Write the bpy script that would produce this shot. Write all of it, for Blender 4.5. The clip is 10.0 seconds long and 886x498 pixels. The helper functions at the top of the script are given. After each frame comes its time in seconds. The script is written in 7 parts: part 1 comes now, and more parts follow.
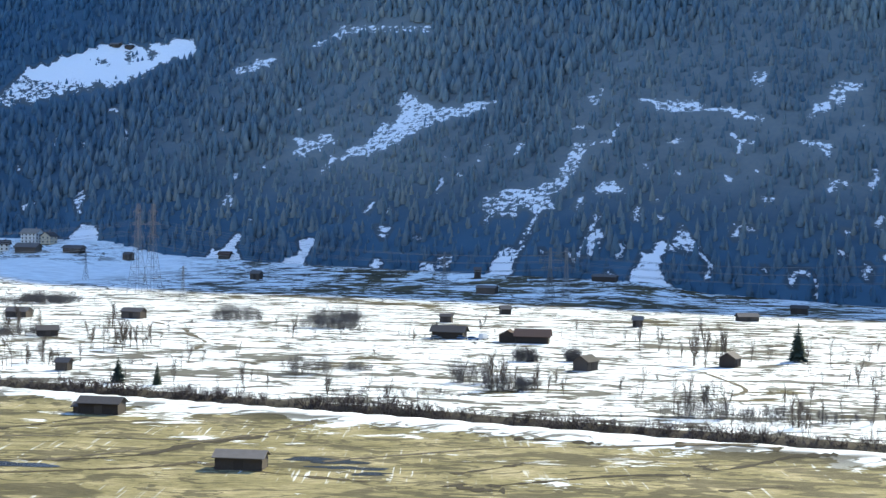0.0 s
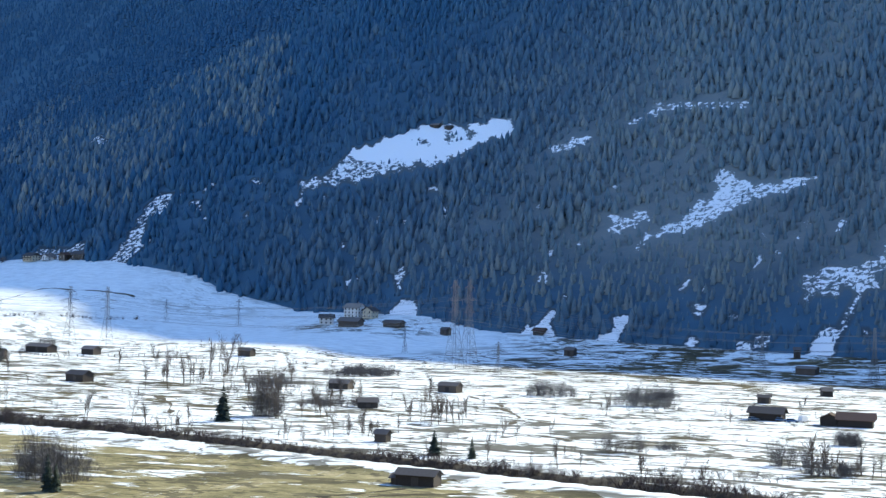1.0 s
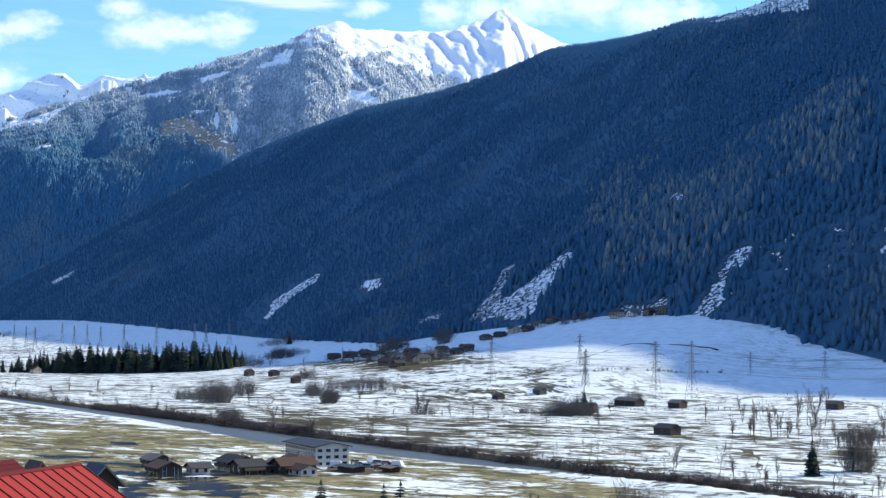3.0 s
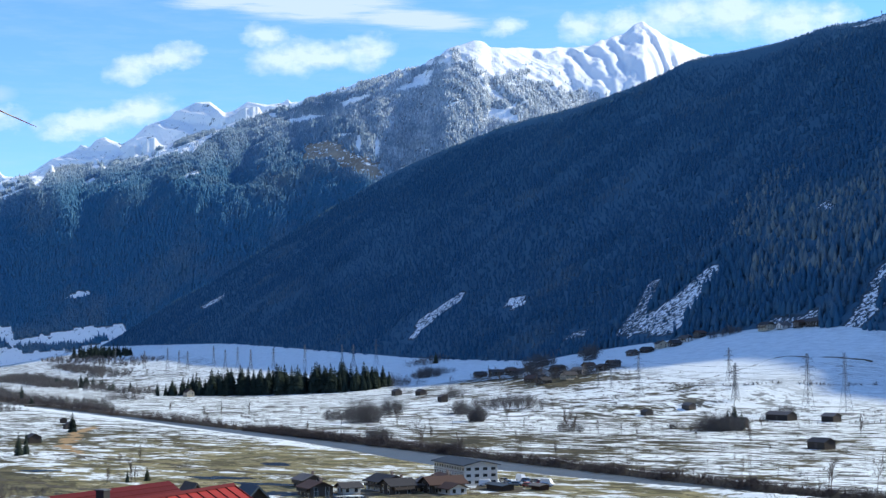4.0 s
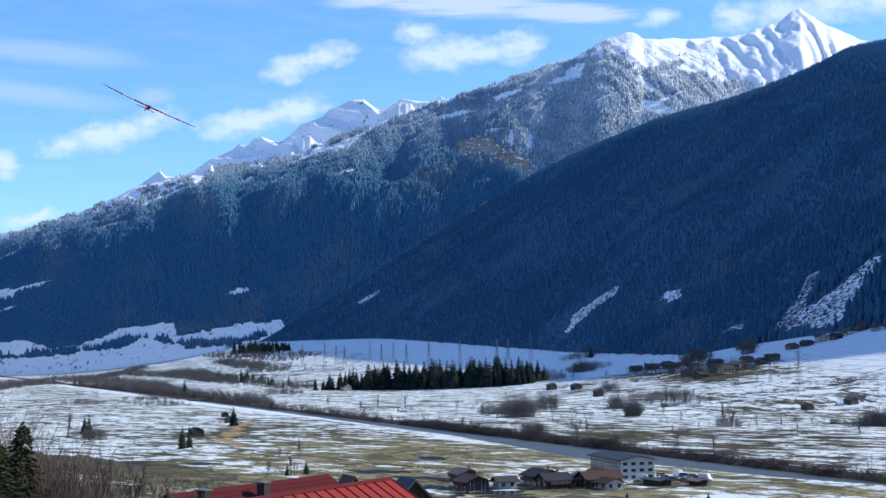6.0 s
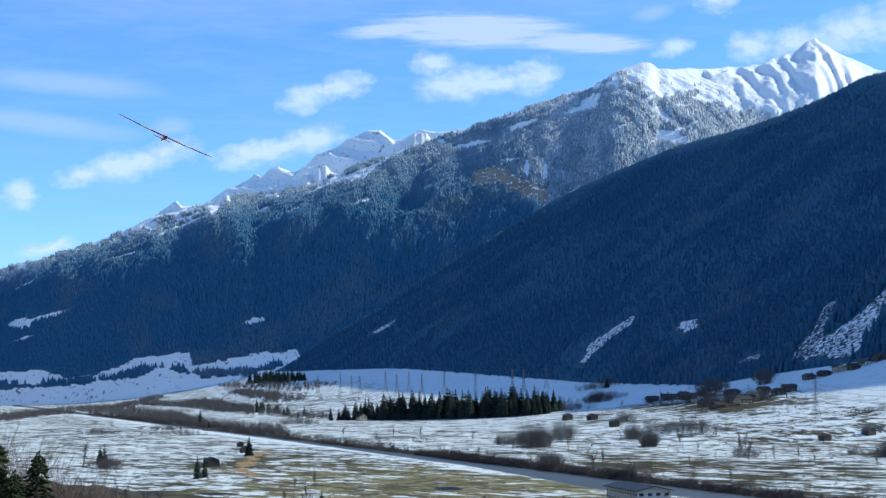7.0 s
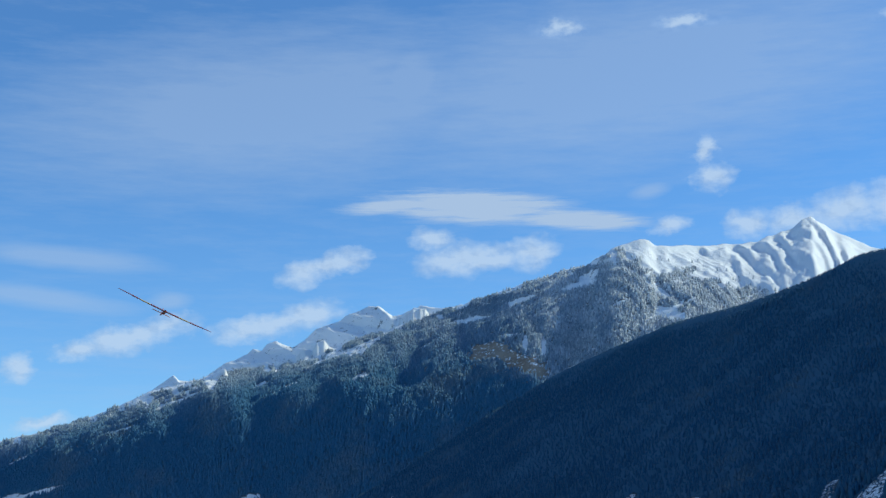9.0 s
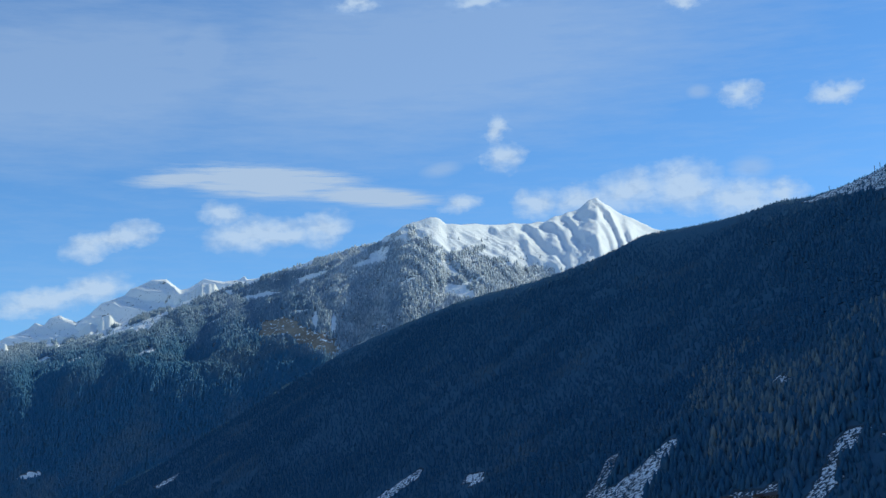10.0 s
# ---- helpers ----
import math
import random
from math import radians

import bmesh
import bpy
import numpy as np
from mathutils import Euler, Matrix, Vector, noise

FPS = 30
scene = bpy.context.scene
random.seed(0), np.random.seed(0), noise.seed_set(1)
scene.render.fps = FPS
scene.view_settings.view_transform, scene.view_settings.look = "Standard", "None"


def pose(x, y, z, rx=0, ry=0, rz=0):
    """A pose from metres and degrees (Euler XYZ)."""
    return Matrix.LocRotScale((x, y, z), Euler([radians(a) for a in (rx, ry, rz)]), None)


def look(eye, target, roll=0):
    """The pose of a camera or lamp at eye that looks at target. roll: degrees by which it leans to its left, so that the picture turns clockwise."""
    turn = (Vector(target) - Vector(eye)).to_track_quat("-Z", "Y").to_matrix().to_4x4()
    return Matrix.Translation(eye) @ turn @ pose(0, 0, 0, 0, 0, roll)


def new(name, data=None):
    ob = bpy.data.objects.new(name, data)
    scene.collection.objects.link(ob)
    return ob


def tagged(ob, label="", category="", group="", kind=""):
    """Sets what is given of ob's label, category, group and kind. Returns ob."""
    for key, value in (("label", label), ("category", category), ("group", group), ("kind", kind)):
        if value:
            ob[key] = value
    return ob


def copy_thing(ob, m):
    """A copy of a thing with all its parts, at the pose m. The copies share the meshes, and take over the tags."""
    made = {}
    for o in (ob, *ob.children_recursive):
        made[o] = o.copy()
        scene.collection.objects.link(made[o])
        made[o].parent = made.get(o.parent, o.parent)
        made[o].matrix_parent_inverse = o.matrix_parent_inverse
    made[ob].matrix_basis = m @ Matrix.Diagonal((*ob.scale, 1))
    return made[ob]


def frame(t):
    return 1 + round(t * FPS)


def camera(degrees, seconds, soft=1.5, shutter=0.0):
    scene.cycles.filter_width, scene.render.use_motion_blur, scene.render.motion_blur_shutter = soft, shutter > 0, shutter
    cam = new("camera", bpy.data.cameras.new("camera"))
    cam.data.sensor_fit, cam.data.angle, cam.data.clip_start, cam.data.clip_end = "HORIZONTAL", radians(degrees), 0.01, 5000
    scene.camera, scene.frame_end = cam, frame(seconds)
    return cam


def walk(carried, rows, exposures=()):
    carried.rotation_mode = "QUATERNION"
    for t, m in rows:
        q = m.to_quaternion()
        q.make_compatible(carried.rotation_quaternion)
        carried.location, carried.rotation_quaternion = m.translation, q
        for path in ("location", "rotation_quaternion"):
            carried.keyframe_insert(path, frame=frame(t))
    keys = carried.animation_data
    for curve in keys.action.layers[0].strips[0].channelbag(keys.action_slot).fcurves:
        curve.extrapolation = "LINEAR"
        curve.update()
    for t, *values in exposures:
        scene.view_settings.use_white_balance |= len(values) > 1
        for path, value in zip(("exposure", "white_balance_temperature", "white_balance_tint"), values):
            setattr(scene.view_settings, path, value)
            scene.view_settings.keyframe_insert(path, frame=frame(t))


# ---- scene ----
# ---- camera: it stands on the hillside and turns ----
EYE = (0.0, 0.0, 44.0)
cam = camera(32.76, 10.0, soft=1.4)
# seconds, heading (clockwise from +y), tilt, roll in degrees
TURNS = (
    (0.0, -0.000, -0.983, 0.998),
    (0.5, -6.265, 0.351, 1.286),
    (0.8, -9.813, 0.955, 1.379),
    (1.0, -11.967, 1.688, 1.473),
    (1.2, -13.787, 2.073, 1.390),
    (1.5, -17.985, 2.400, 1.560),
    (2.0, -23.832, 2.795, 1.017),
    (2.2, -25.322, 3.099, 0.829),
    (2.5, -28.077, 3.176, 0.261),
    (3.0, -33.823, 3.361, 0.317),
    (3.2, -35.478, 3.387, -0.092),
    (4.3, -39.923, 4.167, -0.970),
    (4.5, -40.277, 4.140, -1.278),
    (5.0, -42.134, 4.247, -1.517),
    (5.5, -43.359, 4.298, -1.662),
    (6.0, -45.129, 3.923, -0.904),
    (6.2, -46.054, 3.713, -0.549),
    (7.3, -45.396, 6.207, -0.926),
    (7.5, -45.272, 7.234, -1.007),
    (8.0, -45.160, 9.760, -1.444),
    (8.5, -45.278, 11.274, -1.268),
    (9.0, -45.561, 11.725, -0.655),
    (9.5, -44.454, 11.763, -0.403),
    (10.0, -37.501, 10.690, -1.352),
)


def aim(yaw, tilt, roll):
    a, e = radians(yaw), radians(tilt)
    way = Vector((math.sin(a) * math.cos(e), math.cos(a) * math.cos(e), math.sin(e)))
    return look(EYE, Vector(EYE) + way * 100, roll)


walk(cam, [(t, aim(y, p, r)) for t, y, p, r in TURNS],
     exposures=((0.0, 0.98, 5450, 7), (0.6, 0.95, 5420, 7), (1.4, 0.80, 5180, 9), (2.5, 0.62, 5150, 10), (4.5, 0.20, 4940, 10), (5.5, 0.15, 4860, 10), (6.1, 0.12, 4870, 13), (7.5, -0.12, 4760, 2), (8.5, -0.42, 4800, 1), (10.0, -0.38, 4980, 1)))

# ---- light ----
SUN_AZ, SUN_EL = 34.0, 31.5
world = bpy.data.worlds.new("sky")
scene.world = world
world.use_nodes = True


# clouds: heading, height, half width, half height, lean, all in degrees
HEAPS = ((-45.96, 12.1, 1.01, 0.42, 0), (-44.88, 11.32, 1.85, 0.67, 6), (-42.25, 11.52, 1.26, 0.63, 12), (-49.36, 11.32, 0.97, 0.46, 10), (-50.89, 10.82, 1.09, 0.51, 15), (-50.69, 9.23, 1.47, 0.59, 8),
         (-52.94, 8.65, 1.58, 0.46, 14), (-56.12, 8.78, 1.01, 0.46, 14), (-57.78, 8.22, 1.79, 0.57, 13), (-59.31, 7.86, 0.95, 0.42, 10), (-61.48, 7.11, 0.72, 0.55, 20), (-60.47, 5.1, 1.26, 0.29, 14),
         (-57.2, 8.42, 2.5, 0.5, 13), (-51.9, 8.92, 2.6, 0.5, 10), (-50.1, 11.05, 1.7, 0.42, 15), (-43.9, 11.35, 2.6, 0.5, 3))
HEAPS_2 = ((-35.27, 15.1, 0.55, 0.59, -30), (-35.1, 14.19, 0.88, 0.55, 0), (-36.77, 12.41, 0.88, 0.38, 0), (-33.82, 12.28, 1.01, 0.59, 0), (-32.1, 12.35, 1.3, 0.6, 5), (-30.31, 12.6, 2.0, 0.76, 10), (-28.26, 12.7, 1.89, 1.01, 0),
           (-26.05, 12.14, 1.89, 0.8, -4), (-24.46, 12.24, 1.05, 0.51, 0), (-25.81, 16.01, 0.8, 0.51, 0), (-22.23, 15.76, 1.09, 0.42, 4), (-40.78, 19.96, 1.09, 0.38, 0), (-35.78, 19.95, 1.26, 0.3, 0), (-27.76, 19.56, 0.84, 0.3, 0))
LENS = ((-44.33, 13.31, 5.68, 0.95, -3), (-40.4, 12.74, 4.21, 0.55, -5), (-47.36, 13.37, 3.16, 0.40, 4))
VEILS = ((-59.8, 11.2, 4.2, 0.55, -3), (-60.6, 9.7, 4.0, 0.5, -6), (-56.0, 9.7, 1.0, 0.4, 4), (-37.5, 13.7, 1.0, 0.35, 8), (-27.4, 16.2, 0.6, 0.35, 0), (-25.6, 13.25, 1.0, 0.5, 0), (-46.8, 18.0, 2.4, 2.0, 40), (-38.0, 18.0, 16.0, 4.5, 6), (-52.0, 17.0, 14.0, 4.0, 6))


def build_sky(w):
    nt = w.node_tree
    nt.nodes.clear()
    N, Lk = nt.nodes.new, nt.links.new

    def m(op, a, b=0.0, clamp=False):
        n = N("ShaderNodeMath")
        n.operation, n.use_clamp = op, clamp
        for val, sock in ((a, n.inputs[0]), (b, n.inputs[1])):
            if isinstance(val, (int, float)):
                sock.default_value = val
            else:
                Lk(val, sock)
        return n.outputs[0]

    out, bg = N("ShaderNodeOutputWorld"), N("ShaderNodeBackground")
    sky = N("ShaderNodeTexSky")
    sky.sky_type = "NISHITA"
    sky.sun_disc = False
    sky.sun_elevation, sky.sun_rotation = radians(SUN_EL), radians(SUN_AZ)
    sky.altitude, sky.air_density, sky.dust_density, sky.ozone_density = 700, 1.0, 0.0, 3.9
    way = N("ShaderNodeTexCoord").outputs["Generated"]
    sep = N("ShaderNodeSeparateXYZ")
    Lk(way, sep.inputs[0])
    az = m("MULTIPLY", m("ARCTAN2", sep.outputs[0], sep.outputs[1]), 180 / math.pi)
    el = m("MULTIPLY", m("ARCSINE", sep.outputs[2]), 180 / math.pi)

    def field(rows, wx=None, wy=None):
        """How deep a heading lies inside the ovals, 0 outside to 1 at a middle; wx and wy bend the outlines."""
        total = None
        ax, ey = (m("ADD", az, wx), m("ADD", el, wy)) if wx else (az, el)
        for a0, e0, ra, re, lean in rows:
            c, s = math.cos(radians(lean)), math.sin(radians(lean))
            dx, dy = m("SUBTRACT", ax, a0), m("SUBTRACT", ey, e0)
            p = m("DIVIDE", m("ADD", m("MULTIPLY", dx, c), m("MULTIPLY", dy, s)), ra)
            q = m("DIVIDE", m("SUBTRACT", m("MULTIPLY", dy, c), m("MULTIPLY", dx, s)), re)
            v = m("SUBTRACT", 1.0, m("SQRT", m("ADD", m("MULTIPLY", p, p), m("MULTIPLY", q, q))), True)
            total = v if total is None else m("MAXIMUM", total, v)
        return total

    def grain(sx, sy, scale, detail, rough, da=0.0, de=0.0):
        cb = N("ShaderNodeCombineXYZ")
        Lk(m("MULTIPLY", m("ADD", az, da), sx), cb.inputs[0])
        Lk(m("MULTIPLY", m("ADD", el, de), sy), cb.inputs[1])
        n = N("ShaderNodeTexNoise")
        n.inputs["Scale"].default_value, n.inputs["Detail"].default_value, n.inputs["Roughness"].default_value = scale, detail, rough
        Lk(cb.outputs[0], n.inputs["Vector"])
        return n.outputs[0]

    # heaped clouds: ovals with billowing outlines, lit from the upper right and grey below
    wx = m("MULTIPLY", m("SUBTRACT", grain(0.9, 1.3, 1.0, 5, 0.6, 31.0), 0.5), 1.5)
    wy = m("MULTIPLY", m("SUBTRACT", grain(0.9, 1.3, 1.0, 5, 0.6, 77.0), 0.5), 0.9)
    lump = grain(0.05, 0.09, 1.0, 5, 0.6)
    puff, puff_sun = grain(0.8, 1.2, 1.1, 8, 0.60), grain(0.8, 1.2, 1.1, 8, 0.60, 0.14, 0.18)
    mass = field([(a0, e0, ra * 1.35, re * 1.45, lean) for a0, e0, ra, re, lean in HEAPS + HEAPS_2], wx, wy)
    heap = m("MULTIPLY", m("SUBTRACT", m("ADD", mass, m("MULTIPLY", m("SUBTRACT", puff, 0.5), 0.9)), 0.13), 1.5, True)
    heap = m("MULTIPLY", m("MULTIPLY", heap, m("MULTIPLY", mass, 4.0, True)), 0.80)
    fibre = grain(0.22, 2.6, 1.7, 8, 0.7)
    streak = grain(0.35, 2.2, 0.9, 7, 0.65)
    veil = m("MULTIPLY", m("MULTIPLY", m("SUBTRACT", m("ADD", field(VEILS), m("MULTIPLY", streak, 0.8)), 0.36), 1.4, True), 0.40)
    lens = m("MULTIPLY", m("MULTIPLY", m("SUBTRACT", m("ADD", m("MULTIPLY", field(LENS), 1.5), m("MULTIPLY", m("SUBTRACT", fibre, 0.5), 2.2)), 0.12), 1.3, True), m("MULTIPLY", field(LENS), 2.2, True))
    # unseen thin high cloud, added above the view to whiten the light in the shade
    high = m("MULTIPLY", m("SUBTRACT", el, 19.0), 1 / 14.0, True)
    veil = m("MAXIMUM", veil, m("MULTIPLY", m("MULTIPLY", high, m("MULTIPLY", m("SUBTRACT", lump, 0.22), 2.2, True)), 0.20))
    veil = m("MAXIMUM", veil, m("MULTIPLY", lens, 0.90))
    tone = N("ShaderNodeValToRGB")
    tone.color_ramp.elements[0].position, tone.color_ramp.elements[0].color = 0.30, (4.3, 4.35, 4.6, 1)
    tone.color_ramp.elements[1].position, tone.color_ramp.elements[1].color = 0.80, (5.6, 5.5, 5.45, 1)
    Lk(m("ADD", m("MULTIPLY", m("MULTIPLY", m("SUBTRACT", puff, puff_sun), m("MULTIPLY", mass, 4.0, True)), 2.0), m("ADD", 0.42, m("MULTIPLY", mass, 0.5))), tone.inputs[0])
    mx = N("ShaderNodeMix")
    mx.data_type = "RGBA"
    Lk(m("MAXIMUM", heap, veil), mx.inputs[0])
    Lk(sky.outputs[0], mx.inputs[6])
    Lk(tone.outputs[0], mx.inputs[7])
    bg.inputs["Strength"].default_value = 0.155
    Lk(mx.outputs[2], bg.inputs["Color"])
    Lk(bg.outputs[0], out.inputs[0])


build_sky(world)
sun = new("sun", bpy.data.lights.new("sun", "SUN"))
sun.data.energy, sun.data.angle, sun.data.color = 5.0, radians(0.53), (1.0, 0.815, 0.49)
_a, _e = radians(SUN_AZ), radians(SUN_EL)
SUN_WAY = Vector((math.sin(_a) * math.cos(_e), math.cos(_a) * math.cos(_e), math.sin(_e)))
sun.matrix_world = look(SUN_WAY * 900, (0, 0, 0))

# ---- the lie of the land: u runs up the valley, v across it ----
UX, UY = -0.912, 0.410
VX, VY = 0.410, 0.912
RIVER_V, FOOT_V = 312.0, 890.0


def uv_of(x, y):
    return UX * x + UY * y, VX * x + VY * y


def xy_of(u, v):
    return UX * u + VX * v, UY * u + VY * v


def smooth(a, b, x):
    t = np.clip((x - a) / (b - a), 0.0, 1.0)
    return t * t * (3 - 2 * t)


_rng = np.random.RandomState(7)
_LAT = _rng.rand(256, 256)


def vnoise(x, y):
    """Smooth value noise on a lattice, 0 to 1."""
    xi, yi = np.floor(x).astype(int), np.floor(y).astype(int)
    fx, fy = x - xi, y - yi
    fx, fy = fx * fx * (3 - 2 * fx), fy * fy * (3 - 2 * fy)
    a, b = _LAT[xi % 256, yi % 256], _LAT[(xi + 1) % 256, yi % 256]
    c, d = _LAT[xi % 256, (yi + 1) % 256], _LAT[(xi + 1) % 256, (yi + 1) % 256]
    return (a * (1 - fx) + b * fx) * (1 - fy) + (c * (1 - fx) + d * fx) * fy


def fbm(x, y, octaves=4):
    s, k, w = 0.0, 1.0, 0.5
    for i in range(octaves):
        s = s + w * vnoise(x * k + 17.3 * i, y * k + 5.1 * i)
        k, w = k * 2.03, w * 0.5
    return s / (1 - 0.5 ** octaves)


FOOT_U = (-900, 122, 227, 263, 493, 616, 663, 788, 871, 905, 1016, 1136, 1394, 1543, 1870, 2683, 3706, 5000)
FOOT_Z = (0, 0, 4.4, 10, 14, 18, 27, 27, 41, 54, 65, 65, 49, 36, 41, 72, 77, 80)
HILL_R = (0, 30, 75, 100, 150, 190, 215, 9000)
HILL_Z = (42.3, 37.5, 27.0, 22.0, 9.5, 2.2, 0, 0)


def near_bank(u):
    """The near edge of the river, in v."""
    return np.interp(u, (-400, 330, 420, 500, 560, 620, 750, 1200, 2000, 4000), (301, 300, 291, 284, 273, 279, 289, 296, 298, 298))


def ground_z(x, y):
    x, y = np.asarray(x, float), np.asarray(y, float)
    u, v = uv_of(x, y)
    zf = np.interp(u, FOOT_U, FOOT_Z)
    v0 = FOOT_V - 130 - 5.5 * zf
    s = np.clip((v - v0) / (FOOT_V - v0), 0, 1.15)
    z = zf * s * s
    z = z + 0.5 * (fbm(x / 60, y / 60, 3) - 0.5) * smooth(200, 330, np.hypot(x, y))
    # the levees of the river and its bed
    d = v - RIVER_V
    z = z + 1.5 * smooth(-30, -17, d) * (1 - smooth(-13, -9, d)) * (1 - smooth(380, 520, u))
    vn = near_bank(u)
    z = z - 2.0 * smooth(-3, 2, v - vn) * (1 - smooth(-4, 2, v - 308)) + 0.8 * smooth(308, 312, v) * (1 - smooth(313, 322, v))
    r = np.hypot(x, y)
    hill = np.interp(r, HILL_R, HILL_Z)
    back = 42.3 + 0.45 * np.clip(-v, 0, 900)
    w = smooth(0, 70, -v)
    hill = hill * (1 - w) + back * w
    return z + hill


RIDGE_AZ = (-52.6, -51.2, -50.1, -47.5, -46, -44.9, -43.8, -42.7, -41.6, -40.5, -39.4, -38.3, -37.2, -36.1, -35, -34, -32.9, -31.8, -30.8, -29.9, -28.5, -27.4, -26.3, -25.3, -24.2, -23.1, -22, -21, -20, -10, 0, 17, 40)
RIDGE_EL = (0.32, 1.04, 1.70, 3.12, 4.00, 4.58, 5.15, 5.88, 6.40, 6.96, 7.45, 7.86, 8.28, 8.66, 8.98, 9.24, 9.62, 10.06, 10.50, 11.00, 11.25, 11.48, 11.74, 12.06, 12.14, 12.38, 12.70, 13.02, 13.3, 15.5, 18.0, 20.0, 20.0)
STEEP = 0.70


def ridge_line():
    """Where the rising slope meets the skyline, heading by heading: u, v and height."""
    res = []
    for az, el in zip(RIDGE_AZ, RIDGE_EL):
        dx, dy = math.sin(radians(az)), math.cos(radians(az))
        du, dv = UX * dx + UY * dy, VX * dx + VY * dy
        r0 = FOOT_V / dv
        z0 = float(np.interp(r0 * du, FOOT_U, FOOT_Z))
        g, k = STEEP * dv, math.tan(radians(el))
        r = (g * r0 - z0 + EYE[2]) / max(g - k, 0.02)
        res.append((r * du, r * dv, EYE[2] + r * k))
    return sorted(res)


RIDGE = ridge_line()


def mountain_z(u, v):
    """The shaded mountain across the valley."""
    zr = np.interp(u, [p[0] for p in RIDGE], [p[2] for p in RIDGE])
    zf = np.interp(u, FOOT_U, FOOT_Z)
    rise = STEEP * (v - FOOT_V)
    top = zr - zf
    vr = FOOT_V + top / STEEP
    w = np.clip(rise / np.maximum(top, 1), 0, 1)
    rel = 48 * (fbm(u / 270 + 3, v / 560, 4) - 0.5) + 10 * (fbm(u / 60, v / 90 + 9, 3) - 0.5)
    front = zf + rise + rel * np.clip(w * 6, 0, 1) * (1 - 0.75 * smooth(0.8, 1.0, w)) * np.clip(top / 200, 0.05, 1)
    behind = zr + 0.08 * (v - vr)
    soft = 18.0
    return np.where(rise < top - soft, front, np.where(rise < top + soft, zf + top - (top + soft - rise) ** 2 / (4 * soft), behind))

# ---- materials ----
def material(name):
    m = bpy.data.materials.new(name)
    m.use_nodes = True
    nt = m.node_tree
    b = nt.nodes["Principled BSDF"]
    return m, nt, b


def node(nt, kind, **kw):
    n = nt.nodes.new("ShaderNode" + kind)
    for k, val in kw.items():
        n.inputs[k.replace("_", " ")].default_value = val
    return n


def noise_of(nt, coord, scale, detail=4.0, rough=0.6):
    n = node(nt, "TexNoise", Scale=scale, Detail=detail, Roughness=rough)
    nt.links.new(coord, n.inputs["Vector"])
    return n.outputs[0]


def ramp(nt, src, *stops):
    r = nt.nodes.new("ShaderNodeValToRGB")
    e = r.color_ramp.elements
    while len(e) < len(stops):
        e.new(0.5)
    for el, (p, c) in zip(e, stops):
        el.position = p
        el.color = (*c, 1) if len(c) == 3 else c
    nt.links.new(src, r.inputs[0])
    return r.outputs[0]


def mix(nt, fac, a, b):
    m = nt.nodes.new("ShaderNodeMix")
    m.data_type = "RGBA"
    for val, sock in ((fac, m.inputs[0]), (a, m.inputs[6]), (b, m.inputs[7])):
        if isinstance(val, (int, float)):
            sock.default_value = val
        elif isinstance(val, tuple):
            sock.default_value = (*val, 1)
        else:
            nt.links.new(val, sock)
    return m.outputs[2]


def math_of(nt, op, a, b=0.0, clamp=False):
    m = nt.nodes.new("ShaderNodeMath")
    m.operation, m.use_clamp = op, clamp
    for val, sock in ((a, m.inputs[0]), (b, m.inputs[1])):
        if isinstance(val, (int, float)):
            sock.default_value = val
        else:
            nt.links.new(val, sock)
    return m.outputs[0]


def coords(nt, scale=(1, 1, 1), turn=0.0):
    t = nt.nodes.new("ShaderNodeNewGeometry")
    mp = nt.nodes.new("ShaderNodeMapping")
    mp.inputs["Scale"].default_value = scale
    mp.inputs["Rotation"].default_value = (0, 0, turn)
    nt.links.new(t.outputs["Position"], mp.inputs["Vector"])
    return mp.outputs[0]


def attribute(nt, name):
    a = nt.nodes.new("ShaderNodeAttribute")
    a.attribute_name = name
    return a.outputs["Fac"]


def bump(nt, b, height, strength, distance):
    n = node(nt, "Bump", Strength=strength, Distance=distance)
    nt.links.new(height, n.inputs["Height"])
    nt.links.new(n.outputs[0], b.inputs["Normal"])


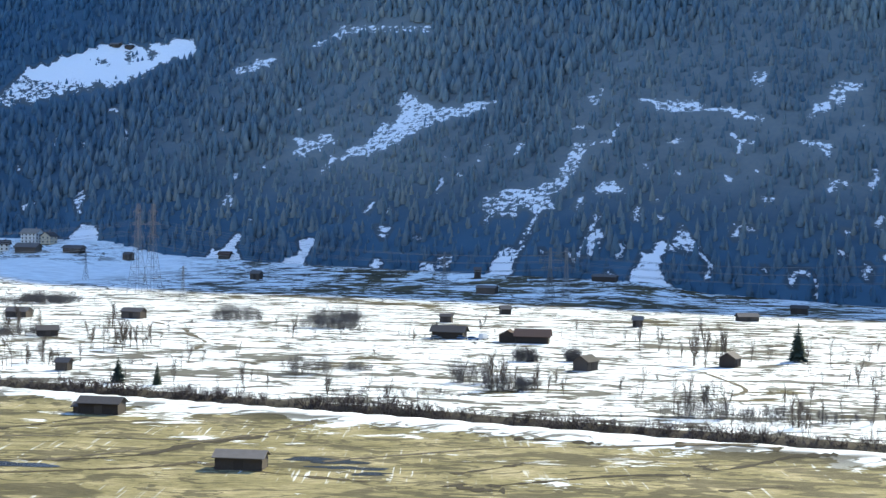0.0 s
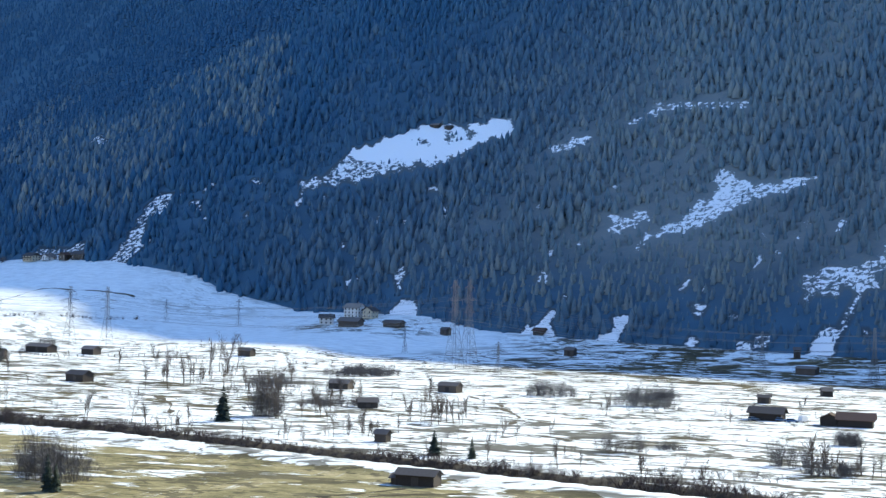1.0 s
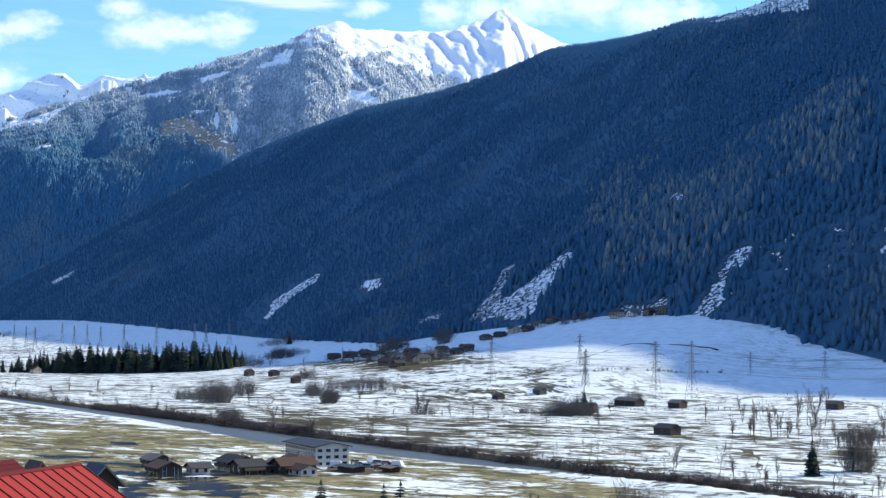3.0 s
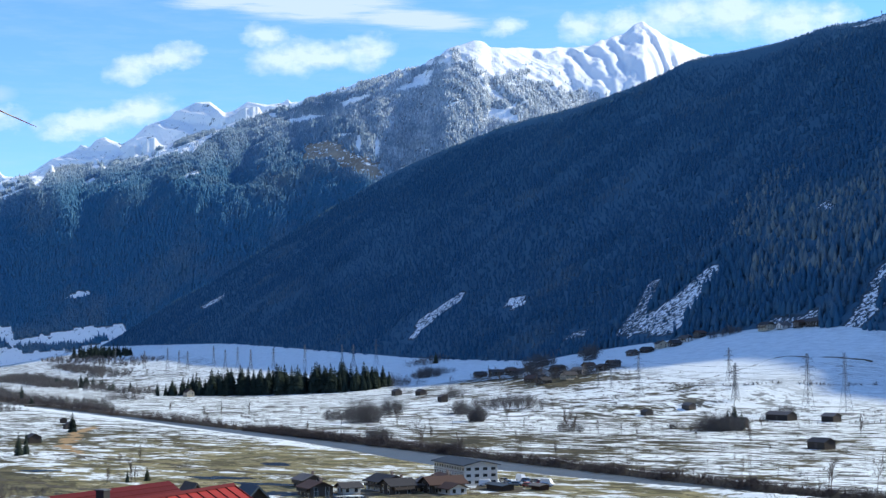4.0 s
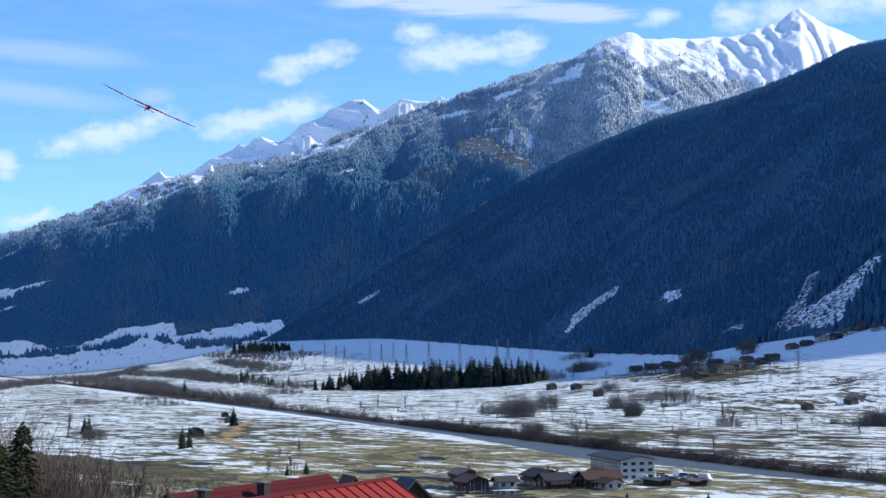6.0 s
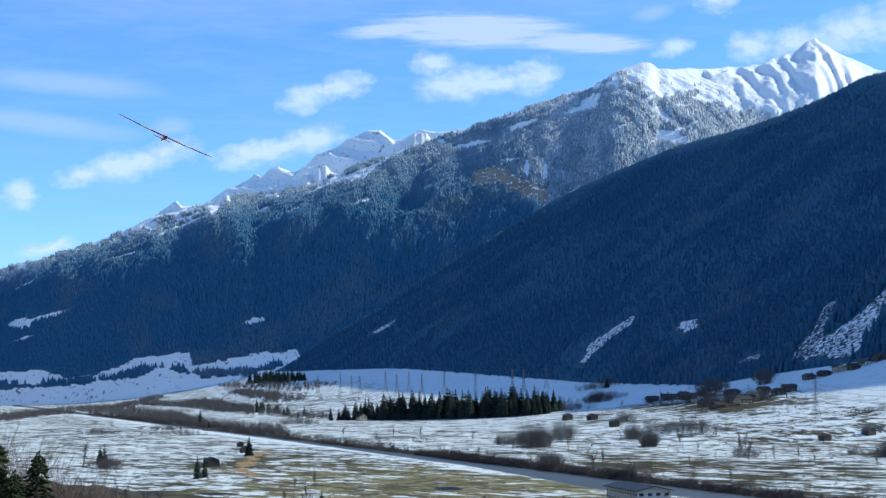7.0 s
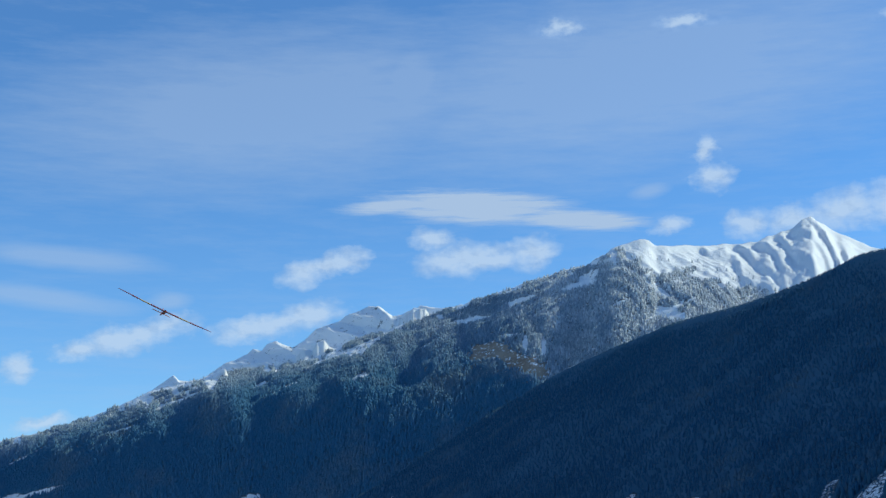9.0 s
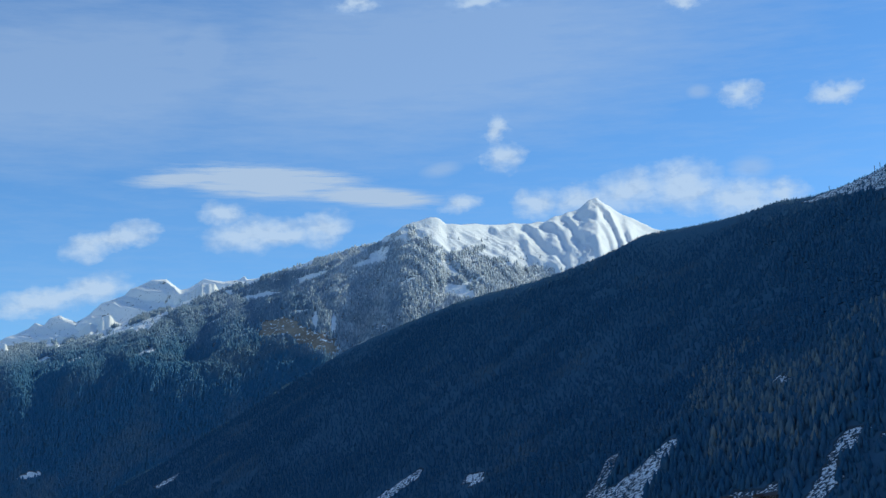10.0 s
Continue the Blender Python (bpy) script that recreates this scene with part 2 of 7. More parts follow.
def mat_ground():
    """Meadow with old snow: the attribute 'cover' says how much of it the snow hides."""
    m, nt, b = material("snowy_meadow")
    p = coords(nt, (1, 1, 1), radians(24))
    q = coords(nt, (0.5, 1.0, 1), radians(12))
    cover, lie, straw_at = attribute(nt, "cover"), attribute(nt, "bank_dark"), attribute(nt, "straw")
    big, fine = noise_of(nt, p, 0.020, 5, 0.6), noise_of(nt, q, 0.085, 7, 0.68)
    thr = math_of(nt, "ADD", math_of(nt, "MULTIPLY", math_of(nt, "SUBTRACT", big, 0.5), 1.0), math_of(nt, "MULTIPLY", math_of(nt, "SUBTRACT", fine, 0.5), 2.1))
    edge = math_of(nt, "SUBTRACT", math_of(nt, "SUBTRACT", math_of(nt, "MULTIPLY", cover, 0.95), 0.47), thr)
    snow = math_of(nt, "MULTIPLY", edge, 13.0, True)

    def furrows(scale, stretch, turn, mid, width, lo, hi):
        """Broken dark ditches: ragged level lines of a noise, wide in places and gone in others."""
        r = math_of(nt, "ABSOLUTE", math_of(nt, "SUBTRACT", noise_of(nt, coords(nt, (stretch, 1, 1), radians(turn)), scale, 4, 0.55), mid))
        gate = ramp(nt, noise_of(nt, coords(nt, (stretch, 1, 1), radians(turn + 9)), scale * 1.7, 3), (lo, (0, 0, 0)), (hi, (1, 1, 1)))
        return math_of(nt, "SUBTRACT", 1.0, math_of(nt, "DIVIDE", r, math_of(nt, "ADD", math_of(nt, "MULTIPLY", gate, width), 0.0004)), True)

    soft = math_of(nt, "MAXIMUM", furrows(0.022, 0.45, 14, 0.5, 0.030, 0.38, 0.62), furrows(0.036, 0.6, 40, 0.48, 0.026, 0.42, 0.64))
    soft = math_of(nt, "MAXIMUM", soft, furrows(0.055, 0.45, 20, 0.5, 0.036, 0.46, 0.66))
    soft = math_of(nt, "MAXIMUM", soft, math_of(nt, "MAXIMUM", furrows(0.085, 0.5, -12, 0.5, 0.032, 0.52, 0.68), furrows(0.044, 0.4, 64, 0.52, 0.022, 0.44, 0.64)))
    line = math_of(nt, "MULTIPLY", math_of(nt, "MULTIPLY", soft, 3.0, True), math_of(nt, "MULTIPLY", math_of(nt, "SUBTRACT", 1.0, math_of(nt, "MULTIPLY", straw_at, 0.2)), math_of(nt, "SUBTRACT", 1.0, math_of(nt, "MULTIPLY", math_of(nt, "SUBTRACT", cover, 0.92), 4.5, True))))
    straw = ramp(nt, noise_of(nt, p, 0.07, 6, 0.65), (0.3, (0.135, 0.122, 0.056)), (0.5, (0.235, 0.208, 0.102)), (0.68, (0.38, 0.33, 0.19)))
    sod = ramp(nt, noise_of(nt, p, 0.05, 5), (0.3, (0.042, 0.038, 0.022)), (0.5, (0.085, 0.076, 0.040)), (0.7, (0.16, 0.138, 0.075)))
    grass = mix(nt, straw_at, sod, straw)
    grain = ramp(nt, noise_of(nt, coords(nt, (0.4, 1, 1), radians(20)), 0.9, 6, 0.7), (0.3, (0.52, 0.52, 0.50)), (0.7, (1.35, 1.33, 1.25)))
    mul = nt.nodes.new("ShaderNodeMix")
    mul.data_type, mul.blend_type = "RGBA", "MULTIPLY"
    mul.inputs[0].default_value = 1.0
    nt.links.new(grass, mul.inputs[6])
    nt.links.new(grain, mul.inputs[7])
    earth = mix(nt, math_of(nt, "MULTIPLY", line, 0.85), mul.outputs[2], (0.040, 0.036, 0.022))
    # snow left in the wheel ruts of the grazed meadow
    rut = ramp(nt, noise_of(nt, coords(nt, (1.0, 0.035, 1), radians(-38)), 1.1, 2, 0.5), (0.60, (0, 0, 0)), (0.67, (1, 1, 1)))
    rut = math_of(nt, "MULTIPLY", rut, math_of(nt, "MULTIPLY", straw_at, ramp(nt, noise_of(nt, p, 0.035, 3), (0.47, (0, 0, 0)), (0.60, (1, 1, 1)))))
    white = ramp(nt, noise_of(nt, q, 0.22, 7, 0.7), (0.25, (0.58, 0.605, 0.60)), (0.5, (0.75, 0.78, 0.765)), (0.68, (0.85, 0.878, 0.86)))
    cut = math_of(nt, "SUBTRACT", math_of(nt, "MAXIMUM", snow, math_of(nt, "MULTIPLY", rut, 0.7)), math_of(nt, "MULTIPLY", line, 0.93), True)
    c = mix(nt, cut, earth, white)
    c = mix(nt, math_of(nt, "MULTIPLY", lie, 1.0, True), c, ramp(nt, noise_of(nt, p, 0.5, 4), (0.3, (0.035, 0.030, 0.024)), (0.7, (0.10, 0.085, 0.062))))
    nt.links.new(c, b.inputs["Base Color"])
    b.inputs["Roughness"].default_value = 0.95
    b.inputs["Specular IOR Level"].default_value = 0.12
    bump(nt, b, math_of(nt, "ADD", fine, math_of(nt, "MULTIPLY", noise_of(nt, p, 0.9, 4), 0.4)), 0.6, 0.7)
    return m


def mat_slope(name, bare_a, bare_b, grain):
    """Mountain side: forest floor, with snow where 'snow' says so, broken by brush and rock."""
    m, nt, b = material(name)
    p = coords(nt)
    s = attribute(nt, "snow")
    n1, n2 = noise_of(nt, p, grain, 6, 0.7), noise_of(nt, p, grain * 0.2, 4)
    floor = ramp(nt, n1, (0.3, bare_a), (0.7, bare_b))
    # haze painted into the floor: greyed towards the valley's mouth, blue under the woods
    floor = mix(nt, attribute(nt, "floor_haze"), floor, ramp(nt, n1, (0.3, (0.150, 0.180, 0.190)), (0.7, (0.200, 0.215, 0.205))))
    floor = mix(nt, math_of(nt, "MULTIPLY", math_of(nt, "MULTIPLY", s, -2.0, True), math_of(nt, "SUBTRACT", 1.0, attribute(nt, "floor_haze"))), floor, ramp(nt, n2, (0.3, (0.058, 0.114, 0.174)), (0.7, (0.072, 0.130, 0.190))))
    t = math_of(nt, "ADD", math_of(nt, "MULTIPLY", math_of(nt, "SUBTRACT", n1, 0.5), 4.2), math_of(nt, "ADD", 0.5, math_of(nt, "MULTIPLY", math_of(nt, "SUBTRACT", n2, 0.5), 0.8)))
    f = math_of(nt, "MULTIPLY", math_of(nt, "SUBTRACT", s, t), 5.0, True)
    turf = math_of(nt, "MULTIPLY", math_of(nt, "SUBTRACT", attribute(nt, "turf"), math_of(nt, "MULTIPLY", n1, 0.6)), 2.2, True)
    floor = mix(nt, turf, floor, ramp(nt, n2, (0.35, (0.23, 0.185, 0.14)), (0.65, (0.36, 0.30, 0.23))))
    nt.links.new(mix(nt, f, floor, (0.87, 0.868, 0.86)), b.inputs["Base Color"])
    b.inputs["Roughness"].default_value = 0.95
    b.inputs["Specular IOR Level"].default_value = 0.15
    bump(nt, b, n1, 0.6, 0.25 / grain)
    return m


def mat_varied(name, a, bcol, c, rough=0.85, scale=0.8, per="island", bumpy=0.3):
    """Two-scale colour: one value for each piece, and a grain inside it."""
    m, nt, b = material(name)
    if per == "island":
        g = nt.nodes.new("ShaderNodeNewGeometry")
        rnd = g.outputs["Random Per Island"]
    else:
        g = nt.nodes.new("ShaderNodeObjectInfo")
        rnd = g.outputs["Random"]
    p = coords(nt)
    n = noise_of(nt, p, scale, 5, 0.65)
    f = math_of(nt, "ADD", math_of(nt, "MULTIPLY", rnd, 0.6), math_of(nt, "MULTIPLY", n, 0.4))
    nt.links.new(ramp(nt, f, (0.15, a), (0.5, bcol), (0.9, c)), b.inputs["Base Color"])
    b.inputs["Roughness"].default_value = rough
    b.inputs["Specular IOR Level"].default_value = 0.15 if rough > 0.82 else 0.5
    bump(nt, b, n, bumpy, 0.05)
    return m


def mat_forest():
    """Spruce with stands of paler larches; blue distance haze is put into the colours."""
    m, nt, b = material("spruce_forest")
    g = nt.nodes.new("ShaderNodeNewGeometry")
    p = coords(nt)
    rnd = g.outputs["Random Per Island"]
    stand = math_of(nt, "ADD", attribute(nt, "larch_haze"), ramp(nt, noise_of(nt, p, 0.009, 5, 0.6), (0.56, (0, 0, 0)), (0.72, (0.4, 0.4, 0.4))), True)
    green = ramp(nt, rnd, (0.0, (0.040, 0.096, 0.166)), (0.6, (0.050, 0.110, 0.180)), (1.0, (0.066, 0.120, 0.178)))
    hazed_larch = ramp(nt, rnd, (0.0, (0.150, 0.196, 0.212)), (0.5, (0.185, 0.222, 0.222)), (1.0, (0.245, 0.255, 0.225)))
    nt.links.new(mix(nt, stand, green, hazed_larch), b.inputs["Base Color"])
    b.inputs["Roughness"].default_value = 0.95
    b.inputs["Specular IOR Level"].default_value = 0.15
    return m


M_GROUND = mat_ground()
# haze blue is mixed into the floor colours of the shaded mountain
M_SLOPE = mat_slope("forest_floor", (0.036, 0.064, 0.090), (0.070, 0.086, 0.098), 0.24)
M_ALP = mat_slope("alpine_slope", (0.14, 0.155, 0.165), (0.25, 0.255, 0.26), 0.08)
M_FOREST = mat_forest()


def mat_far_forest():
    """Far spruces painted haze-blue, whitened by frost as 'frost' says, with paler larches."""
    m, nt, b = material("far_spruce_forest")
    g = nt.nodes.new("ShaderNodeNewGeometry")
    rnd = g.outputs["Random Per Island"]
    stand = ramp(nt, noise_of(nt, coords(nt), 0.0045, 5, 0.65), (0.50, (0, 0, 0)), (0.70, (1, 1, 1)))
    # distance haze is painted in: these base colours run to pale blue
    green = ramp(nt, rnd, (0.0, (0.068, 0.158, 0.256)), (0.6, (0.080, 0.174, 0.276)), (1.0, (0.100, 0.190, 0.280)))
    hazed_larch = ramp(nt, rnd, (0.0, (0.115, 0.185, 0.250)), (1.0, (0.185, 0.235, 0.270)))
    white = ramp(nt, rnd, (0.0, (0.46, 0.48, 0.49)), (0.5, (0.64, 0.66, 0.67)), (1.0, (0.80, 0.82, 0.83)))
    c = mix(nt, stand, green, hazed_larch)
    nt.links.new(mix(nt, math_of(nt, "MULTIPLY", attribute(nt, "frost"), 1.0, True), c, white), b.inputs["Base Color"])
    b.inputs["Roughness"].default_value = 0.95
    b.inputs["Specular IOR Level"].default_value = 0.15
    return m


M_FARFOREST = mat_far_forest()
M_BARK = mat_varied("grey_brown_bark", (0.06, 0.048, 0.038), (0.11, 0.088, 0.068), (0.17, 0.14, 0.11), 0.9, 3.0, "object", 0.5)
M_TWIG = mat_varied("bare_twigs", (0.072, 0.060, 0.050), (0.12, 0.100, 0.084), (0.18, 0.15, 0.125), 0.9, 0.4, "object", 0.2)
M_HEDGE = mat_varied("bare_shrubs", (0.062, 0.058, 0.058), (0.110, 0.103, 0.101), (0.18, 0.168, 0.16), 0.9, 0.2)
M_BANK = mat_varied("river_bank_shrubs", (0.046, 0.037, 0.036), (0.078, 0.064, 0.062), (0.13, 0.108, 0.10), 0.9, 0.2)
M_NEEDLE = mat_varied("spruce_needles", (0.020, 0.033, 0.030), (0.036, 0.052, 0.042), (0.064, 0.078, 0.052), 0.85, 1.2, "object", 0.4)
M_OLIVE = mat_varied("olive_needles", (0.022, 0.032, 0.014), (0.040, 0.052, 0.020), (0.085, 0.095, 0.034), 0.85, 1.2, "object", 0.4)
M_BIRCH = mat_varied("birch_twigs", (0.085, 0.054, 0.044), (0.135, 0.094, 0.076), (0.21, 0.155, 0.125), 0.85, 2.0, "object", 0.2)
M_BIRCHBARK = mat_varied("birch_bark", (0.20, 0.16, 0.13), (0.36, 0.31, 0.27), (0.55, 0.50, 0.45), 0.8, 3.0, "object", 0.3)
M_OLDWOOD = mat_varied("weathered_planks", (0.042, 0.035, 0.030), (0.074, 0.062, 0.052), (0.13, 0.108, 0.09), 0.85, 2.5, "object", 0.5)
M_SHINGLE = mat_varied("grey_shingles", (0.06, 0.055, 0.052), (0.11, 0.10, 0.095), (0.20, 0.18, 0.165), 0.9, 1.6, "object", 0.5)
M_PALEROOF = mat_varied("pale_sheet_roof", (0.12, 0.105, 0.09), (0.19, 0.17, 0.15), (0.27, 0.245, 0.215), 0.88, 0.8, "object", 0.1)
M_PLASTER = mat_varied("white_plaster", (0.46, 0.44, 0.41), (0.58, 0.56, 0.52), (0.70, 0.68, 0.65), 0.9, 0.7, "object", 0.15)
M_CREAM = mat_varied("cream_plaster", (0.36, 0.31, 0.22), (0.46, 0.40, 0.29), (0.55, 0.48, 0.36), 0.9, 0.7, "object", 0.15)
M_DARKROOF = mat_varied("dark_tiles", (0.035, 0.034, 0.036), (0.06, 0.057, 0.058), (0.10, 0.09, 0.085), 0.86, 1.5, "object", 0.4)
M_BROWNROOF = mat_varied("brown_tiles", (0.055, 0.036, 0.030), (0.085, 0.054, 0.042), (0.13, 0.082, 0.062), 0.86, 1.5, "object", 0.4)
M_REDMETAL = mat_varied("red_sheet_metal", (0.21, 0.023, 0.020), (0.25, 0.028, 0.024), (0.30, 0.036, 0.030), 0.83, 0.9, "object", 0.05)
M_REDTILE = mat_varied("dark_red_tiles", (0.062, 0.009, 0.011), (0.092, 0.013, 0.015), (0.13, 0.022, 0.022), 0.88, 2.0, "object", 0.3)
M_BLUEROOF = mat_varied("blue_grey_roof", (0.045, 0.056, 0.072), (0.065, 0.08, 0.10), (0.10, 0.12, 0.145), 0.86, 0.8, "object", 0.1)
M_STEEL = mat_varied("galvanised_steel", (0.10, 0.105, 0.11), (0.145, 0.15, 0.155), (0.20, 0.205, 0.21), 0.55, 0.5, "object", 0.1)
M_RUST = mat_varied("red_oxide_paint", (0.165, 0.145, 0.14), (0.20, 0.172, 0.165), (0.25, 0.215, 0.205), 0.6, 0.5, "object", 0.1)
M_BRICK = mat_varied("chimney_render", (0.20, 0.15, 0.12), (0.27, 0.20, 0.16), (0.35, 0.28, 0.22), 0.9, 3.0, "object", 0.3)
M_TYRE = mat_varied("black_rubber", (0.015, 0.015, 0.015), (0.025, 0.025, 0.025), (0.04, 0.04, 0.04), 0.8, 2.0, "object", 0.1)


def mat_gloss(name, colour, rough, metal=0.0, bumpy=0.0, scale=0.5):
    m, nt, b = material(name)
    b.inputs["Base Color"].default_value = (*colour, 1)
    b.inputs["Roughness"].default_value = rough
    b.inputs["Metallic"].default_value = metal
    if bumpy:
        bump(nt, b, noise_of(nt, coords(nt, (1, 1, 1), 0.4), scale, 4), bumpy, 0.3)
    return m


M_WATER = mat_gloss("river_water", (0.10, 0.105, 0.09), 0.28, 0.0, 0.35, 0.7)
M_PUDDLE = mat_gloss("meltwater", (0.05, 0.05, 0.045), 0.12, 0.0, 0.05, 0.4)
M_GLASS = mat_gloss("window_glass", (0.02, 0.025, 0.03), 0.08)
M_YELLOW = mat_gloss("orange_yellow_film", (0.80, 0.28, 0.03), 0.35)
M_RED = mat_gloss("red_film", (0.22, 0.02, 0.016), 0.5)
M_CREAMFILM = mat_gloss("cream_film", (0.50, 0.44, 0.28), 0.5)
CAR_PAINTS = [mat_gloss("car_paint_" + n, c, 0.3) for n, c in (("white", (0.75, 0.75, 0.75)), ("blue", (0.08, 0.16, 0.32)), ("grey", (0.2, 0.21, 0.22)), ("red", (0.35, 0.05, 0.04)))]


# ---- mesh helpers ----
def mesh_of(name, verts, faces, mat, smooth_it=False, attrs=()):
    """A mesh from arrays; attrs: (name, values) on the points."""
    me = bpy.data.meshes.new(name)
    verts = np.asarray(verts, dtype=np.float32)
    faces = np.asarray(faces, dtype=np.int32)
    k = faces.shape[1]
    me.vertices.add(len(verts))
    me.vertices.foreach_set("co", verts.ravel())
    me.loops.add(faces.size)
    me.loops.foreach_set("vertex_index", faces.ravel())
    me.polygons.add(len(faces))
    me.polygons.foreach_set("loop_start", np.arange(0, faces.size, k, dtype=np.int32))
    me.polygons.foreach_set("use_smooth", np.full(len(faces), smooth_it))
    for nm, vals in attrs:
        at = me.attributes.new(nm, "FLOAT", "POINT")
        at.data.foreach_set("value", np.asarray(vals, dtype=np.float32).ravel())
    me.materials.append(mat)
    me.update(calc_edges=True)
    me.validate()
    return me


def grid_faces(a, b, wrap=False):
    i, j = np.meshgrid(np.arange(a if wrap else a - 1), np.arange(b - 1), indexing="ij")
    i2 = (i + 1) % a
    return np.stack([i * b + j, i2 * b + j, i2 * b + j + 1, i * b + j + 1], -1).reshape(-1, 4)


def inside(px, py, poly):
    """Which points lie in the polygon."""
    res = np.zeros(np.shape(px), bool)
    n = len(poly)
    for k in range(n):
        (x1, y1), (x2, y2) = poly[k], poly[(k + 1) % n]
        hit = ((y1 > py) != (y2 > py)) & (px < (x2 - x1) * (py - y1) / ((y2 - y1) or 1e-9) + x1)
        res ^= hit
    return res


def edge_distance(px, py, pts):
    """Distance from a polyline."""
    d = np.full(np.shape(px), 1e9)
    for (x1, y1), (x2, y2) in zip(pts, pts[1:]):
        ll = (x2 - x1) ** 2 + (y2 - y1) ** 2
        t = np.clip(((px - x1) * (x2 - x1) + (py - y1) * (y2 - y1)) / ll, 0, 1)
        d = np.minimum(d, np.hypot(px - x1 - t * (x2 - x1), py - y1 - t * (y2 - y1)))
    return d

# ---- ground: one sheet from the hillside across the valley to the horizon ----
VALLEY_ROAD = ((-700, 352), (-620, 346), (-552, 338), (-481, 331), (-437, 325), (-390, 316))


def cover_of(x, y):
    u, v = uv_of(x, y)
    c = np.full(np.shape(x), 0.74)
    d = v - RIVER_V
    # the meadow on the near side of the river is nearly free of snow where it faces the sun
    d2 = d - 4 * (1 - smooth(200, 420, u))
    near = 1 - smooth(-30, -22, d2)
    c = c - near * (0.52 - 0.20 * smooth(190, 330, u) - 0.20 * smooth(350, 470, u) + 0.20 * smooth(520, 600, u) * (1 - smooth(900, 1050, u)) * smooth(120, 220, v))
    c = c - 0.20 * smooth(600, 680, v) * (1 - smooth(430, 540, u))
    c = c + (0.30 - 0.04 * (1 - smooth(200, 420, u))) * smooth(-35, -24, d2) * (1 - smooth(-8, -2, d))
    c = c - 0.22 * smooth(4, 20, d) * (1 - smooth(110, 190, d)) * smooth(330, 420, u) * (1 - smooth(780, 1000, u))
    c = c + 0.12 * smooth(560, 680, v) + 0.32 * smooth(690, 800, v) * smooth(480, 640, u)
    c = c + 0.13 * smooth(4, 14, d) * (1 - smooth(260, 330, d)) * (1 - smooth(400, 520, u))
    c = np.where((v > 303) & (v < 316), 0.0, c)
    c = c - 0.05 * smooth(5, 20, d) * (1 - smooth(250, 330, d)) * (1 - smooth(380, 480, u))
    c = c + 0.05 * near * smooth(380, 520, u) + 0.06 * near * smooth(600, 700, u) + 0.25 * smooth(560, 640, u) * smooth(268, 274, v) * (1 - smooth(294, 298, v))
    c = c - 0.06 * (1 - smooth(130, 190, v)) * smooth(420, 520, u) * (1 - smooth(900, 1100, u))
    c = c - 0.13 * near * smooth(400, 480, u) * (1 - smooth(640, 800, u)) * smooth(125, 160, v)
    c = c - 0.17 * (1 - smooth(110, 150, v)) * smooth(380, 440, u) * (1 - smooth(620, 700, u)) - 0.5 * (1 - smooth(8, 26, edge_distance(x, y, VALLEY_ROAD)))
    c = c - 0.50 * (1 - smooth(15, 75, edge_distance(x, y, ((-1010, 1300), (-900, 1215), (-745, 1080)))))
    c = c - 0.35 * (1 - smooth(10, 60, edge_distance(x, y, ((-300, 1060), (-255, 1050)))))
    c = c + 0.30 * (vnoise(u / 170 + 3, v / 60) - 0.5)
    return c


def build_ground():
    az = np.radians(np.concatenate([np.arange(-72, 26, 0.2), np.arange(26, 288, 6.0)]))
    r = np.concatenate([[0.001, 2], np.linspace(5, 215, 36), np.geomspace(220, 1700, 190), np.geomspace(1740, 4960, 44)])
    A, R = np.meshgrid(az, r, indexing="ij")
    x, y = R * np.sin(A), R * np.cos(A)
    z = ground_z(x, y)
    u, v = uv_of(x, y)
    # the strip of ground under the river hedge is coloured darker
    bank_dark = 0.9 * smooth(303, 305, v) * (1 - smooth(313, 317, v)) * (0.6 + 0.8 * vnoise(u / 9, v / 3))
    me = mesh_of("ground", np.stack([x, y, z], -1).reshape(-1, 3), grid_faces(len(az), len(r), True)[:, ::-1], M_GROUND, True,
                 [("cover", cover_of(x, y)), ("bank_dark", bank_dark), ("straw", (1 - 0.85 * smooth(440, 640, u - 230 * (1 - smooth(280, 310, v)) * smooth(110, 150, v))) * (1 - smooth(-28, -18, v - RIVER_V) * (1 - 0.14 * smooth(20, 40, v - RIVER_V) * (1 - smooth(110, 170, v - RIVER_V)))))])
    return tagged(new("ground", me), "flat valley meadow with patchy old snow", "ground", kind="structure")


ground = build_ground()


# ---- the shaded mountain across the valley ----
CLEARINGS = []


def clearing(snow, bare, *poly):
    """A gap in the forest: how snowy, how bare of trees, its outline in u and v."""
    CLEARINGS.append((poly, snow, bare))


clearing(1.70, 1.00, (889, 1061), (877, 1080), (842, 1119), (772, 1146), (751, 1138), (753, 1127), (788, 1100), (805, 1082), (826, 1071), (848, 1060))
clearing(0.72, 0.93, (904, 1010), (889, 1036), (888, 1060), (848, 1060), (805, 1082), (771, 1109), (786, 1081), (817, 1059), (847, 1030), (874, 1018), (896, 1002))
clearing(0.95, 0.97, (522, 1100), (496, 1078), (480, 1081), (438, 1086), (434, 1078), (459, 1065), (478, 1055), (488, 1036), (504, 1021), (523, 1010), (536, 1000), (537, 980), (551, 991), (543, 1013), (529, 1041), (526, 1074), (530, 1093))
clearing(0.72, 0.92, (586, 1002), (582, 1028), (562, 1038), (550, 1025), (555, 1008), (576, 1001))
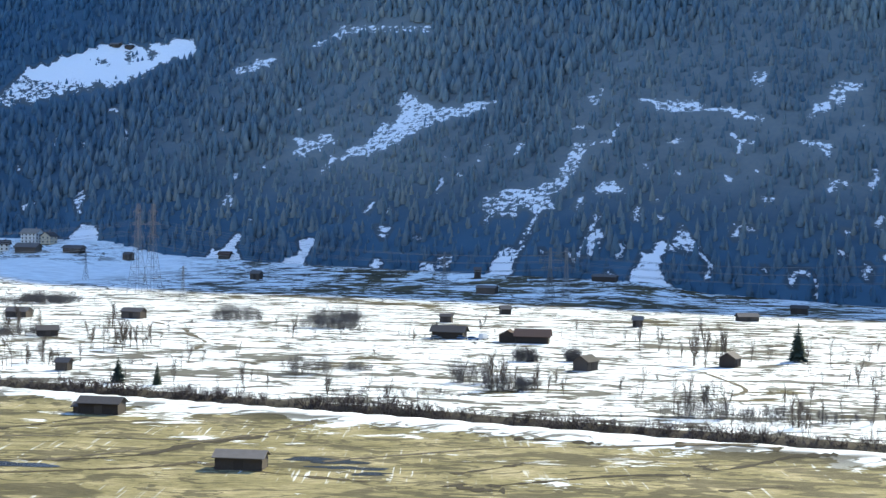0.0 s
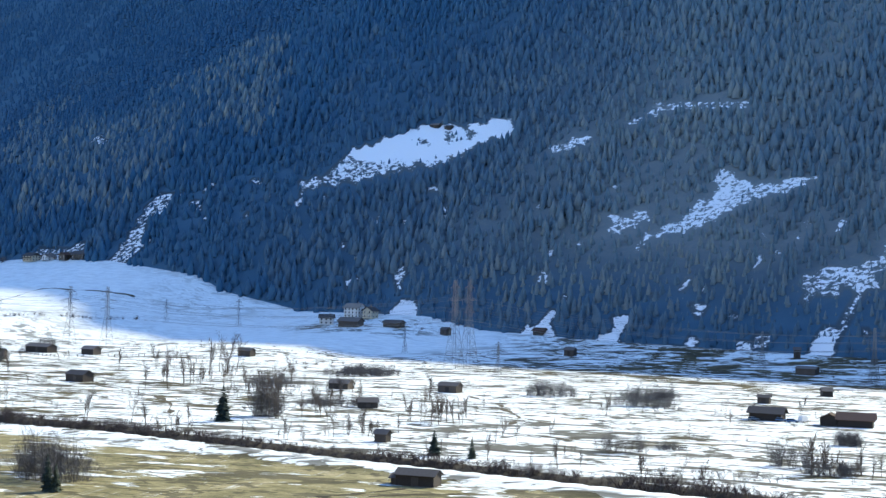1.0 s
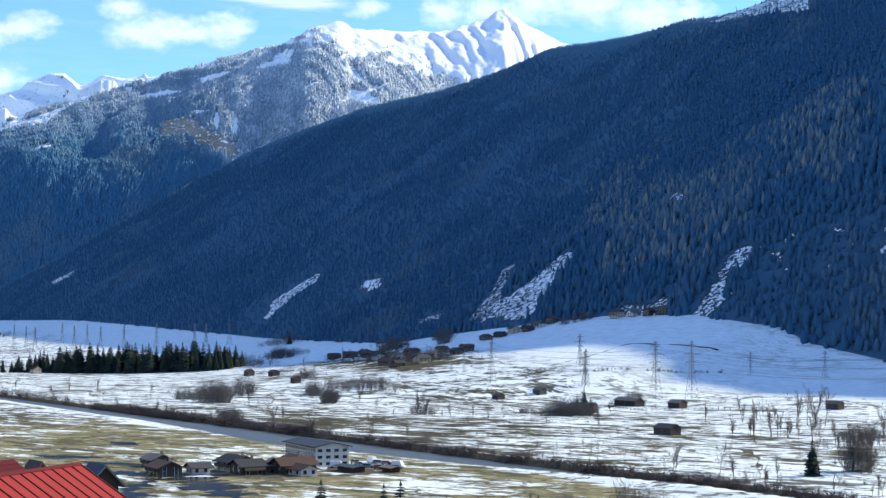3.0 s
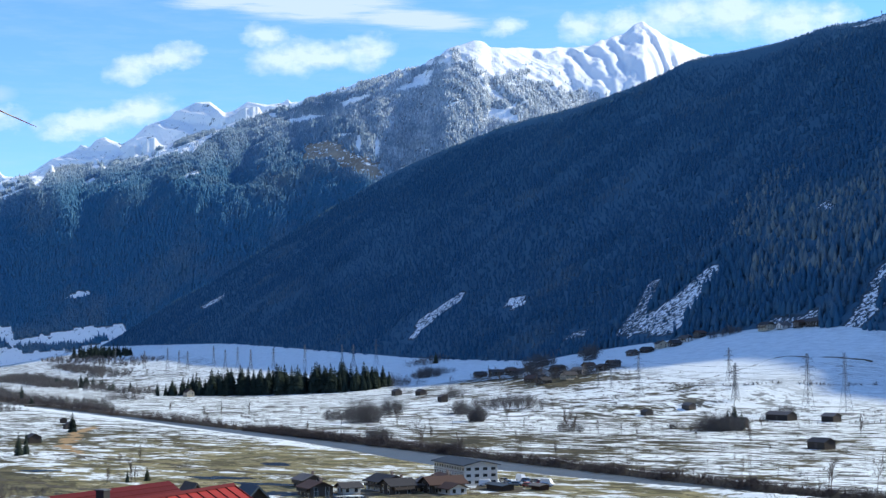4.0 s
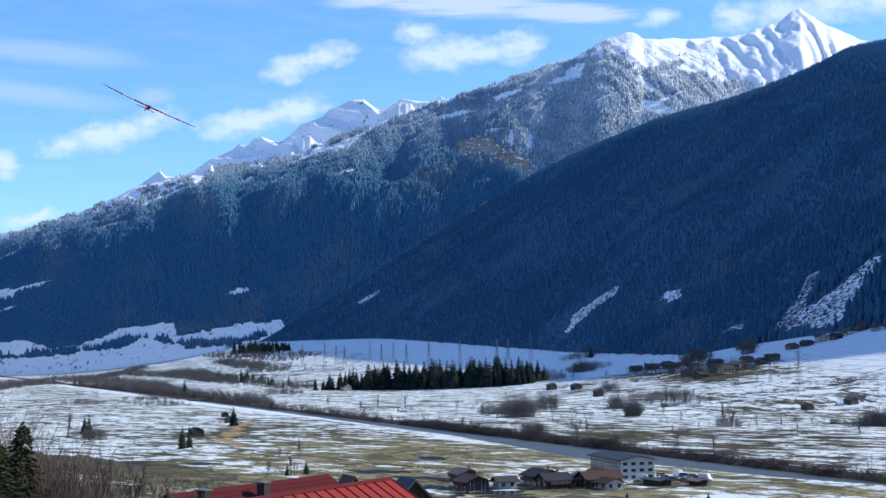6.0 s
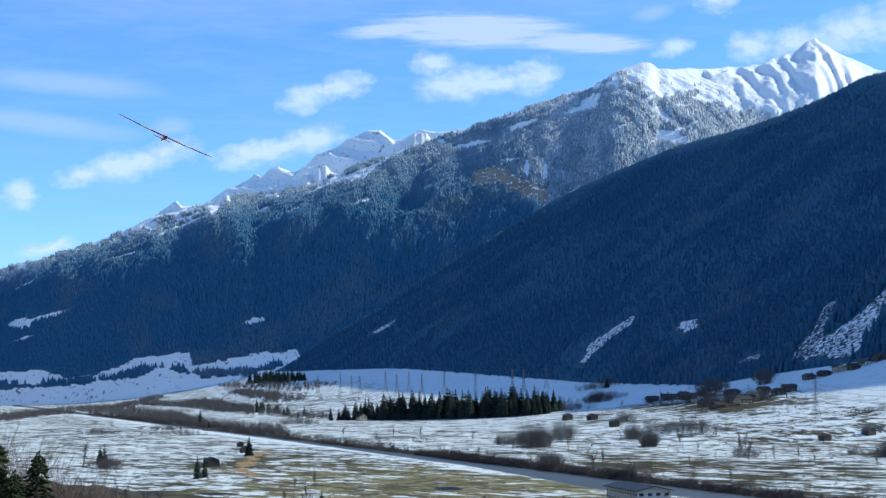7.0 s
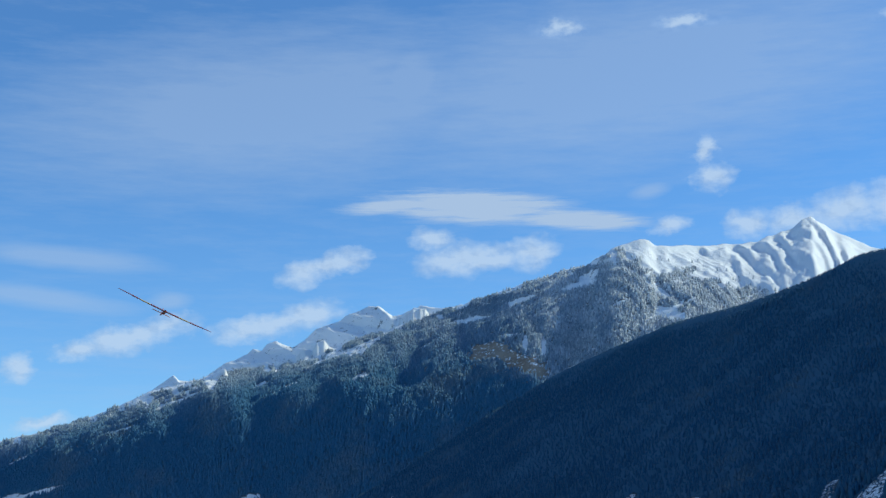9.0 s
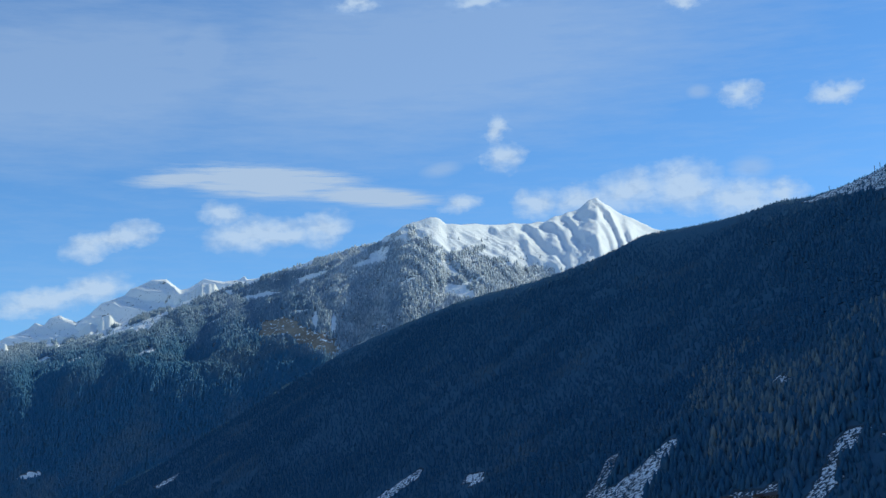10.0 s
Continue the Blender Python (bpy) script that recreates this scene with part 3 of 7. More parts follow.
clearing(0.78, 0.92, (361, 1028), (332, 1032), (327, 1023), (345, 1014), (343, 990), (349, 968), (354, 950), (369, 946), (393, 934), (396, 920), (398, 946), (409, 966), (388, 973), (366, 980), (364, 1001), (358, 1014))
clearing(0.85, 0.90, (363, 947), (355, 947), (349, 920), (349, 892), (358, 884), (358, 919))
clearing(0.85, 0.93, (329, 1067), (284, 1072), (274, 1060), (247, 1057), (221, 1047), (197, 1044), (198, 1067), (187, 1092), (171, 1100), (166, 1085), (174, 1063), (193, 1051), (196, 1040), (220, 1041), (249, 1048), (283, 1054), (313, 1057))
clearing(0.85, 0.95, (258, 939), (246, 936), (240, 923), (253, 917), (259, 926))
clearing(1.50, 0.98, (278, 884), (271, 903), (269, 926), (263, 928), (259, 905), (247, 884))
clearing(0.60, 0.75, (643, 1134), (633, 1176), (587, 1184), (547, 1180), (529, 1156), (542, 1164), (578, 1167), (614, 1162), (631, 1133))
clearing(0.80, 0.85, (709, 1104), (687, 1114), (662, 1123), (652, 1112), (675, 1095))
clearing(1.60, 1.00, (593, 884), (574, 905), (570, 921), (561, 901), (544, 884))
clearing(1.60, 1.00, (522, 884), (516, 906), (512, 920), (500, 884))
clearing(1.60, 1.00, (465, 884), (447, 907), (442, 884))
clearing(0.90, 0.90, (713, 912), (732, 938), (727, 948), (707, 915))
clearing(0.80, 0.85, (490, 942), (487, 959), (477, 947), (479, 936))
clearing(0.80, 0.85, (476, 930), (458, 931), (455, 923), (471, 924))
clearing(0.80, 0.85, (372, 1078), (354, 1085), (348, 1066), (360, 1055))
clearing(0.70, 0.85, (252, 1103), (239, 1107), (234, 1084), (239, 1072))
clearing(0.85, 0.90, (169, 1044), (145, 1041), (133, 1037), (146, 1046), (168, 1051))
clearing(0.85, 0.90, (216, 976), (197, 972), (195, 963), (210, 964))
clearing(0.85, 0.90, (316, 909), (317, 924), (312, 917), (314, 897))
clearing(0.70, 0.85, (418, 884), (416, 903), (401, 907), (393, 898), (401, 884))
clearing(1.60, 1.00, (370, 884), (365, 906), (360, 909), (354, 884))
clearing(0.75, 0.92, (1014, 884), (1023, 914), (1036, 942), (1052, 976), (1044, 990), (1020, 980), (1013, 961), (1022, 946), (1000, 917), (985, 884))
clearing(0.60, 0.80, (1145, 884), (1124, 905), (1069, 915), (1043, 884))
clearing(1.60, 1.00, (699, 884), (706, 909), (700, 913), (664, 884))
clearing(0.75, 0.92, (1371, 910), (1389, 944), (1373, 979), (1374, 1011), (1356, 1021), (1324, 994), (1310, 960), (1284, 923), (1275, 895))
clearing(0.55, 0.70, (1408, 908), (1439, 962), (1502, 1025), (1489, 1032), (1440, 995), (1369, 923), (1360, 902))
clearing(0.85, 0.95, (1973, 927), (2018, 962), (2012, 999), (2011, 1043), (1976, 1017), (1978, 1000), (1968, 947), (1938, 920))
clearing(0.85, 0.95, (1817, 998), (1832, 1015), (1794, 1018), (1767, 1001), (1769, 985))
clearing(0.65, 0.80, (1297, 1097), (1264, 1101), (1230, 1077), (1255, 1077))
clearing(0.70, 0.80, (1561, 931), (1532, 944), (1508, 945), (1489, 922))
clearing(0.85, 0.95, (3269, 1019), (3251, 1051), (3230, 1070), (3147, 1030), (3234, 1022))
clearing(0.80, 0.75, (1632, 1678), (1509, 1548), (1694, 1595), (1806, 1615))
clearing(0.90, 0.95, (1800, 995), (1821, 1015), (1785, 1017), (1748, 994), (1767, 985))


BROWN = ((812, 1112, 18, 5), (830, 1096, 14, 5), (795, 1120, 12, 5))


def clearing_masks(u, v):
    snow, bare = np.zeros(np.shape(u)), np.zeros(np.shape(u))
    for poly, s, k in CLEARINGS:
        m = inside(u, v, poly)
        snow[m], bare[m] = np.maximum(snow[m], s), np.maximum(bare[m], k)
    snow = np.where(snow < 1.0, 0.80 * snow, snow)
    # bare brown ground on the high clearing
    for u0, v0, ru, rv in BROWN:
        k = ((u - u0) / ru) ** 2 + ((v - v0) / rv) ** 2 < 0.5 + 1.0 * vnoise(u / 7.0, v / 5.0)
        snow = np.where(k, 0.28, snow)
    # small gaps low on the slope
    m = (fbm(u / 9.0, v / 15.0, 3) > 0.665) & (u > 60) & (u < 430) & (v < 1040)
    m |= (fbm(u / 9.0 + 40, v / 15.0, 3) > 0.745) & (u > 430) & (u < 1000) & (v < 1060)
    snow[m], bare[m] = np.maximum(snow[m], 0.80), np.maximum(bare[m], 0.9)
    return snow, bare


def build_mountain():
    us = np.concatenate([np.arange(-2200, 0, 90), np.arange(0, 3760, 8.5)])
    vs = np.concatenate([np.arange(878, 2150, 8.5), np.arange(2170, 3300, 120)])
    U, V = np.meshgrid(us, vs, indexing="ij")
    z = mountain_z(U, V)
    z = np.where(V < FOOT_V, z - 1.5, z)
    x, y = xy_of(U, V)
    snow, _ = clearing_masks(U, V)
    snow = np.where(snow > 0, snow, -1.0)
    me = mesh_of("mountain", np.stack([x, y, z], -1).reshape(-1, 3), grid_faces(len(us), len(vs)), M_SLOPE, True, [("snow", snow), ("floor_haze", (1 - smooth(560, 1000, U)) * smooth(895, 1010, V))])
    me.flip_normals()
    return tagged(new("mountain_1", me), "steep shaded mountain side above the valley", "mountain", kind="structure")


mountain = build_mountain()


def conifer_template(tiers=3, sides=5, seed=0):
    """Stacked ragged cones, one metre high and half a metre wide at the foot."""
    rs = np.random.RandomState(seed)
    vs, fs = [], []
    for k in range(tiers):
        step = 0.81 / tiers
        z0, z1 = 0.06 + step * k, min(1.0, 0.36 + 1.0 * step + step * k)
        rad = 0.20 * (1 - 0.80 * k / tiers)
        b = len(vs)
        for i in range(sides):
            a = 2 * math.pi * (i + 0.4 * k) / sides
            q = rad * rs.uniform(0.82, 1.15)
            vs.append((q * math.cos(a), q * math.sin(a), z0 + rs.uniform(-0.04, 0.04)))
        vs.append((0, 0, z1))
        fs += [(b + i, b + (i + 1) % sides, b + sides) for i in range(sides)]
    return np.array(vs), np.array(fs)


def ragged_spruce(rings, sides, seed):
    """A slim spruce clothed to the ground, with an uneven outline, one metre high."""
    rs = np.random.RandomState(seed)
    vs, fs = [], []
    for k in range(rings):
        z = -0.05 + 0.95 * k / rings
        rad = (0.185 * (1 - z) ** 0.9 + 0.004) * (1.08 if k % 2 else 0.90)
        for i in range(sides):
            a = 2 * math.pi * (i + 0.5 * (k % 2)) / sides
            q = rad * rs.uniform(0.72, 1.25)
            vs.append((q * math.cos(a), q * math.sin(a), z + (rs.uniform(-0.05, 0.05) if k else 0)))
    vs.append((0, 0, 1.0))
    for k in range(rings - 1):
        for i in range(sides):
            a, b, c, d = k * sides + i, k * sides + (i + 1) % sides, (k + 1) * sides + i, (k + 1) * sides + (i + 1) % sides
            fs += [(a, b, d), (a, d, c)]
    fs += [((rings - 1) * sides + i, (rings - 1) * sides + (i + 1) % sides, len(vs) - 1) for i in range(sides)]
    return np.array(vs), np.array(fs)


def scatter(template, x, y, z, h, w, turn):
    """All copies of a template joined into one set of arrays."""
    tv, tf = template
    c, s = np.cos(turn)[:, None], np.sin(turn)[:, None]
    X = x[:, None] + w[:, None] * (tv[:, 0] * c - tv[:, 1] * s)
    Y = y[:, None] + w[:, None] * (tv[:, 0] * s + tv[:, 1] * c)
    Z = z[:, None] + h[:, None] * tv[:, 2]
    V = np.stack([X, Y, Z], -1).reshape(-1, 3)
    Fc = (tf[None] + (np.arange(len(x)) * len(tv))[:, None, None]).reshape(-1, 3)
    return V, Fc


# stands of bare larch among the spruces
LARCH = (((1535, 1165), (1546, 1243), (1363, 1150), (1278, 1146), (1196, 1142), (1092, 1042), (1082, 988), (1086, 944), (1180, 942), (1303, 1028)),
         ((1280, 1200), (1218, 1231), (1224, 1287), (1190, 1303), (967, 1064), (1022, 1058), (1122, 1097)))


def build_forest():
    rs = np.random.RandomState(3)
    step = 6.3
    U, V = np.meshgrid(np.arange(40, 3740, step), np.arange(892, 2080, step), indexing="ij")
    u, v = (U + rs.uniform(-4, 4, U.shape)).ravel(), (V + rs.uniform(-4, 4, U.shape)).ravel()
    x, y = xy_of(u, v)
    az = np.degrees(np.arctan2(x, y))
    zr = np.interp(u, [p[0] for p in RIDGE], [p[2] for p in RIDGE])
    zf = np.interp(u, FOOT_U, FOOT_Z)
    cleared, bare = clearing_masks(u, v)
    z = mountain_z(u, v)
    keep = (az < 18.5) & (STEEP * (v - FOOT_V) < zr - zf + 12) & (rs.rand(len(u)) > bare * np.where(cleared < 1.0, 0.62, 1.0))
    keep &= (z < 44 + np.hypot(x, y) * math.tan(radians(15.0)))
    keep &= rs.rand(len(u)) < 0.80 + 0.5 * (fbm(u / 45, v / 70, 3) - 0.4)
    u, v, x, y, z, top, bare = u[keep], v[keep], x[keep], y[keep], z[keep], (zr - zf)[keep], bare[keep]
    n = len(u)
    h = (6 + 11 * fbm(u / 70, v / 110, 3)) * rs.uniform(0.65, 1.3, n)
    # young growth just below the gaps
    for up in (24, 17, 11, 6):
        _, b2 = clearing_masks(u, v + up)
        h = np.where(b2 > 0.8, np.minimum(h, up * 0.62 * rs.uniform(0.6, 1.2, n)), h)
    h = h * (1 - 0.38 * smooth(1150, 1900, u)) * np.clip(top / 90, 0.25, 1) * (1 - 0.5 * smooth(0.90, 0.97, STEEP * (v - FOOT_V) / np.maximum(top, 1)))
    h = np.where(bare > 0.5, rs.uniform(1.8, 5.5, n), h)
    larch_haze = np.zeros(n)
    for poly in LARCH:
        larch_haze = np.maximum(larch_haze, inside(u + 90 * (fbm(u / 40, v / 40) - 0.5), v + 90 * (fbm(u / 40 + 9, v / 40) - 0.5), poly) * rs.uniform(-0.25, 0.95, n))
    # bare larches towards the valley's mouth, paled further by haze painted into their colour
    larch_haze = np.maximum(larch_haze, (1 - smooth(560, 1000, u)) * np.clip(0.42 + 0.6 * fbm(u / 90 + 5, v / 120, 3) + rs.uniform(-0.12, 0.12, n), 0, 1) * smooth(870, 945, v))
    far = np.hypot(x, y) > 1750
    close = np.hypot(x, y) < 1180
    vv, ff, ll = [], [], []
    off = 0
    for k in range(7):
        m = close & ((np.arange(n) % 3) == k - 4) if k > 3 else ~close & ((np.arange(n) % 2) == k % 2) & (far == (k > 1))
        a, f = scatter(ragged_spruce(5, 6, k) if k > 3 else ragged_spruce(3, 5, k) if k < 2 else conifer_template(2, 5, k), x[m], y[m], z[m] - 0.6, h[m] * (0.9 if k > 3 else 1), h[m] * rs.uniform(1.25, 1.95, m.sum()) * (0.68 if k > 3 else 0.9 if k < 2 else 1), rs.uniform(0, 6.28, m.sum()))
        vv.append(a)
        ff.append(f + off)
        off += len(a)
        ll.append(np.repeat(larch_haze[m], len(a) // max(1, m.sum())))
    me = mesh_of("forest", np.concatenate(vv), np.concatenate(ff), M_FOREST, True, [("larch_haze", np.concatenate(ll))])
    return tagged(new("forest", me), "dense dark spruce forest covering the shaded mountain", "forest", kind="stuff")


forest = build_forest()


# ---- the mountain behind: a shaded wooded foot, sunlit heights, and the far peaks ----
ALP_AZ = (-68, -59.8, -58.2, -56.7, -54.5, -52, -48.5, -45, -42, -39.98, -38.99, -38.44, -38, -37.57, -37.26, -36.51, -35.87, -34.59, -33.96, -33.43, -32.78, -32.25, -31.82, -31.5, -31.2, -30.61, -30.01, -29.42, -27, -24)
ALP_EL = (3, 5, 5.6, 6.3, 6.9, 7.35, 8.4, 9.55, 10.5, 11.03, 11.6, 11.75, 11.9, 11.82, 11.62, 11.65, 11.56, 11.58, 11.59, 11.67, 11.87, 12.02, 12.33, 12.42, 12.21, 11.78, 11.53, 11.18, 10.5, 10)
# where the dark woods end, where the frost begins, and the tree line
SHADE_AZ = (-68, -61.6, -59.65, -57.6, -55.6, -53.5, -51.35, -49.2, -47, -44.9, -42.7, -41.5, -24)
SHADE_EL = (1.6, 3.2, 4.05, 4.65, 5.15, 5.65, 6.15, 6.5, 6.6, 6.75, 6.6, 6.3, 6.3)
FROST_AZ = (-68, -61.6, -59.65, -57.6, -55.6, -53.5, -51.35, -49.2, -47, -44.9, -42.7, -41.5, -24)
FROST_EL = (2.4, 3.75, 4.65, 5.15, 5.65, 6.38, 6.78, 7.25, 7.45, 7.5, 7.0, 6.6, 6.6)
TREE_AZ = (-68, -61.6, -57, -55.6, -53.5, -51.4, -49.2, -47, -45, -42, -40.4, -39.5, -38.66, -38.04, -37.2, -36.1, -35.1, -34, -33.6, -31, -24)
TREE_EL = (4.2, 4.5, 5.95, 6.3, 6.9, 7.35, 8.25, 8.75, 9.6, 10.65, 11.0, 11.35, 11.3, 10.85, 10.45, 10.55, 10.15, 9.9, 9.65, 8.9, 8.6)
PEAK_AZ = (-60, -58.4, -57.2, -56.41, -56.1, -55.79, -55.58, -54.95, -54.53, -53.9, -53.47, -53.05, -52.84, -52.52, -52.3, -51.98, -51.77, -51.34, -50.91, -50.47, -49.61, -49.39, -49.17, -48.62, -48.08, -47.54, -47.22, -46.67, -45.91, -45.36, -45.14, -45.03, -44.2, -43)
PEAK_EL = (4, 5.2, 5.9, 6.5, 6.72, 6.95, 6.75, 6.7, 6.95, 7.4, 7.55, 7.76, 7.95, 7.88, 8.14, 8.26, 8.15, 8.0, 8.27, 8.7, 9.01, 9.25, 9.32, 9.59, 9.63, 9.23, 9.29, 9.64, 9.54, 9.61, 9.76, 9.63, 9.7, 8.5)
CREST_AZ = (-68, -52, -46, -42, -39.2, -37, -34, -31.4, -24)
CREST_R = (4830, 4830, 4720, 4500, 4330, 4400, 4640, 4840, 4850)


def crest_r(az):
    """Distance of the crest: the wooded shoulder stands nearest, the peak farthest."""
    return np.interp(az, CREST_AZ, CREST_R)


def alp_radii(az):
    """Distance of the foot and of the shoulder where the shaded side ends."""
    c = np.cos(np.radians(az + 20))
    r0, g = 3223 / c, 1.40 * c
    k = np.tan(np.radians(np.interp(az, SHADE_AZ, SHADE_EL)))
    return r0, g, np.minimum((g * r0 - 16) / (g - k), crest_r(az) - 40)


def gullies(az, t):
    """Snow gullies that run down from the crest, sharp on their lit side."""
    lean = np.interp(az, (-40, -36, -33, -31.6, -30), (6.5, 6.0, 4.4, 2.6, 0.8))
    q = (az - lean * (1 - t)) * 1.25 + 2.6 * fbm(az * 0.45, t * 1.6 + 4, 3)
    f = q - np.floor(q)
    saw = np.where(f < 0.28, f / 0.28, (1 - f) / 0.72)
    q2 = (az - lean * (1 - t)) * 4.1 + 1.1 * fbm(az * 2.0 + 7, t * 4.0, 3)
    f2 = q2 - np.floor(q2)
    saw2 = np.where(f2 < 0.35, f2 / 0.35, (1 - f2) / 0.65)
    return 24 * saw * vnoise(np.floor(q) * 0.77, t * 2.0) ** 1.6 + 7.0 * saw2 * vnoise(np.floor(q2) * 0.7, t * 5) ** 1.5 + 9 * (fbm(az * 5.0 + 9, t * 22, 4) - 0.5)


def alp_height(az, r):
    """Height of the mountain behind at a heading and a distance."""
    r0, g, rs = alp_radii(az)
    zs, R = 60 + g * (rs - r0), crest_r(az)
    t = np.clip((r - rs) / (R - rs), 0, 1)
    zt = EYE[2] + R * np.tan(np.radians(np.interp(az, ALP_AZ, ALP_EL) + 0.14 * (fbm(az * 3.1, az * 0 + 2, 4) - 0.5)))
    low = 60 + g * (r - r0)
    rise = np.where(r < rs, 1.3 * (r - rs) / (R - rs), 1.3 * t - 0.3 * t * t)
    up = zs + (zt - zs) * rise
    # the steep wooded side rounds over into the upper slope
    body = np.minimum(low, up) - 46 * np.log1p(np.exp(-np.abs(low - up) / 46))
    w = np.clip((r - r0) / (rs - r0), 0, 1)
    fade = 1 - smooth(0.80, 1.0, t)
    # spurs and side valleys, then finer ribs
    spur = 75 * (fbm(az * 0.30 + t * 0.5 + 2, r / 1500, 3) - 0.5) + 42 * (fbm(az * 0.8 + r * 0.0012, r / 300, 4) - 0.5)
    rough = spur * smooth(0.05, 0.4, w) * fade
    valley = np.exp(-((az + 41.2 - 1.6 * t) / 0.55) ** 2) + 0.7 * np.exp(-((az + 38.9 - 2.6 * t) / 0.6) ** 2) + 0.6 * np.exp(-((az + 47.5 - 2.0 * t) / 0.9) ** 2)
    rough = rough - 42 * valley * smooth(0.0, 0.15, t) * (1 - smooth(0.45, 0.8, t))
    rough = rough - 34 * np.abs(fbm(az * 1.5 - 3 * t, r / 45 + 8, 4) - 0.5) * smooth(0.2, 0.6, w) * fade
    high = smooth(-40.5, -38.3, az) * smooth(0.30, 0.55, t) * (1 - smooth(0.955, 1.0, t))
    return body + rough * (1 - 0.7 * high) + high * (gullies(az, t) - 16)


FAN_AZ = (-66, -61.5, -60.7, -60.1, -59.8, -58.62, -57.41, -56.3, -55.27, -55.15, -54.9, -53.72, -52.5, -51.31, -50.6)
FAN_EL = (0.6, 0.64, 0.74, 0.5, 0.40, 0.50, 1.01, 1.2, 1.31, 0.75, 0.80, 1.06, 1.25, 1.36, 0.2)


def tree_line(az, el):
    """Ragged upper edge of the woods."""
    return np.interp(az, TREE_AZ, TREE_EL) + 1.5 * (fbm(az * 3.0, el * 4.5, 3) - 0.5)


def alp_cover(az, el):
    """How snowy the mountain behind is."""
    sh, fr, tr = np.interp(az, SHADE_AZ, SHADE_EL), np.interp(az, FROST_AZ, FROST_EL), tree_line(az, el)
    # snow cover raised on the sunlit side, which puts light into the colour
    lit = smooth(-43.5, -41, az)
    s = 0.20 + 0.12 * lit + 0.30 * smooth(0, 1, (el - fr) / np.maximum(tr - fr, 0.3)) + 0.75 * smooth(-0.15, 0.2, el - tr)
    # below the shade line the floor takes the painted dark haze-blue
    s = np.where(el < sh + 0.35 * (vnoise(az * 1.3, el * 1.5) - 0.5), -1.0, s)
    # narrow alpine pastures along the slope
    band = (vnoise(az * 0.8 + 40, (el - 0.42 * az) * 5.5) > 0.80) & (el > fr - 0.5) & ((az < -46) | (az > -40.5))
    s = np.where(band, np.maximum(s, 0.95), s)
    # the snowy alluvial fans at the foot, with dark copses on them
    fan = np.interp(az, FAN_AZ, FAN_EL) + 0.12 * (vnoise(az * 4, el * 4) - 0.5)
    copse = (np.abs(el - np.interp(az, (-61, -58, -56.3, -55.7, -54.8, -53, -52), (0.1, 0.35, 0.75, 0.62, 0.45, 0.50, 0.75))) < 0.14 * vnoise(az * 2.3 + 5, el * 0 + 2) + 0.10 * (vnoise(az * 9, el * 12) - 0.5))
    s = np.where(el < fan, np.where(copse, -1.0, 1.15 - 0.25 * (np.abs(vnoise(az * 1.2 + 9, el * 7 + 0.8 * az) - 0.5) < 0.05)), s)
    for a0, e0, ra, re, lean in PASTURES:
        s = np.where(((az - a0) / ra) ** 2 + ((el - e0 - lean * (az - a0)) / re) ** 2 < 0.6 + 0.8 * vnoise(az * 9, el * 14), 1.15, s)
    return s


# snowy clearings on the mountain behind: heading, height, half width, half height, lean
PASTURES = ((-36.95, 9.08, 0.62, 0.24, -0.25), (-42.45, 8.05, 0.13, 0.34, 0), (-41.75, 7.95, 0.11, 0.42, 0), (-52.9, 2.4, 0.45, 0.14, 0.15), (-61.3, 1.8, 0.6, 0.09, 0.3), (-60.5, 2.62, 1.0, 0.10, 0.27), (-61.4, 2.35, 0.5, 0.22, 0.2),
            (-44.5, 9.0, 0.8, 0.12, 0.15), (-37.3, 9.95, 0.5, 0.15, -0.7), (-40.2, 7.15, 0.7, 0.15, 0.1), (-61.0, 3.9, 0.9, 0.06, 0.5), (-57.6, 4.9, 0.8, 0.06, 0.3), (-48.9, 6.8, 0.3, 0.05, 0.5), (-43.0, 8.4, 0.5, 0.07, 0.1), (-40.3, 10.25, 0.7, 0.13, 0.25), (-42.6, 9.7, 0.6, 0.12, 0.3))


def brown_turf(az, el):
    """Bare brown grass on the shoulder above the shaded woods."""
    mid = np.interp(az, (-45.2, -43.6, -42.6, -41.2), (7.55, 7.75, 7.4, 6.7))
    return np.clip(1.5 - np.abs(el - mid) / (0.30 + 0.34 * vnoise(az * 3, el * 5)), 0, 1) * smooth(-45.3, -44.3, az) * (1 - smooth(-41.8, -41.1, az))


def build_alp():
    az = np.arange(-67, -25, 0.075)
    t = np.linspace(0, 1, 210)
    A, T = np.meshgrid(az, t, indexing="ij")
    r0, _, _ = alp_radii(A)
    r = r0 - 95 + (crest_r(A) - r0 + 95) * T
    z = alp_height(A, r)
    r, z = np.concatenate([r, r[:, -1:] + 60], 1), np.concatenate([z, z[:, -1:] - 120], 1)
    A = np.concatenate([A, A[:, -1:]], 1)
    x, y = r * np.sin(np.radians(A)), r * np.cos(np.radians(A))
    el = np.degrees(np.arctan2(z - EYE[2], r))
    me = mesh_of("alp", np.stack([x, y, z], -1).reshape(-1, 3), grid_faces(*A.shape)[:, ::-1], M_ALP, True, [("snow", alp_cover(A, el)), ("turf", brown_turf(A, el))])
    return tagged(new("mountain_2", me), "high mountain, wooded below and snow-covered above", "mountain", kind="structure")


alp = build_alp()


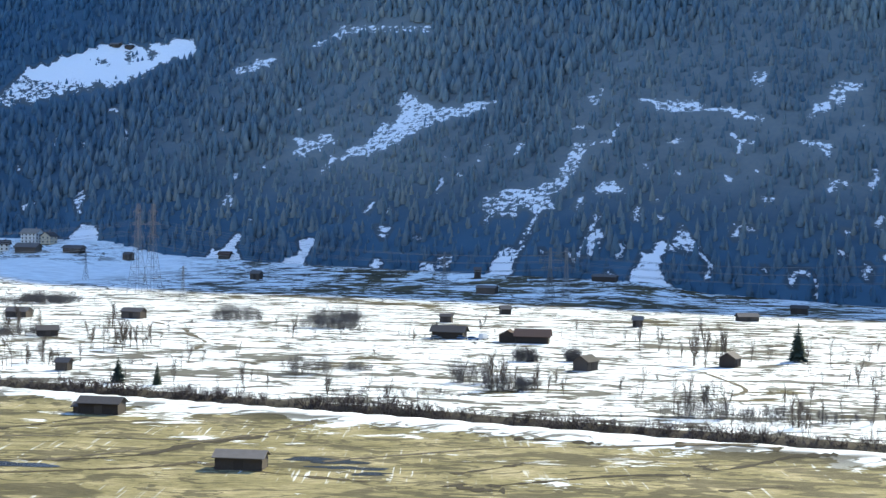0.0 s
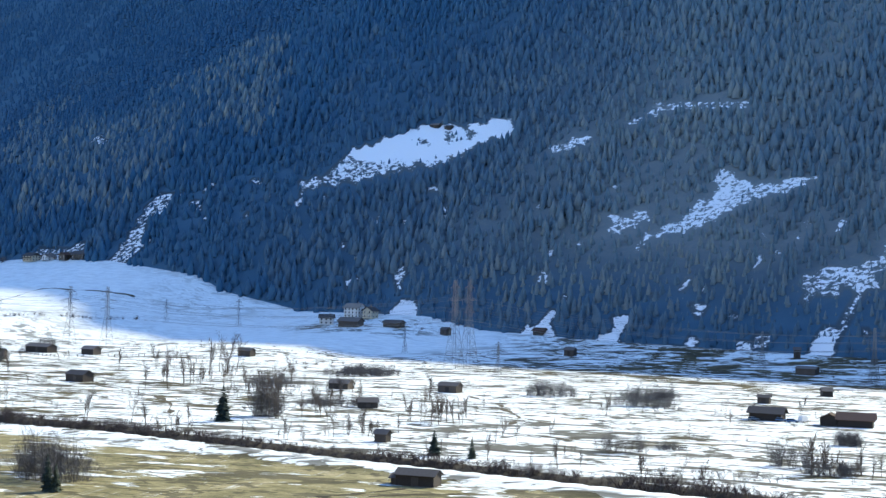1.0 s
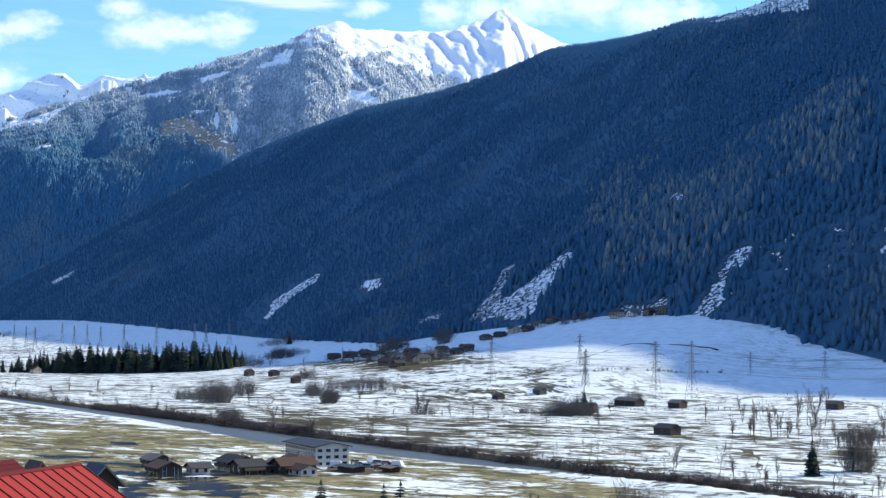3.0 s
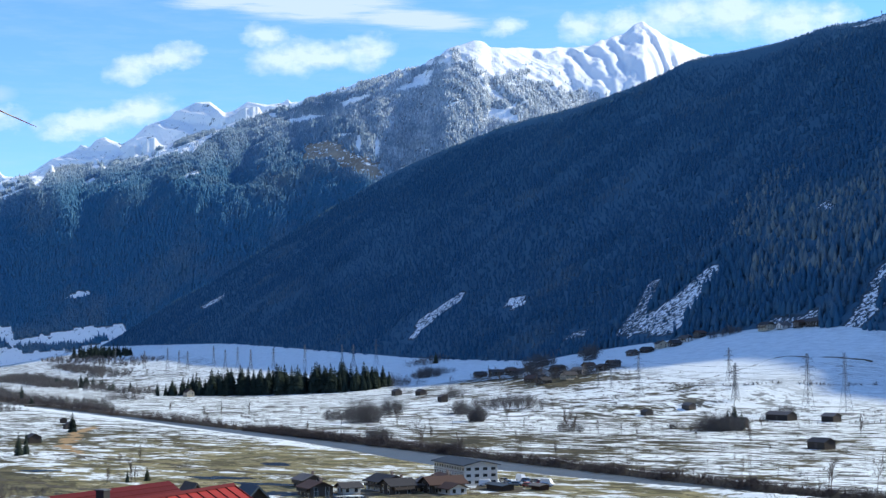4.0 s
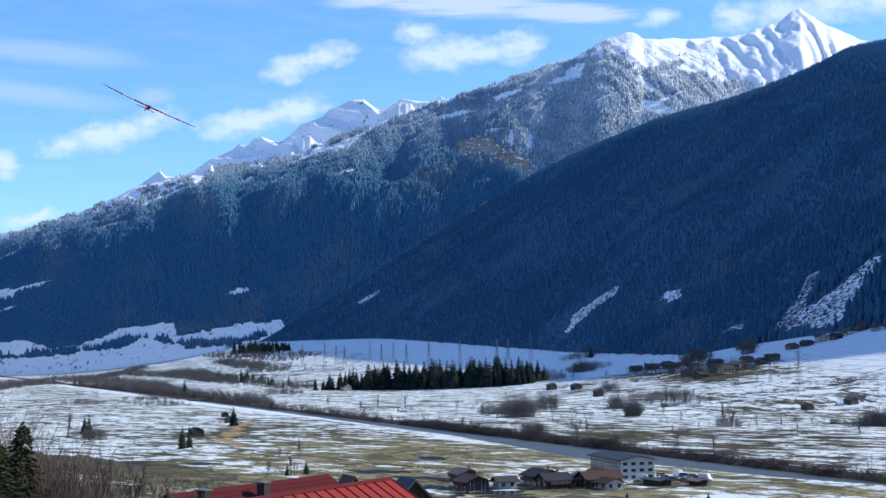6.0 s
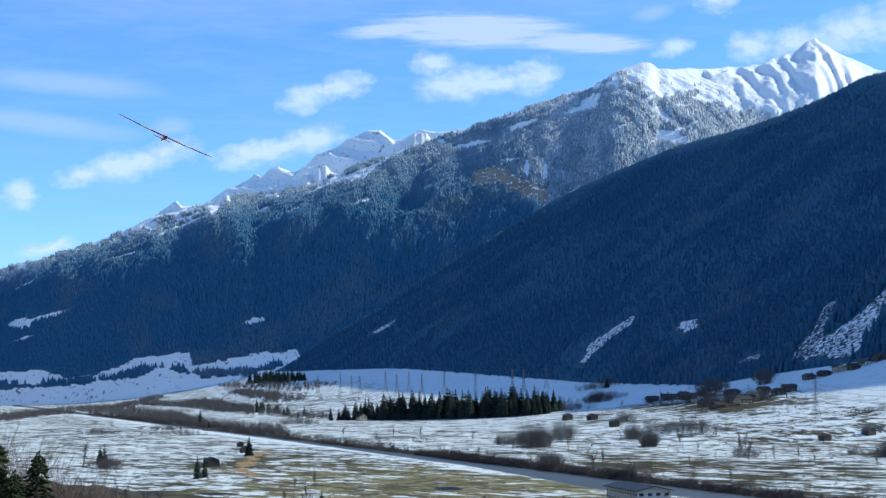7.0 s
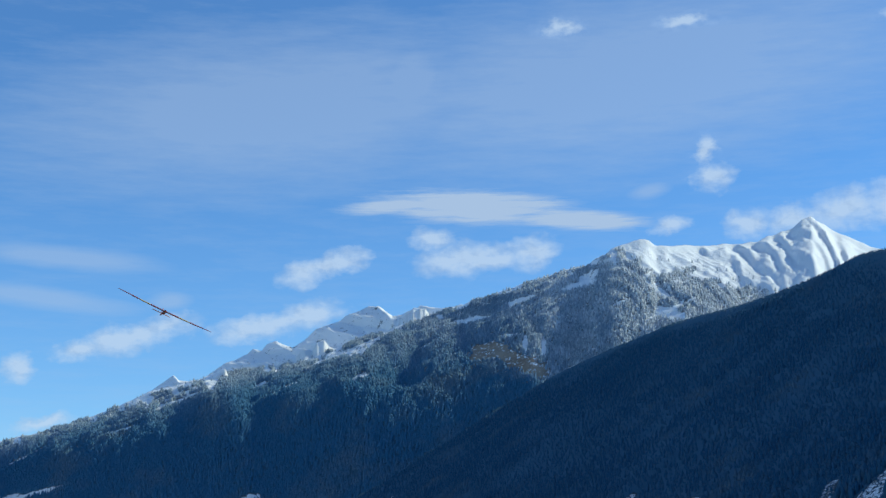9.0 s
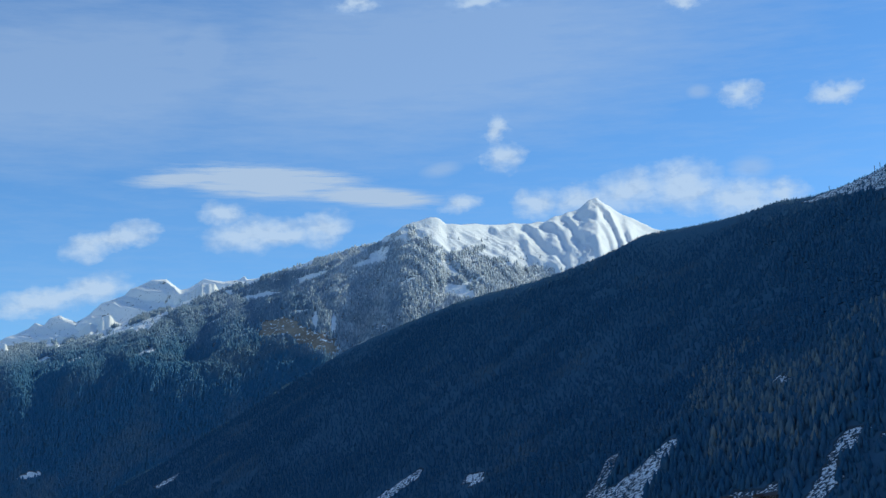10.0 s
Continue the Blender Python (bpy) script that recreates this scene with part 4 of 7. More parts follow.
def build_peaks():
    az = np.arange(-60, -43, 0.04)
    t = np.linspace(0.0, 1, 120)
    A, T = np.meshgrid(az, t, indexing="ij")
    trend_az, trend_el = (-60, -55, -50, -45, -43), (4.3, 6.7, 8.6, 9.6, 9.3)
    # spurs run down from each summit, with planes between them
    back = A - 1.9 * (1 - T) + 0.5 * (fbm(A * 1.2, T * 3, 3) - 0.5) * (1 - T)
    spur = np.interp(back, PEAK_AZ, PEAK_EL) - np.interp(back, trend_az, trend_el)
    el = np.interp(A, trend_az, trend_el) + spur * (1 + 0.6 * (1 - T)) - 0.9 * (1 - T)
    el = np.minimum(el, np.interp(A, PEAK_AZ, PEAK_EL) - 0.12 * (1 - T))
    r = 4750 + 210 * T
    z = EYE[2] + r * np.tan(np.radians(el))
    fade = 1 - smooth(0.9, 1.0, T)
    z = z - 16 * np.abs(fbm(A * 3.5 - 5.0 * (1 - T), T * 1.5, 3) - 0.5) * fade - 9 * np.abs(fbm(A * 9 - 9.0 * (1 - T), T * 3, 3) - 0.5) * fade
    r, z = np.concatenate([r[:, :1] - 4, r, r[:, -1:] + 8], 1), np.concatenate([z[:, :1] - 260, z, z[:, -1:] - 120], 1)
    A = np.concatenate([A[:, :1], A, A[:, -1:]], 1)
    x, y = r * np.sin(np.radians(A)), r * np.cos(np.radians(A))
    me = mesh_of("peaks", np.stack([x, y, z], -1).reshape(-1, 3), grid_faces(*A.shape)[:, ::-1], M_ALP, True, [("snow", 1.15 - 0.55 * smooth(0.70, 0.82, fbm(A * 3.0, r / 30, 3)))])
    return tagged(new("mountain_3", me), "distant row of white snow peaks", "mountain", kind="structure")


peaks = build_peaks()


def build_alp_forest():
    rs = np.random.RandomState(11)
    n = 205000
    az = rs.uniform(-65, -27, n)
    r0, _, _ = alp_radii(az)
    R = crest_r(az)
    r = r0 + (R - 10 - r0) * rs.rand(n)
    z = alp_height(az, r)
    el = np.degrees(np.arctan2(z - EYE[2], r))
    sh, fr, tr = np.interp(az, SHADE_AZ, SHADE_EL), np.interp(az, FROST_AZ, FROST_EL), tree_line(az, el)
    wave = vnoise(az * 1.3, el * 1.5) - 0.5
    # frost stronger where sunlit, weaker elsewhere: brightness partly painted into its colour
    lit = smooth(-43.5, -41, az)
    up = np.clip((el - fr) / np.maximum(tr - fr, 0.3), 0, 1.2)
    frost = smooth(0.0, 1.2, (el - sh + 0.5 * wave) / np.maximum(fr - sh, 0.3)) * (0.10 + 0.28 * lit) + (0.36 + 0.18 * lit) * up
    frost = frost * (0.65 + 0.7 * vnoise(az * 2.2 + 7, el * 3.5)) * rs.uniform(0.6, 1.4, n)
    thin = 0.50 * smooth(0.45, 1.0, up) * smooth(0.35, 0.6, vnoise(az * 2.6, el * 4.2)) + 0.25 * (vnoise(az * 3.1, el * 5.2) < 0.15)
    keep = ((el < tr) | ((el < tr + 0.5) & (rs.rand(n) < 0.12))) & ((alp_cover(az, el) < 0.85) | ((el > tr - 0.2) & (el < tr + 0.5) & (rs.rand(n) < 0.12))) & (brown_turf(az, el) < 0.45 + 0.5 * rs.rand(n)) & (rs.rand(n) > thin)
    skyline = np.interp(az, [-55, -52.6, -45.1, -40.3, -36.3, -29.4, -24.5], [0, 0.3, 4.5, 7.0, 8.6, 10.8, 11.8])
    keep &= el > skyline - 0.3
    az, r, z, frost, up = az[keep], r[keep], z[keep], frost[keep], up[keep]
    n = len(az)
    x, y = r * np.sin(np.radians(az)), r * np.cos(np.radians(az))
    h = rs.uniform(8, 17, n) * (1 - 0.25 * np.clip(up, 0, 1))
    tv, tf = conifer_template(2, 5, 5)
    v, f = scatter((tv, tf), x, y, z - 1, h, h * rs.uniform(1.1, 1.7, n), rs.uniform(0, 6.28, n))
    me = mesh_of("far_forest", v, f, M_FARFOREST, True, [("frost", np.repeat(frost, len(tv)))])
    return tagged(new("far_forest", me), "spruce forest on the far mountain, frost-whitened higher up", "forest", kind="stuff")


build_alp_forest()

# ---- part and tree builders ----
def part(name, bm, mat, parent, label=""):
    """Links a bmesh, or a ready mesh, as one mesh object under a thing or a part."""
    if isinstance(bm, bpy.types.Mesh):
        me = bm
    else:
        me = bpy.data.meshes.new(name)
        bmesh.ops.recalc_face_normals(bm, faces=bm.faces)
        bm.to_mesh(me)
        bm.free()
    if mat and not me.materials:
        me.materials.append(mat)
    ob = new(name, me)
    ob.parent = parent
    return tagged(ob, label)


def thing(name, m, label, category, group=""):
    ob = tagged(new(name), label, category, group)
    ob.empty_display_size = 0.5
    ob.matrix_world = m
    return ob


def box(bm, x0, y0, z0, x1, y1, z1):
    v = [bm.verts.new((x, y, z)) for z in (z0, z1) for x, y in ((x0, y0), (x1, y0), (x1, y1), (x0, y1))]
    for f in ((0, 3, 2, 1), (4, 5, 6, 7), (0, 1, 5, 4), (1, 2, 6, 5), (2, 3, 7, 6), (3, 0, 4, 7)):
        bm.faces.new([v[i] for i in f])


def solid(bm, ring_a, ring_b):
    """A closed solid between two rings of points."""
    a, b = [bm.verts.new(p) for p in ring_a], [bm.verts.new(p) for p in ring_b]
    n = len(a)
    bm.faces.new(a[::-1])
    bm.faces.new(b)
    for i in range(n):
        bm.faces.new((a[i], a[(i + 1) % n], b[(i + 1) % n], b[i]))


def bars_mesh(name, bars, mat, sides=4):
    """Many tapered bars (from, to, radius, radius) in one mesh."""
    P = np.array([b[0] for b in bars], float)
    Q = np.array([b[1] for b in bars], float)
    ra, rb = np.array([b[2] for b in bars]), np.array([b[3] for b in bars])
    d = Q - P
    d /= np.maximum(np.linalg.norm(d, axis=1, keepdims=True), 1e-9)
    ref = np.where(np.abs(d[:, 2:3]) > 0.9, [[1.0, 0, 0]], [[0, 0, 1.0]])
    e1 = np.cross(d, ref)
    e1 /= np.linalg.norm(e1, axis=1, keepdims=True)
    e2 = np.cross(d, e1)
    vs = []
    for base, rad in ((P, ra), (Q, rb)):
        for i in range(sides):
            t = 2 * math.pi * i / sides
            vs.append(base + rad[:, None] * (math.cos(t) * e1 + math.sin(t) * e2))
    V = np.stack(vs, 1)
    k = np.arange(sides)
    f = np.stack([k, (k + 1) % sides, (k + 1) % sides + sides, k + sides], -1)
    Fc = (f[None] + (np.arange(len(bars)) * 2 * sides)[:, None, None]).reshape(-1, 4)
    return mesh_of(name, V.reshape(-1, 3), Fc, mat)


def tube_mesh(name, P, rad, mat, sides=4):
    """One unbroken tube along points."""
    P = np.asarray(P, float)
    T = np.gradient(P, axis=0)
    T /= np.linalg.norm(T, axis=1, keepdims=True)
    e1 = np.cross(T, [[0, 0, 1.0]])
    e1 /= np.linalg.norm(e1, axis=1, keepdims=True)
    e2 = np.cross(T, e1)
    a = np.arange(sides) * 2 * math.pi / sides
    V = P[:, None] + rad * (np.cos(a)[None, :, None] * e1[:, None] + np.sin(a)[None, :, None] * e2[:, None])
    i, j = np.meshgrid(np.arange(len(P) - 1), np.arange(sides), indexing="ij")
    j2 = (j + 1) % sides
    return mesh_of(name, V.reshape(-1, 3), np.stack([i * sides + j, i * sides + j2, (i + 1) * sides + j2, (i + 1) * sides + j], -1).reshape(-1, 4), mat)


def unit(v):
    return v / np.linalg.norm(v)


def branching(rs, start, way, length, rad, depth, out, spread, segs, kids):
    """Grows limbs from a start point: out gathers (level, bar)."""
    p = np.array(start, float)
    n = segs if depth > 1 else (3 if depth else 1)
    for i in range(n):
        q = p + unit(way) * length / n
        out.append((depth, (p, q, rad * (1 - 0.8 * i / n), rad * (1 - 0.8 * (i + 1) / n))))
        if depth and (depth < 2 or i >= n * 0.3):
            for _ in range(kids if depth > 1 else (2, 3, 4)[i]):
                side = unit(way) + spread * unit(rs.normal(size=3)) + np.array((0, 0, 0.30))
                branching(rs, p + (q - p) * rs.rand(), side, length * rs.uniform(0.28, 0.46) * (1.15 - 0.5 * i / n), rad * 0.42 * (1 - 0.6 * i / n), depth - 1, out, spread * 1.1, segs, kids)
        way = unit(way) + 0.10 * rs.normal(size=3)
        p = q


def make_bare_tree(seed, height=10.0, spread=0.75, kids=3, twig=1.0):
    rs = np.random.RandomState(seed)
    out = []
    for k in range(1 + seed % 3):
        branching(rs, (0.5 * rs.normal() * (k > 0), 0.5 * rs.normal() * (k > 0), -0.3), np.array((0.25 * rs.normal() * (k > 0), 0.25 * rs.normal() * (k > 0), 1.0)), height * (0.85 if k == 0 else 0.65), height * 0.013, 2, out, spread, 6, kids)
    top = max(b[1][2] for _, b in out)
    k = height / top
    out = [(d, (np.array(b[0]) * k, np.array(b[1]) * k, b[2] * k, b[3] * k)) for d, b in out]
    ob = thing("bare_tree", Matrix(), "leafless deciduous tree with grey-brown twigs on the snowy meadow", "tree", "bare trees of the meadow")
    part("trunk", bars_mesh("trunk", [b for d, b in out if d >= 2], M_BARK, 5), None, ob)
    part("crown", bars_mesh("crown", [(b[0], b[1], max(b[2], 0.034 * twig), max(b[3], 0.026 * twig)) for d, b in out if d < 2], M_TWIG, 3), None, ob)
    return ob


def needle_crown(rs, height, width, whorls, fans, low=0.08):
    """Drooping sprays in whorls, each a ragged wedge with thickness."""
    vs, fs = [], []
    for k in range(whorls):
        t = (k + rs.uniform(-0.3, 0.3)) / whorls
        z = height * (low + (1 - low) * t)
        reach = width * 0.5 * (1 - t) ** 0.75 + 0.02 * height * 0.4
        for i in range(fans):
            a = 2 * math.pi * (i + rs.uniform(-0.4, 0.4)) / fans + k * 0.7
            L = reach * rs.uniform(0.6, 1.15)
            w = max(0.55 * L * 6.28 / fans * 0.95, 0.16 * reach)
            droop = L * rs.uniform(0.15, 0.5) * (1 - 0.6 * t)
            c, s = math.cos(a), math.sin(a)
            th = 0.16 * L + 0.05
            pts = [(0.02, 0, th), (0.55 * L, w, -0.35 * droop), (0.55 * L, -w, -0.35 * droop), (L, 0, -droop), (0.5 * L, 0, th * 0.5 - 0.3 * droop), (0.45 * L, 0, -th - 0.5 * droop)]
            b = len(vs)
            vs += [(x * c - y * s, x * s + y * c, z + q) for x, y, q in pts]
            fs += [(b, b + 4, b + 1), (b, b + 2, b + 4), (b + 1, b + 4, b + 3), (b + 4, b + 2, b + 3), (b, b + 1, b + 5), (b, b + 5, b + 2), (b + 1, b + 3, b + 5), (b + 5, b + 3, b + 2)]
    b = len(vs)
    vs += [(0.05 * width, 0, height * 0.93), (-0.03 * width, 0.04 * width, height * 0.93), (-0.03 * width, -0.04 * width, height * 0.93), (0, 0, height * 1.03)]
    fs += [(b, b + 1, b + 3), (b + 1, b + 2, b + 3), (b + 2, b, b + 3)]
    return np.array(vs), np.array(fs)


def make_spruce(seed, height=14.0, width=6.0, whorls=22, fans=10, label="dark green spruce standing on the snowy meadow", group="spruces of the valley"):
    rs = np.random.RandomState(seed)
    ob = thing("spruce", Matrix(), label, "tree", group)
    part("trunk", bars_mesh("trunk", [((0, 0, -0.3), (0, 0, height * 0.5), height * 0.018, height * 0.011), ((0, 0, height * 0.5), (0, 0, height * 0.97), height * 0.011, height * 0.003)], M_BARK, 7), None, ob)
    v, f = needle_crown(rs, height, width, whorls, fans)
    part("crown", mesh_of("crown", v, f, M_NEEDLE), None, ob)
    return ob


def clone(ob, m):
    """A copy at exactly the pose m, whatever the scale of the first."""
    c = copy_thing(ob, m)
    c.matrix_basis = m
    return c


def set_out(makers, rows, height, slim=1.0):
    """Places the template things and their copies at rows of x, y, height."""
    rs = random.Random(5)
    used = set()
    for i, (x, y, h) in enumerate(rows):
        k = i % len(makers)
        k_s = h / height
        m = pose(x, y, float(ground_z(x, y)) - 0.05, 0, 0, rs.uniform(0, 360)) @ Matrix.Diagonal((slim * k_s * rs.uniform(0.85, 1.15), slim * k_s * rs.uniform(0.85, 1.15), k_s, 1))
        if k in used:
            clone(makers[k], m)
        else:
            used.add(k)
            makers[k].matrix_world = m


# ---- river, tracks and meltwater ----
def ribbon(name, pts, width, mat, lift, label, category):
    """A strip that lies on the ground along a line of plan points."""
    for _ in range(3):
        cut = [pts[0]]
        for (x1, y1), (x2, y2) in zip(pts, pts[1:]):
            cut += [(0.75 * x1 + 0.25 * x2, 0.75 * y1 + 0.25 * y2), (0.25 * x1 + 0.75 * x2, 0.25 * y1 + 0.75 * y2)]
        pts = cut + [pts[-1]]
    P = []
    for (x1, y1), (x2, y2) in zip(pts, pts[1:]):
        n = max(2, int(math.hypot(x2 - x1, y2 - y1) / 4))
        P += [(x1 + (x2 - x1) * i / n, y1 + (y2 - y1) * i / n) for i in range(n)]
    P = np.array(P + [pts[-1]], float)
    P = P + 7 * np.stack([vnoise(P[:, 0] / 26, P[:, 1] / 26) - 0.5, vnoise(P[:, 0] / 26 + 50, P[:, 1] / 26) - 0.5], -1)
    T = np.gradient(P, axis=0)
    T /= np.maximum(np.linalg.norm(T, axis=1, keepdims=True), 1e-9)
    Nn = np.stack([-T[:, 1], T[:, 0]], -1)
    w = width * np.clip(1.9 * vnoise(np.arange(len(P)) * 0.45, np.full(len(P), width)) - 0.25, 0.12, 1.3)
    rows = [P + Nn * (w * k)[:, None] for k in (-0.5, -0.17, 0.17, 0.5)]
    Q = np.stack(rows, 1)
    z = ground_z(Q[..., 0], Q[..., 1]) + lift
    V = np.concatenate([Q, z[..., None]], -1).reshape(-1, 3)
    me = mesh_of(name, V, grid_faces(len(P), 4)[:, ::-1], mat, True)
    return tagged(new(name, me), label, category, kind="structure")


def mat_track():
    m, nt, b = material("wet_earth")
    p = coords(nt)
    n = noise_of(nt, p, 0.35, 6, 0.7)
    nt.links.new(ramp(nt, n, (0.3, (0.05, 0.042, 0.03)), (0.55, (0.10, 0.085, 0.055)), (0.72, (0.22, 0.19, 0.12))), b.inputs["Base Color"])
    b.inputs["Roughness"].default_value = 0.9
    b.inputs["Specular IOR Level"].default_value = 0.15
    bump(nt, b, n, 0.5, 0.2)
    return m


M_TRACK = mat_track()
M_DITCH = mat_varied("wet_peat", (0.020, 0.017, 0.010), (0.040, 0.033, 0.019), (0.08, 0.065, 0.036), 0.95, 0.5, "object", 0.4)
M_DIRT = mat_varied("yellow_brown_soil", (0.30, 0.20, 0.09), (0.40, 0.27, 0.13), (0.48, 0.34, 0.18), 0.9, 0.3, "object", 0.4)


def build_river():
    u = np.concatenate([np.arange(-300, 1500, 8.0), np.arange(1500, 3900, 40.0)])
    near, far = near_bank(u) - 1.0, np.full(len(u), 309.0)
    k = np.linspace(0, 1, 5)
    Vv = near[:, None] + (far - near)[:, None] * k
    x, y = xy_of(np.repeat(u[:, None], 5, 1), Vv)
    me = mesh_of("river", np.stack([x, y, np.full(x.shape, -0.75)], -1).reshape(-1, 3), grid_faces(len(u), 5), M_WATER, True)
    me.flip_normals()
    tagged(new("river", me), "grey river running between low banks", "river", kind="structure")


build_river()
for pts, w in ((((-143, 489), (-104, 476), (-58, 467), (-22, 456)), 3.0), (((-123, 639), (-85, 552), (-80, 504)), 3.0), (((39, 519), (79, 466), (82, 410), (76, 396)), 2.5),
               (((-274, 345), (-239, 353), (-205, 372)), 4.0), (((-69, 271), (-54, 283), (-35, 311), (-27, 326)), 1.8), 
               (((-282, 613), (-214, 543), (-200, 491)), 3.0), (((-573, 429), (-496, 406), (-444, 406), (-396, 405)), 2.5),
               (((-596, 1038), (-582, 1088), (-571, 1137), (-539, 1127), (-483, 1115)), 3.0), (((-420, 330), (-372, 345), (-345, 352), (-318, 362), (-290, 388)), 6.0), (((-640, 380), (-540, 345), (-470, 330)), 7.0),
               (((-60, 560), (10, 552), (60, 548), (120, 560)), 3.0), (((-180, 700), (-90, 690), (20, 640), (90, 640)), 3.0), (((-520, 640), (-420, 600), (-330, 580)), 3.0), (((-700, 800), (-560, 780), (-460, 740)), 3.0),
               (((-20, 275), (10, 300), (60, 295)), 1.5), (((-110, 292), (-80, 300), (-50, 296)), 1.2)):
    ribbon("track", pts, w, M_TRACK, 0.07, "dark wet farm track across the meadow", "track")
ribbon("track", ((-663, 948), (-586, 922), (-534, 912), (-484, 897), (-412, 844)), 4.0, M_TRACK, 0.07, "dark wet farm track across the meadow", "track")
ribbon("track", ((-600, 436), (-544, 429), (-492, 419), (-442, 407), (-395, 402)), 5.0, M_TRACK, 0.08, "dark wet farm track across the meadow", "track")
ribbon("stream", ((-262, 300), (-285, 317), (-310, 333), (-332, 349), (-349, 351), (-362, 346)), 15.0, M_PUDDLE, 0.10, "shallow meltwater stream beside the houses", "stream")
ribbon("stream", ((-296, 296), (-311, 306), (-326, 325), (-336, 345)), 11.0, M_PUDDLE, 0.11, "shallow meltwater stream beside the houses", "stream")
for pts, w in ((((-90, 307), (-83, 316), (-79, 332)), 2.6),
                (((-79, 271), (-64, 271), (-52, 277), (-46, 292), (-35, 305)), 3.2),
                (((-75, 257), (-63, 260), (-51, 263), (-43, 271)), 2.4),
                (((-81, 311), (-69, 324), (-64, 329)), 1.6),
                (((-42, 269), (-26, 262), (-13, 256)), 2.2),
                (((1, 265), (9, 272), (15, 277)), 2.2),
                (((7, 253), (17, 259), (30, 266), (46, 268)), 2.6),
                (((14, 307), (23, 304), (31, 300)), 2.2),
                (((44, 297), (55, 294), (64, 289)), 3.5),
                (((47, 277), (50, 271), (62, 284), (75, 284)), 2.4),
                (((1, 254), (5, 249), (10, 249)), 4.5),
                (((50, 253), (60, 258), (63, 256)), 2)):
    ribbon("ditch", pts, w, M_DITCH, 0.06, "dark wet ditch winding through the meadow", "ditch")
ribbon("road", VALLEY_ROAD, 7.0, M_TRACK, 0.10, "dark wet valley road below the hillside", "road")
ribbon("yard", ((-352, 352), (-330, 368), (-310, 388), (-298, 410)), 26.0, M_TRACK, 0.05, "bare earth yard between the houses by the river", "yard")
ribbon("dirt_road", ((-590, 446), (-640, 478), (-690, 512), (-735, 555), (-775, 590), (-815, 628)), 9.0, M_DIRT, 0.06, "strip of dug-up yellow-brown soil", "dirt road")


def puddle(x, y, rx, ry, seed):
    rs = np.random.RandomState(seed)
    n = 28
    a = np.linspace(0, 2 * math.pi, n, endpoint=False)
    k = 1 + 0.35 * np.sin(a * 2 + rs.rand() * 6) + 0.18 * np.sin(a * 5 + rs.rand() * 6)
    px, py = x + rx * k * np.cos(a), y + ry * k * np.sin(a)
    V = np.concatenate([np.stack([px, py], -1), [[x, y]]])
    z = float(np.max(ground_z(V[:, 0], V[:, 1]))) + 0.03
    me = mesh_of("puddle", np.column_stack([V, np.full(n + 1, z)]), [(i, (i + 1) % n, n) for i in range(n)], M_PUDDLE)
    tagged(new("puddle", me), "shallow meltwater lying in the grass", "puddle", kind="structure")


for i, (x, y, rx, ry) in enumerate(((-21, 276, 7, 3.2), (-76, 266, 7, 3), (-16, 268, 6, 2), (-453, 443, 9, 6), (-420, 382, 14, 5), (-546, 349, 12, 4), (-511, 368, 10, 4), (-385, 372, 12, 5), (-12, 262, 4, 1.5))):
    puddle(x, y, rx, ry, i)


# ---- shrubs and trees ----
def shrub_template(seed, twigs=18, thick=1.0, forks=2):
    """A bush one metre high: stems from the root that fork twice."""
    rs = np.random.RandomState(seed)
    bars = []
    for _ in range(twigs):
        a, lean = rs.uniform(0, 6.28), rs.uniform(0.1, 1.0)
        b0 = np.array((rs.uniform(-0.1, 0.1), rs.uniform(-0.1, 0.1), -0.03))
        tall = 1.0 - 0.45 * lean * lean
        p1 = b0 + np.array((lean * 0.30 * math.cos(a), lean * 0.30 * math.sin(a), tall * rs.uniform(0.22, 0.5)))
        p2 = p1 + np.array((lean * 0.30 * math.cos(a + 0.4), lean * 0.30 * math.sin(a + 0.4), tall * rs.uniform(0.25, 0.48)))
        bars += [(b0, p1, 0.020 * thick, 0.014 * thick), (p1, p2, 0.013 * thick, 0.006 * thick)]
        for _k in range(forks):
            fork = p1 + (p2 - p1) * rs.uniform(-0.2, 0.95)
            tip = fork + np.array((rs.uniform(-0.24, 0.24), rs.uniform(-0.24, 0.24), rs.uniform(0.02, 0.26)))
            bars.append((fork, tip, 0.009 * thick, 0.005 * thick))
    me = bars_mesh("t", bars, M_HEDGE, 3)
    v = np.empty(len(me.vertices) * 3, np.float32)
    me.vertices.foreach_get("co", v)
    f = np.empty(len(me.loops), np.int32)
    me.loops.foreach_get("vertex_index", f)
    bpy.data.meshes.remove(me)
    f = f.reshape(-1, 4)
    return v.reshape(-1, 3), np.concatenate([f[:, [0, 1, 2]], f[:, [0, 2, 3]]])


def shrubs(name, x, y, h, label, seed=1, wide=1.0, twigs=12, thick=1.0, mat=None, forks=2):
    rs = np.random.RandomState(seed)
    vv, ff, off = [], [], 0
    z = ground_z(x, y)
    for k in range(4):
        m = np.arange(len(x)) % 4 == k
        if not m.any():
            continue
        v, f = scatter(shrub_template(seed * 10 + k, twigs, thick, forks), x[m], y[m], z[m], h[m], h[m] * wide * rs.uniform(0.7, 1.3, m.sum()), rs.uniform(0, 6.28, m.sum()))
        vv.append(v)
        ff.append(f + off)
        off += len(v)
    return tagged(new(name, mesh_of(name, np.concatenate(vv), np.concatenate(ff), mat or M_HEDGE)), label, "shrubs", kind="stuff")


_rs = np.random.RandomState(21)
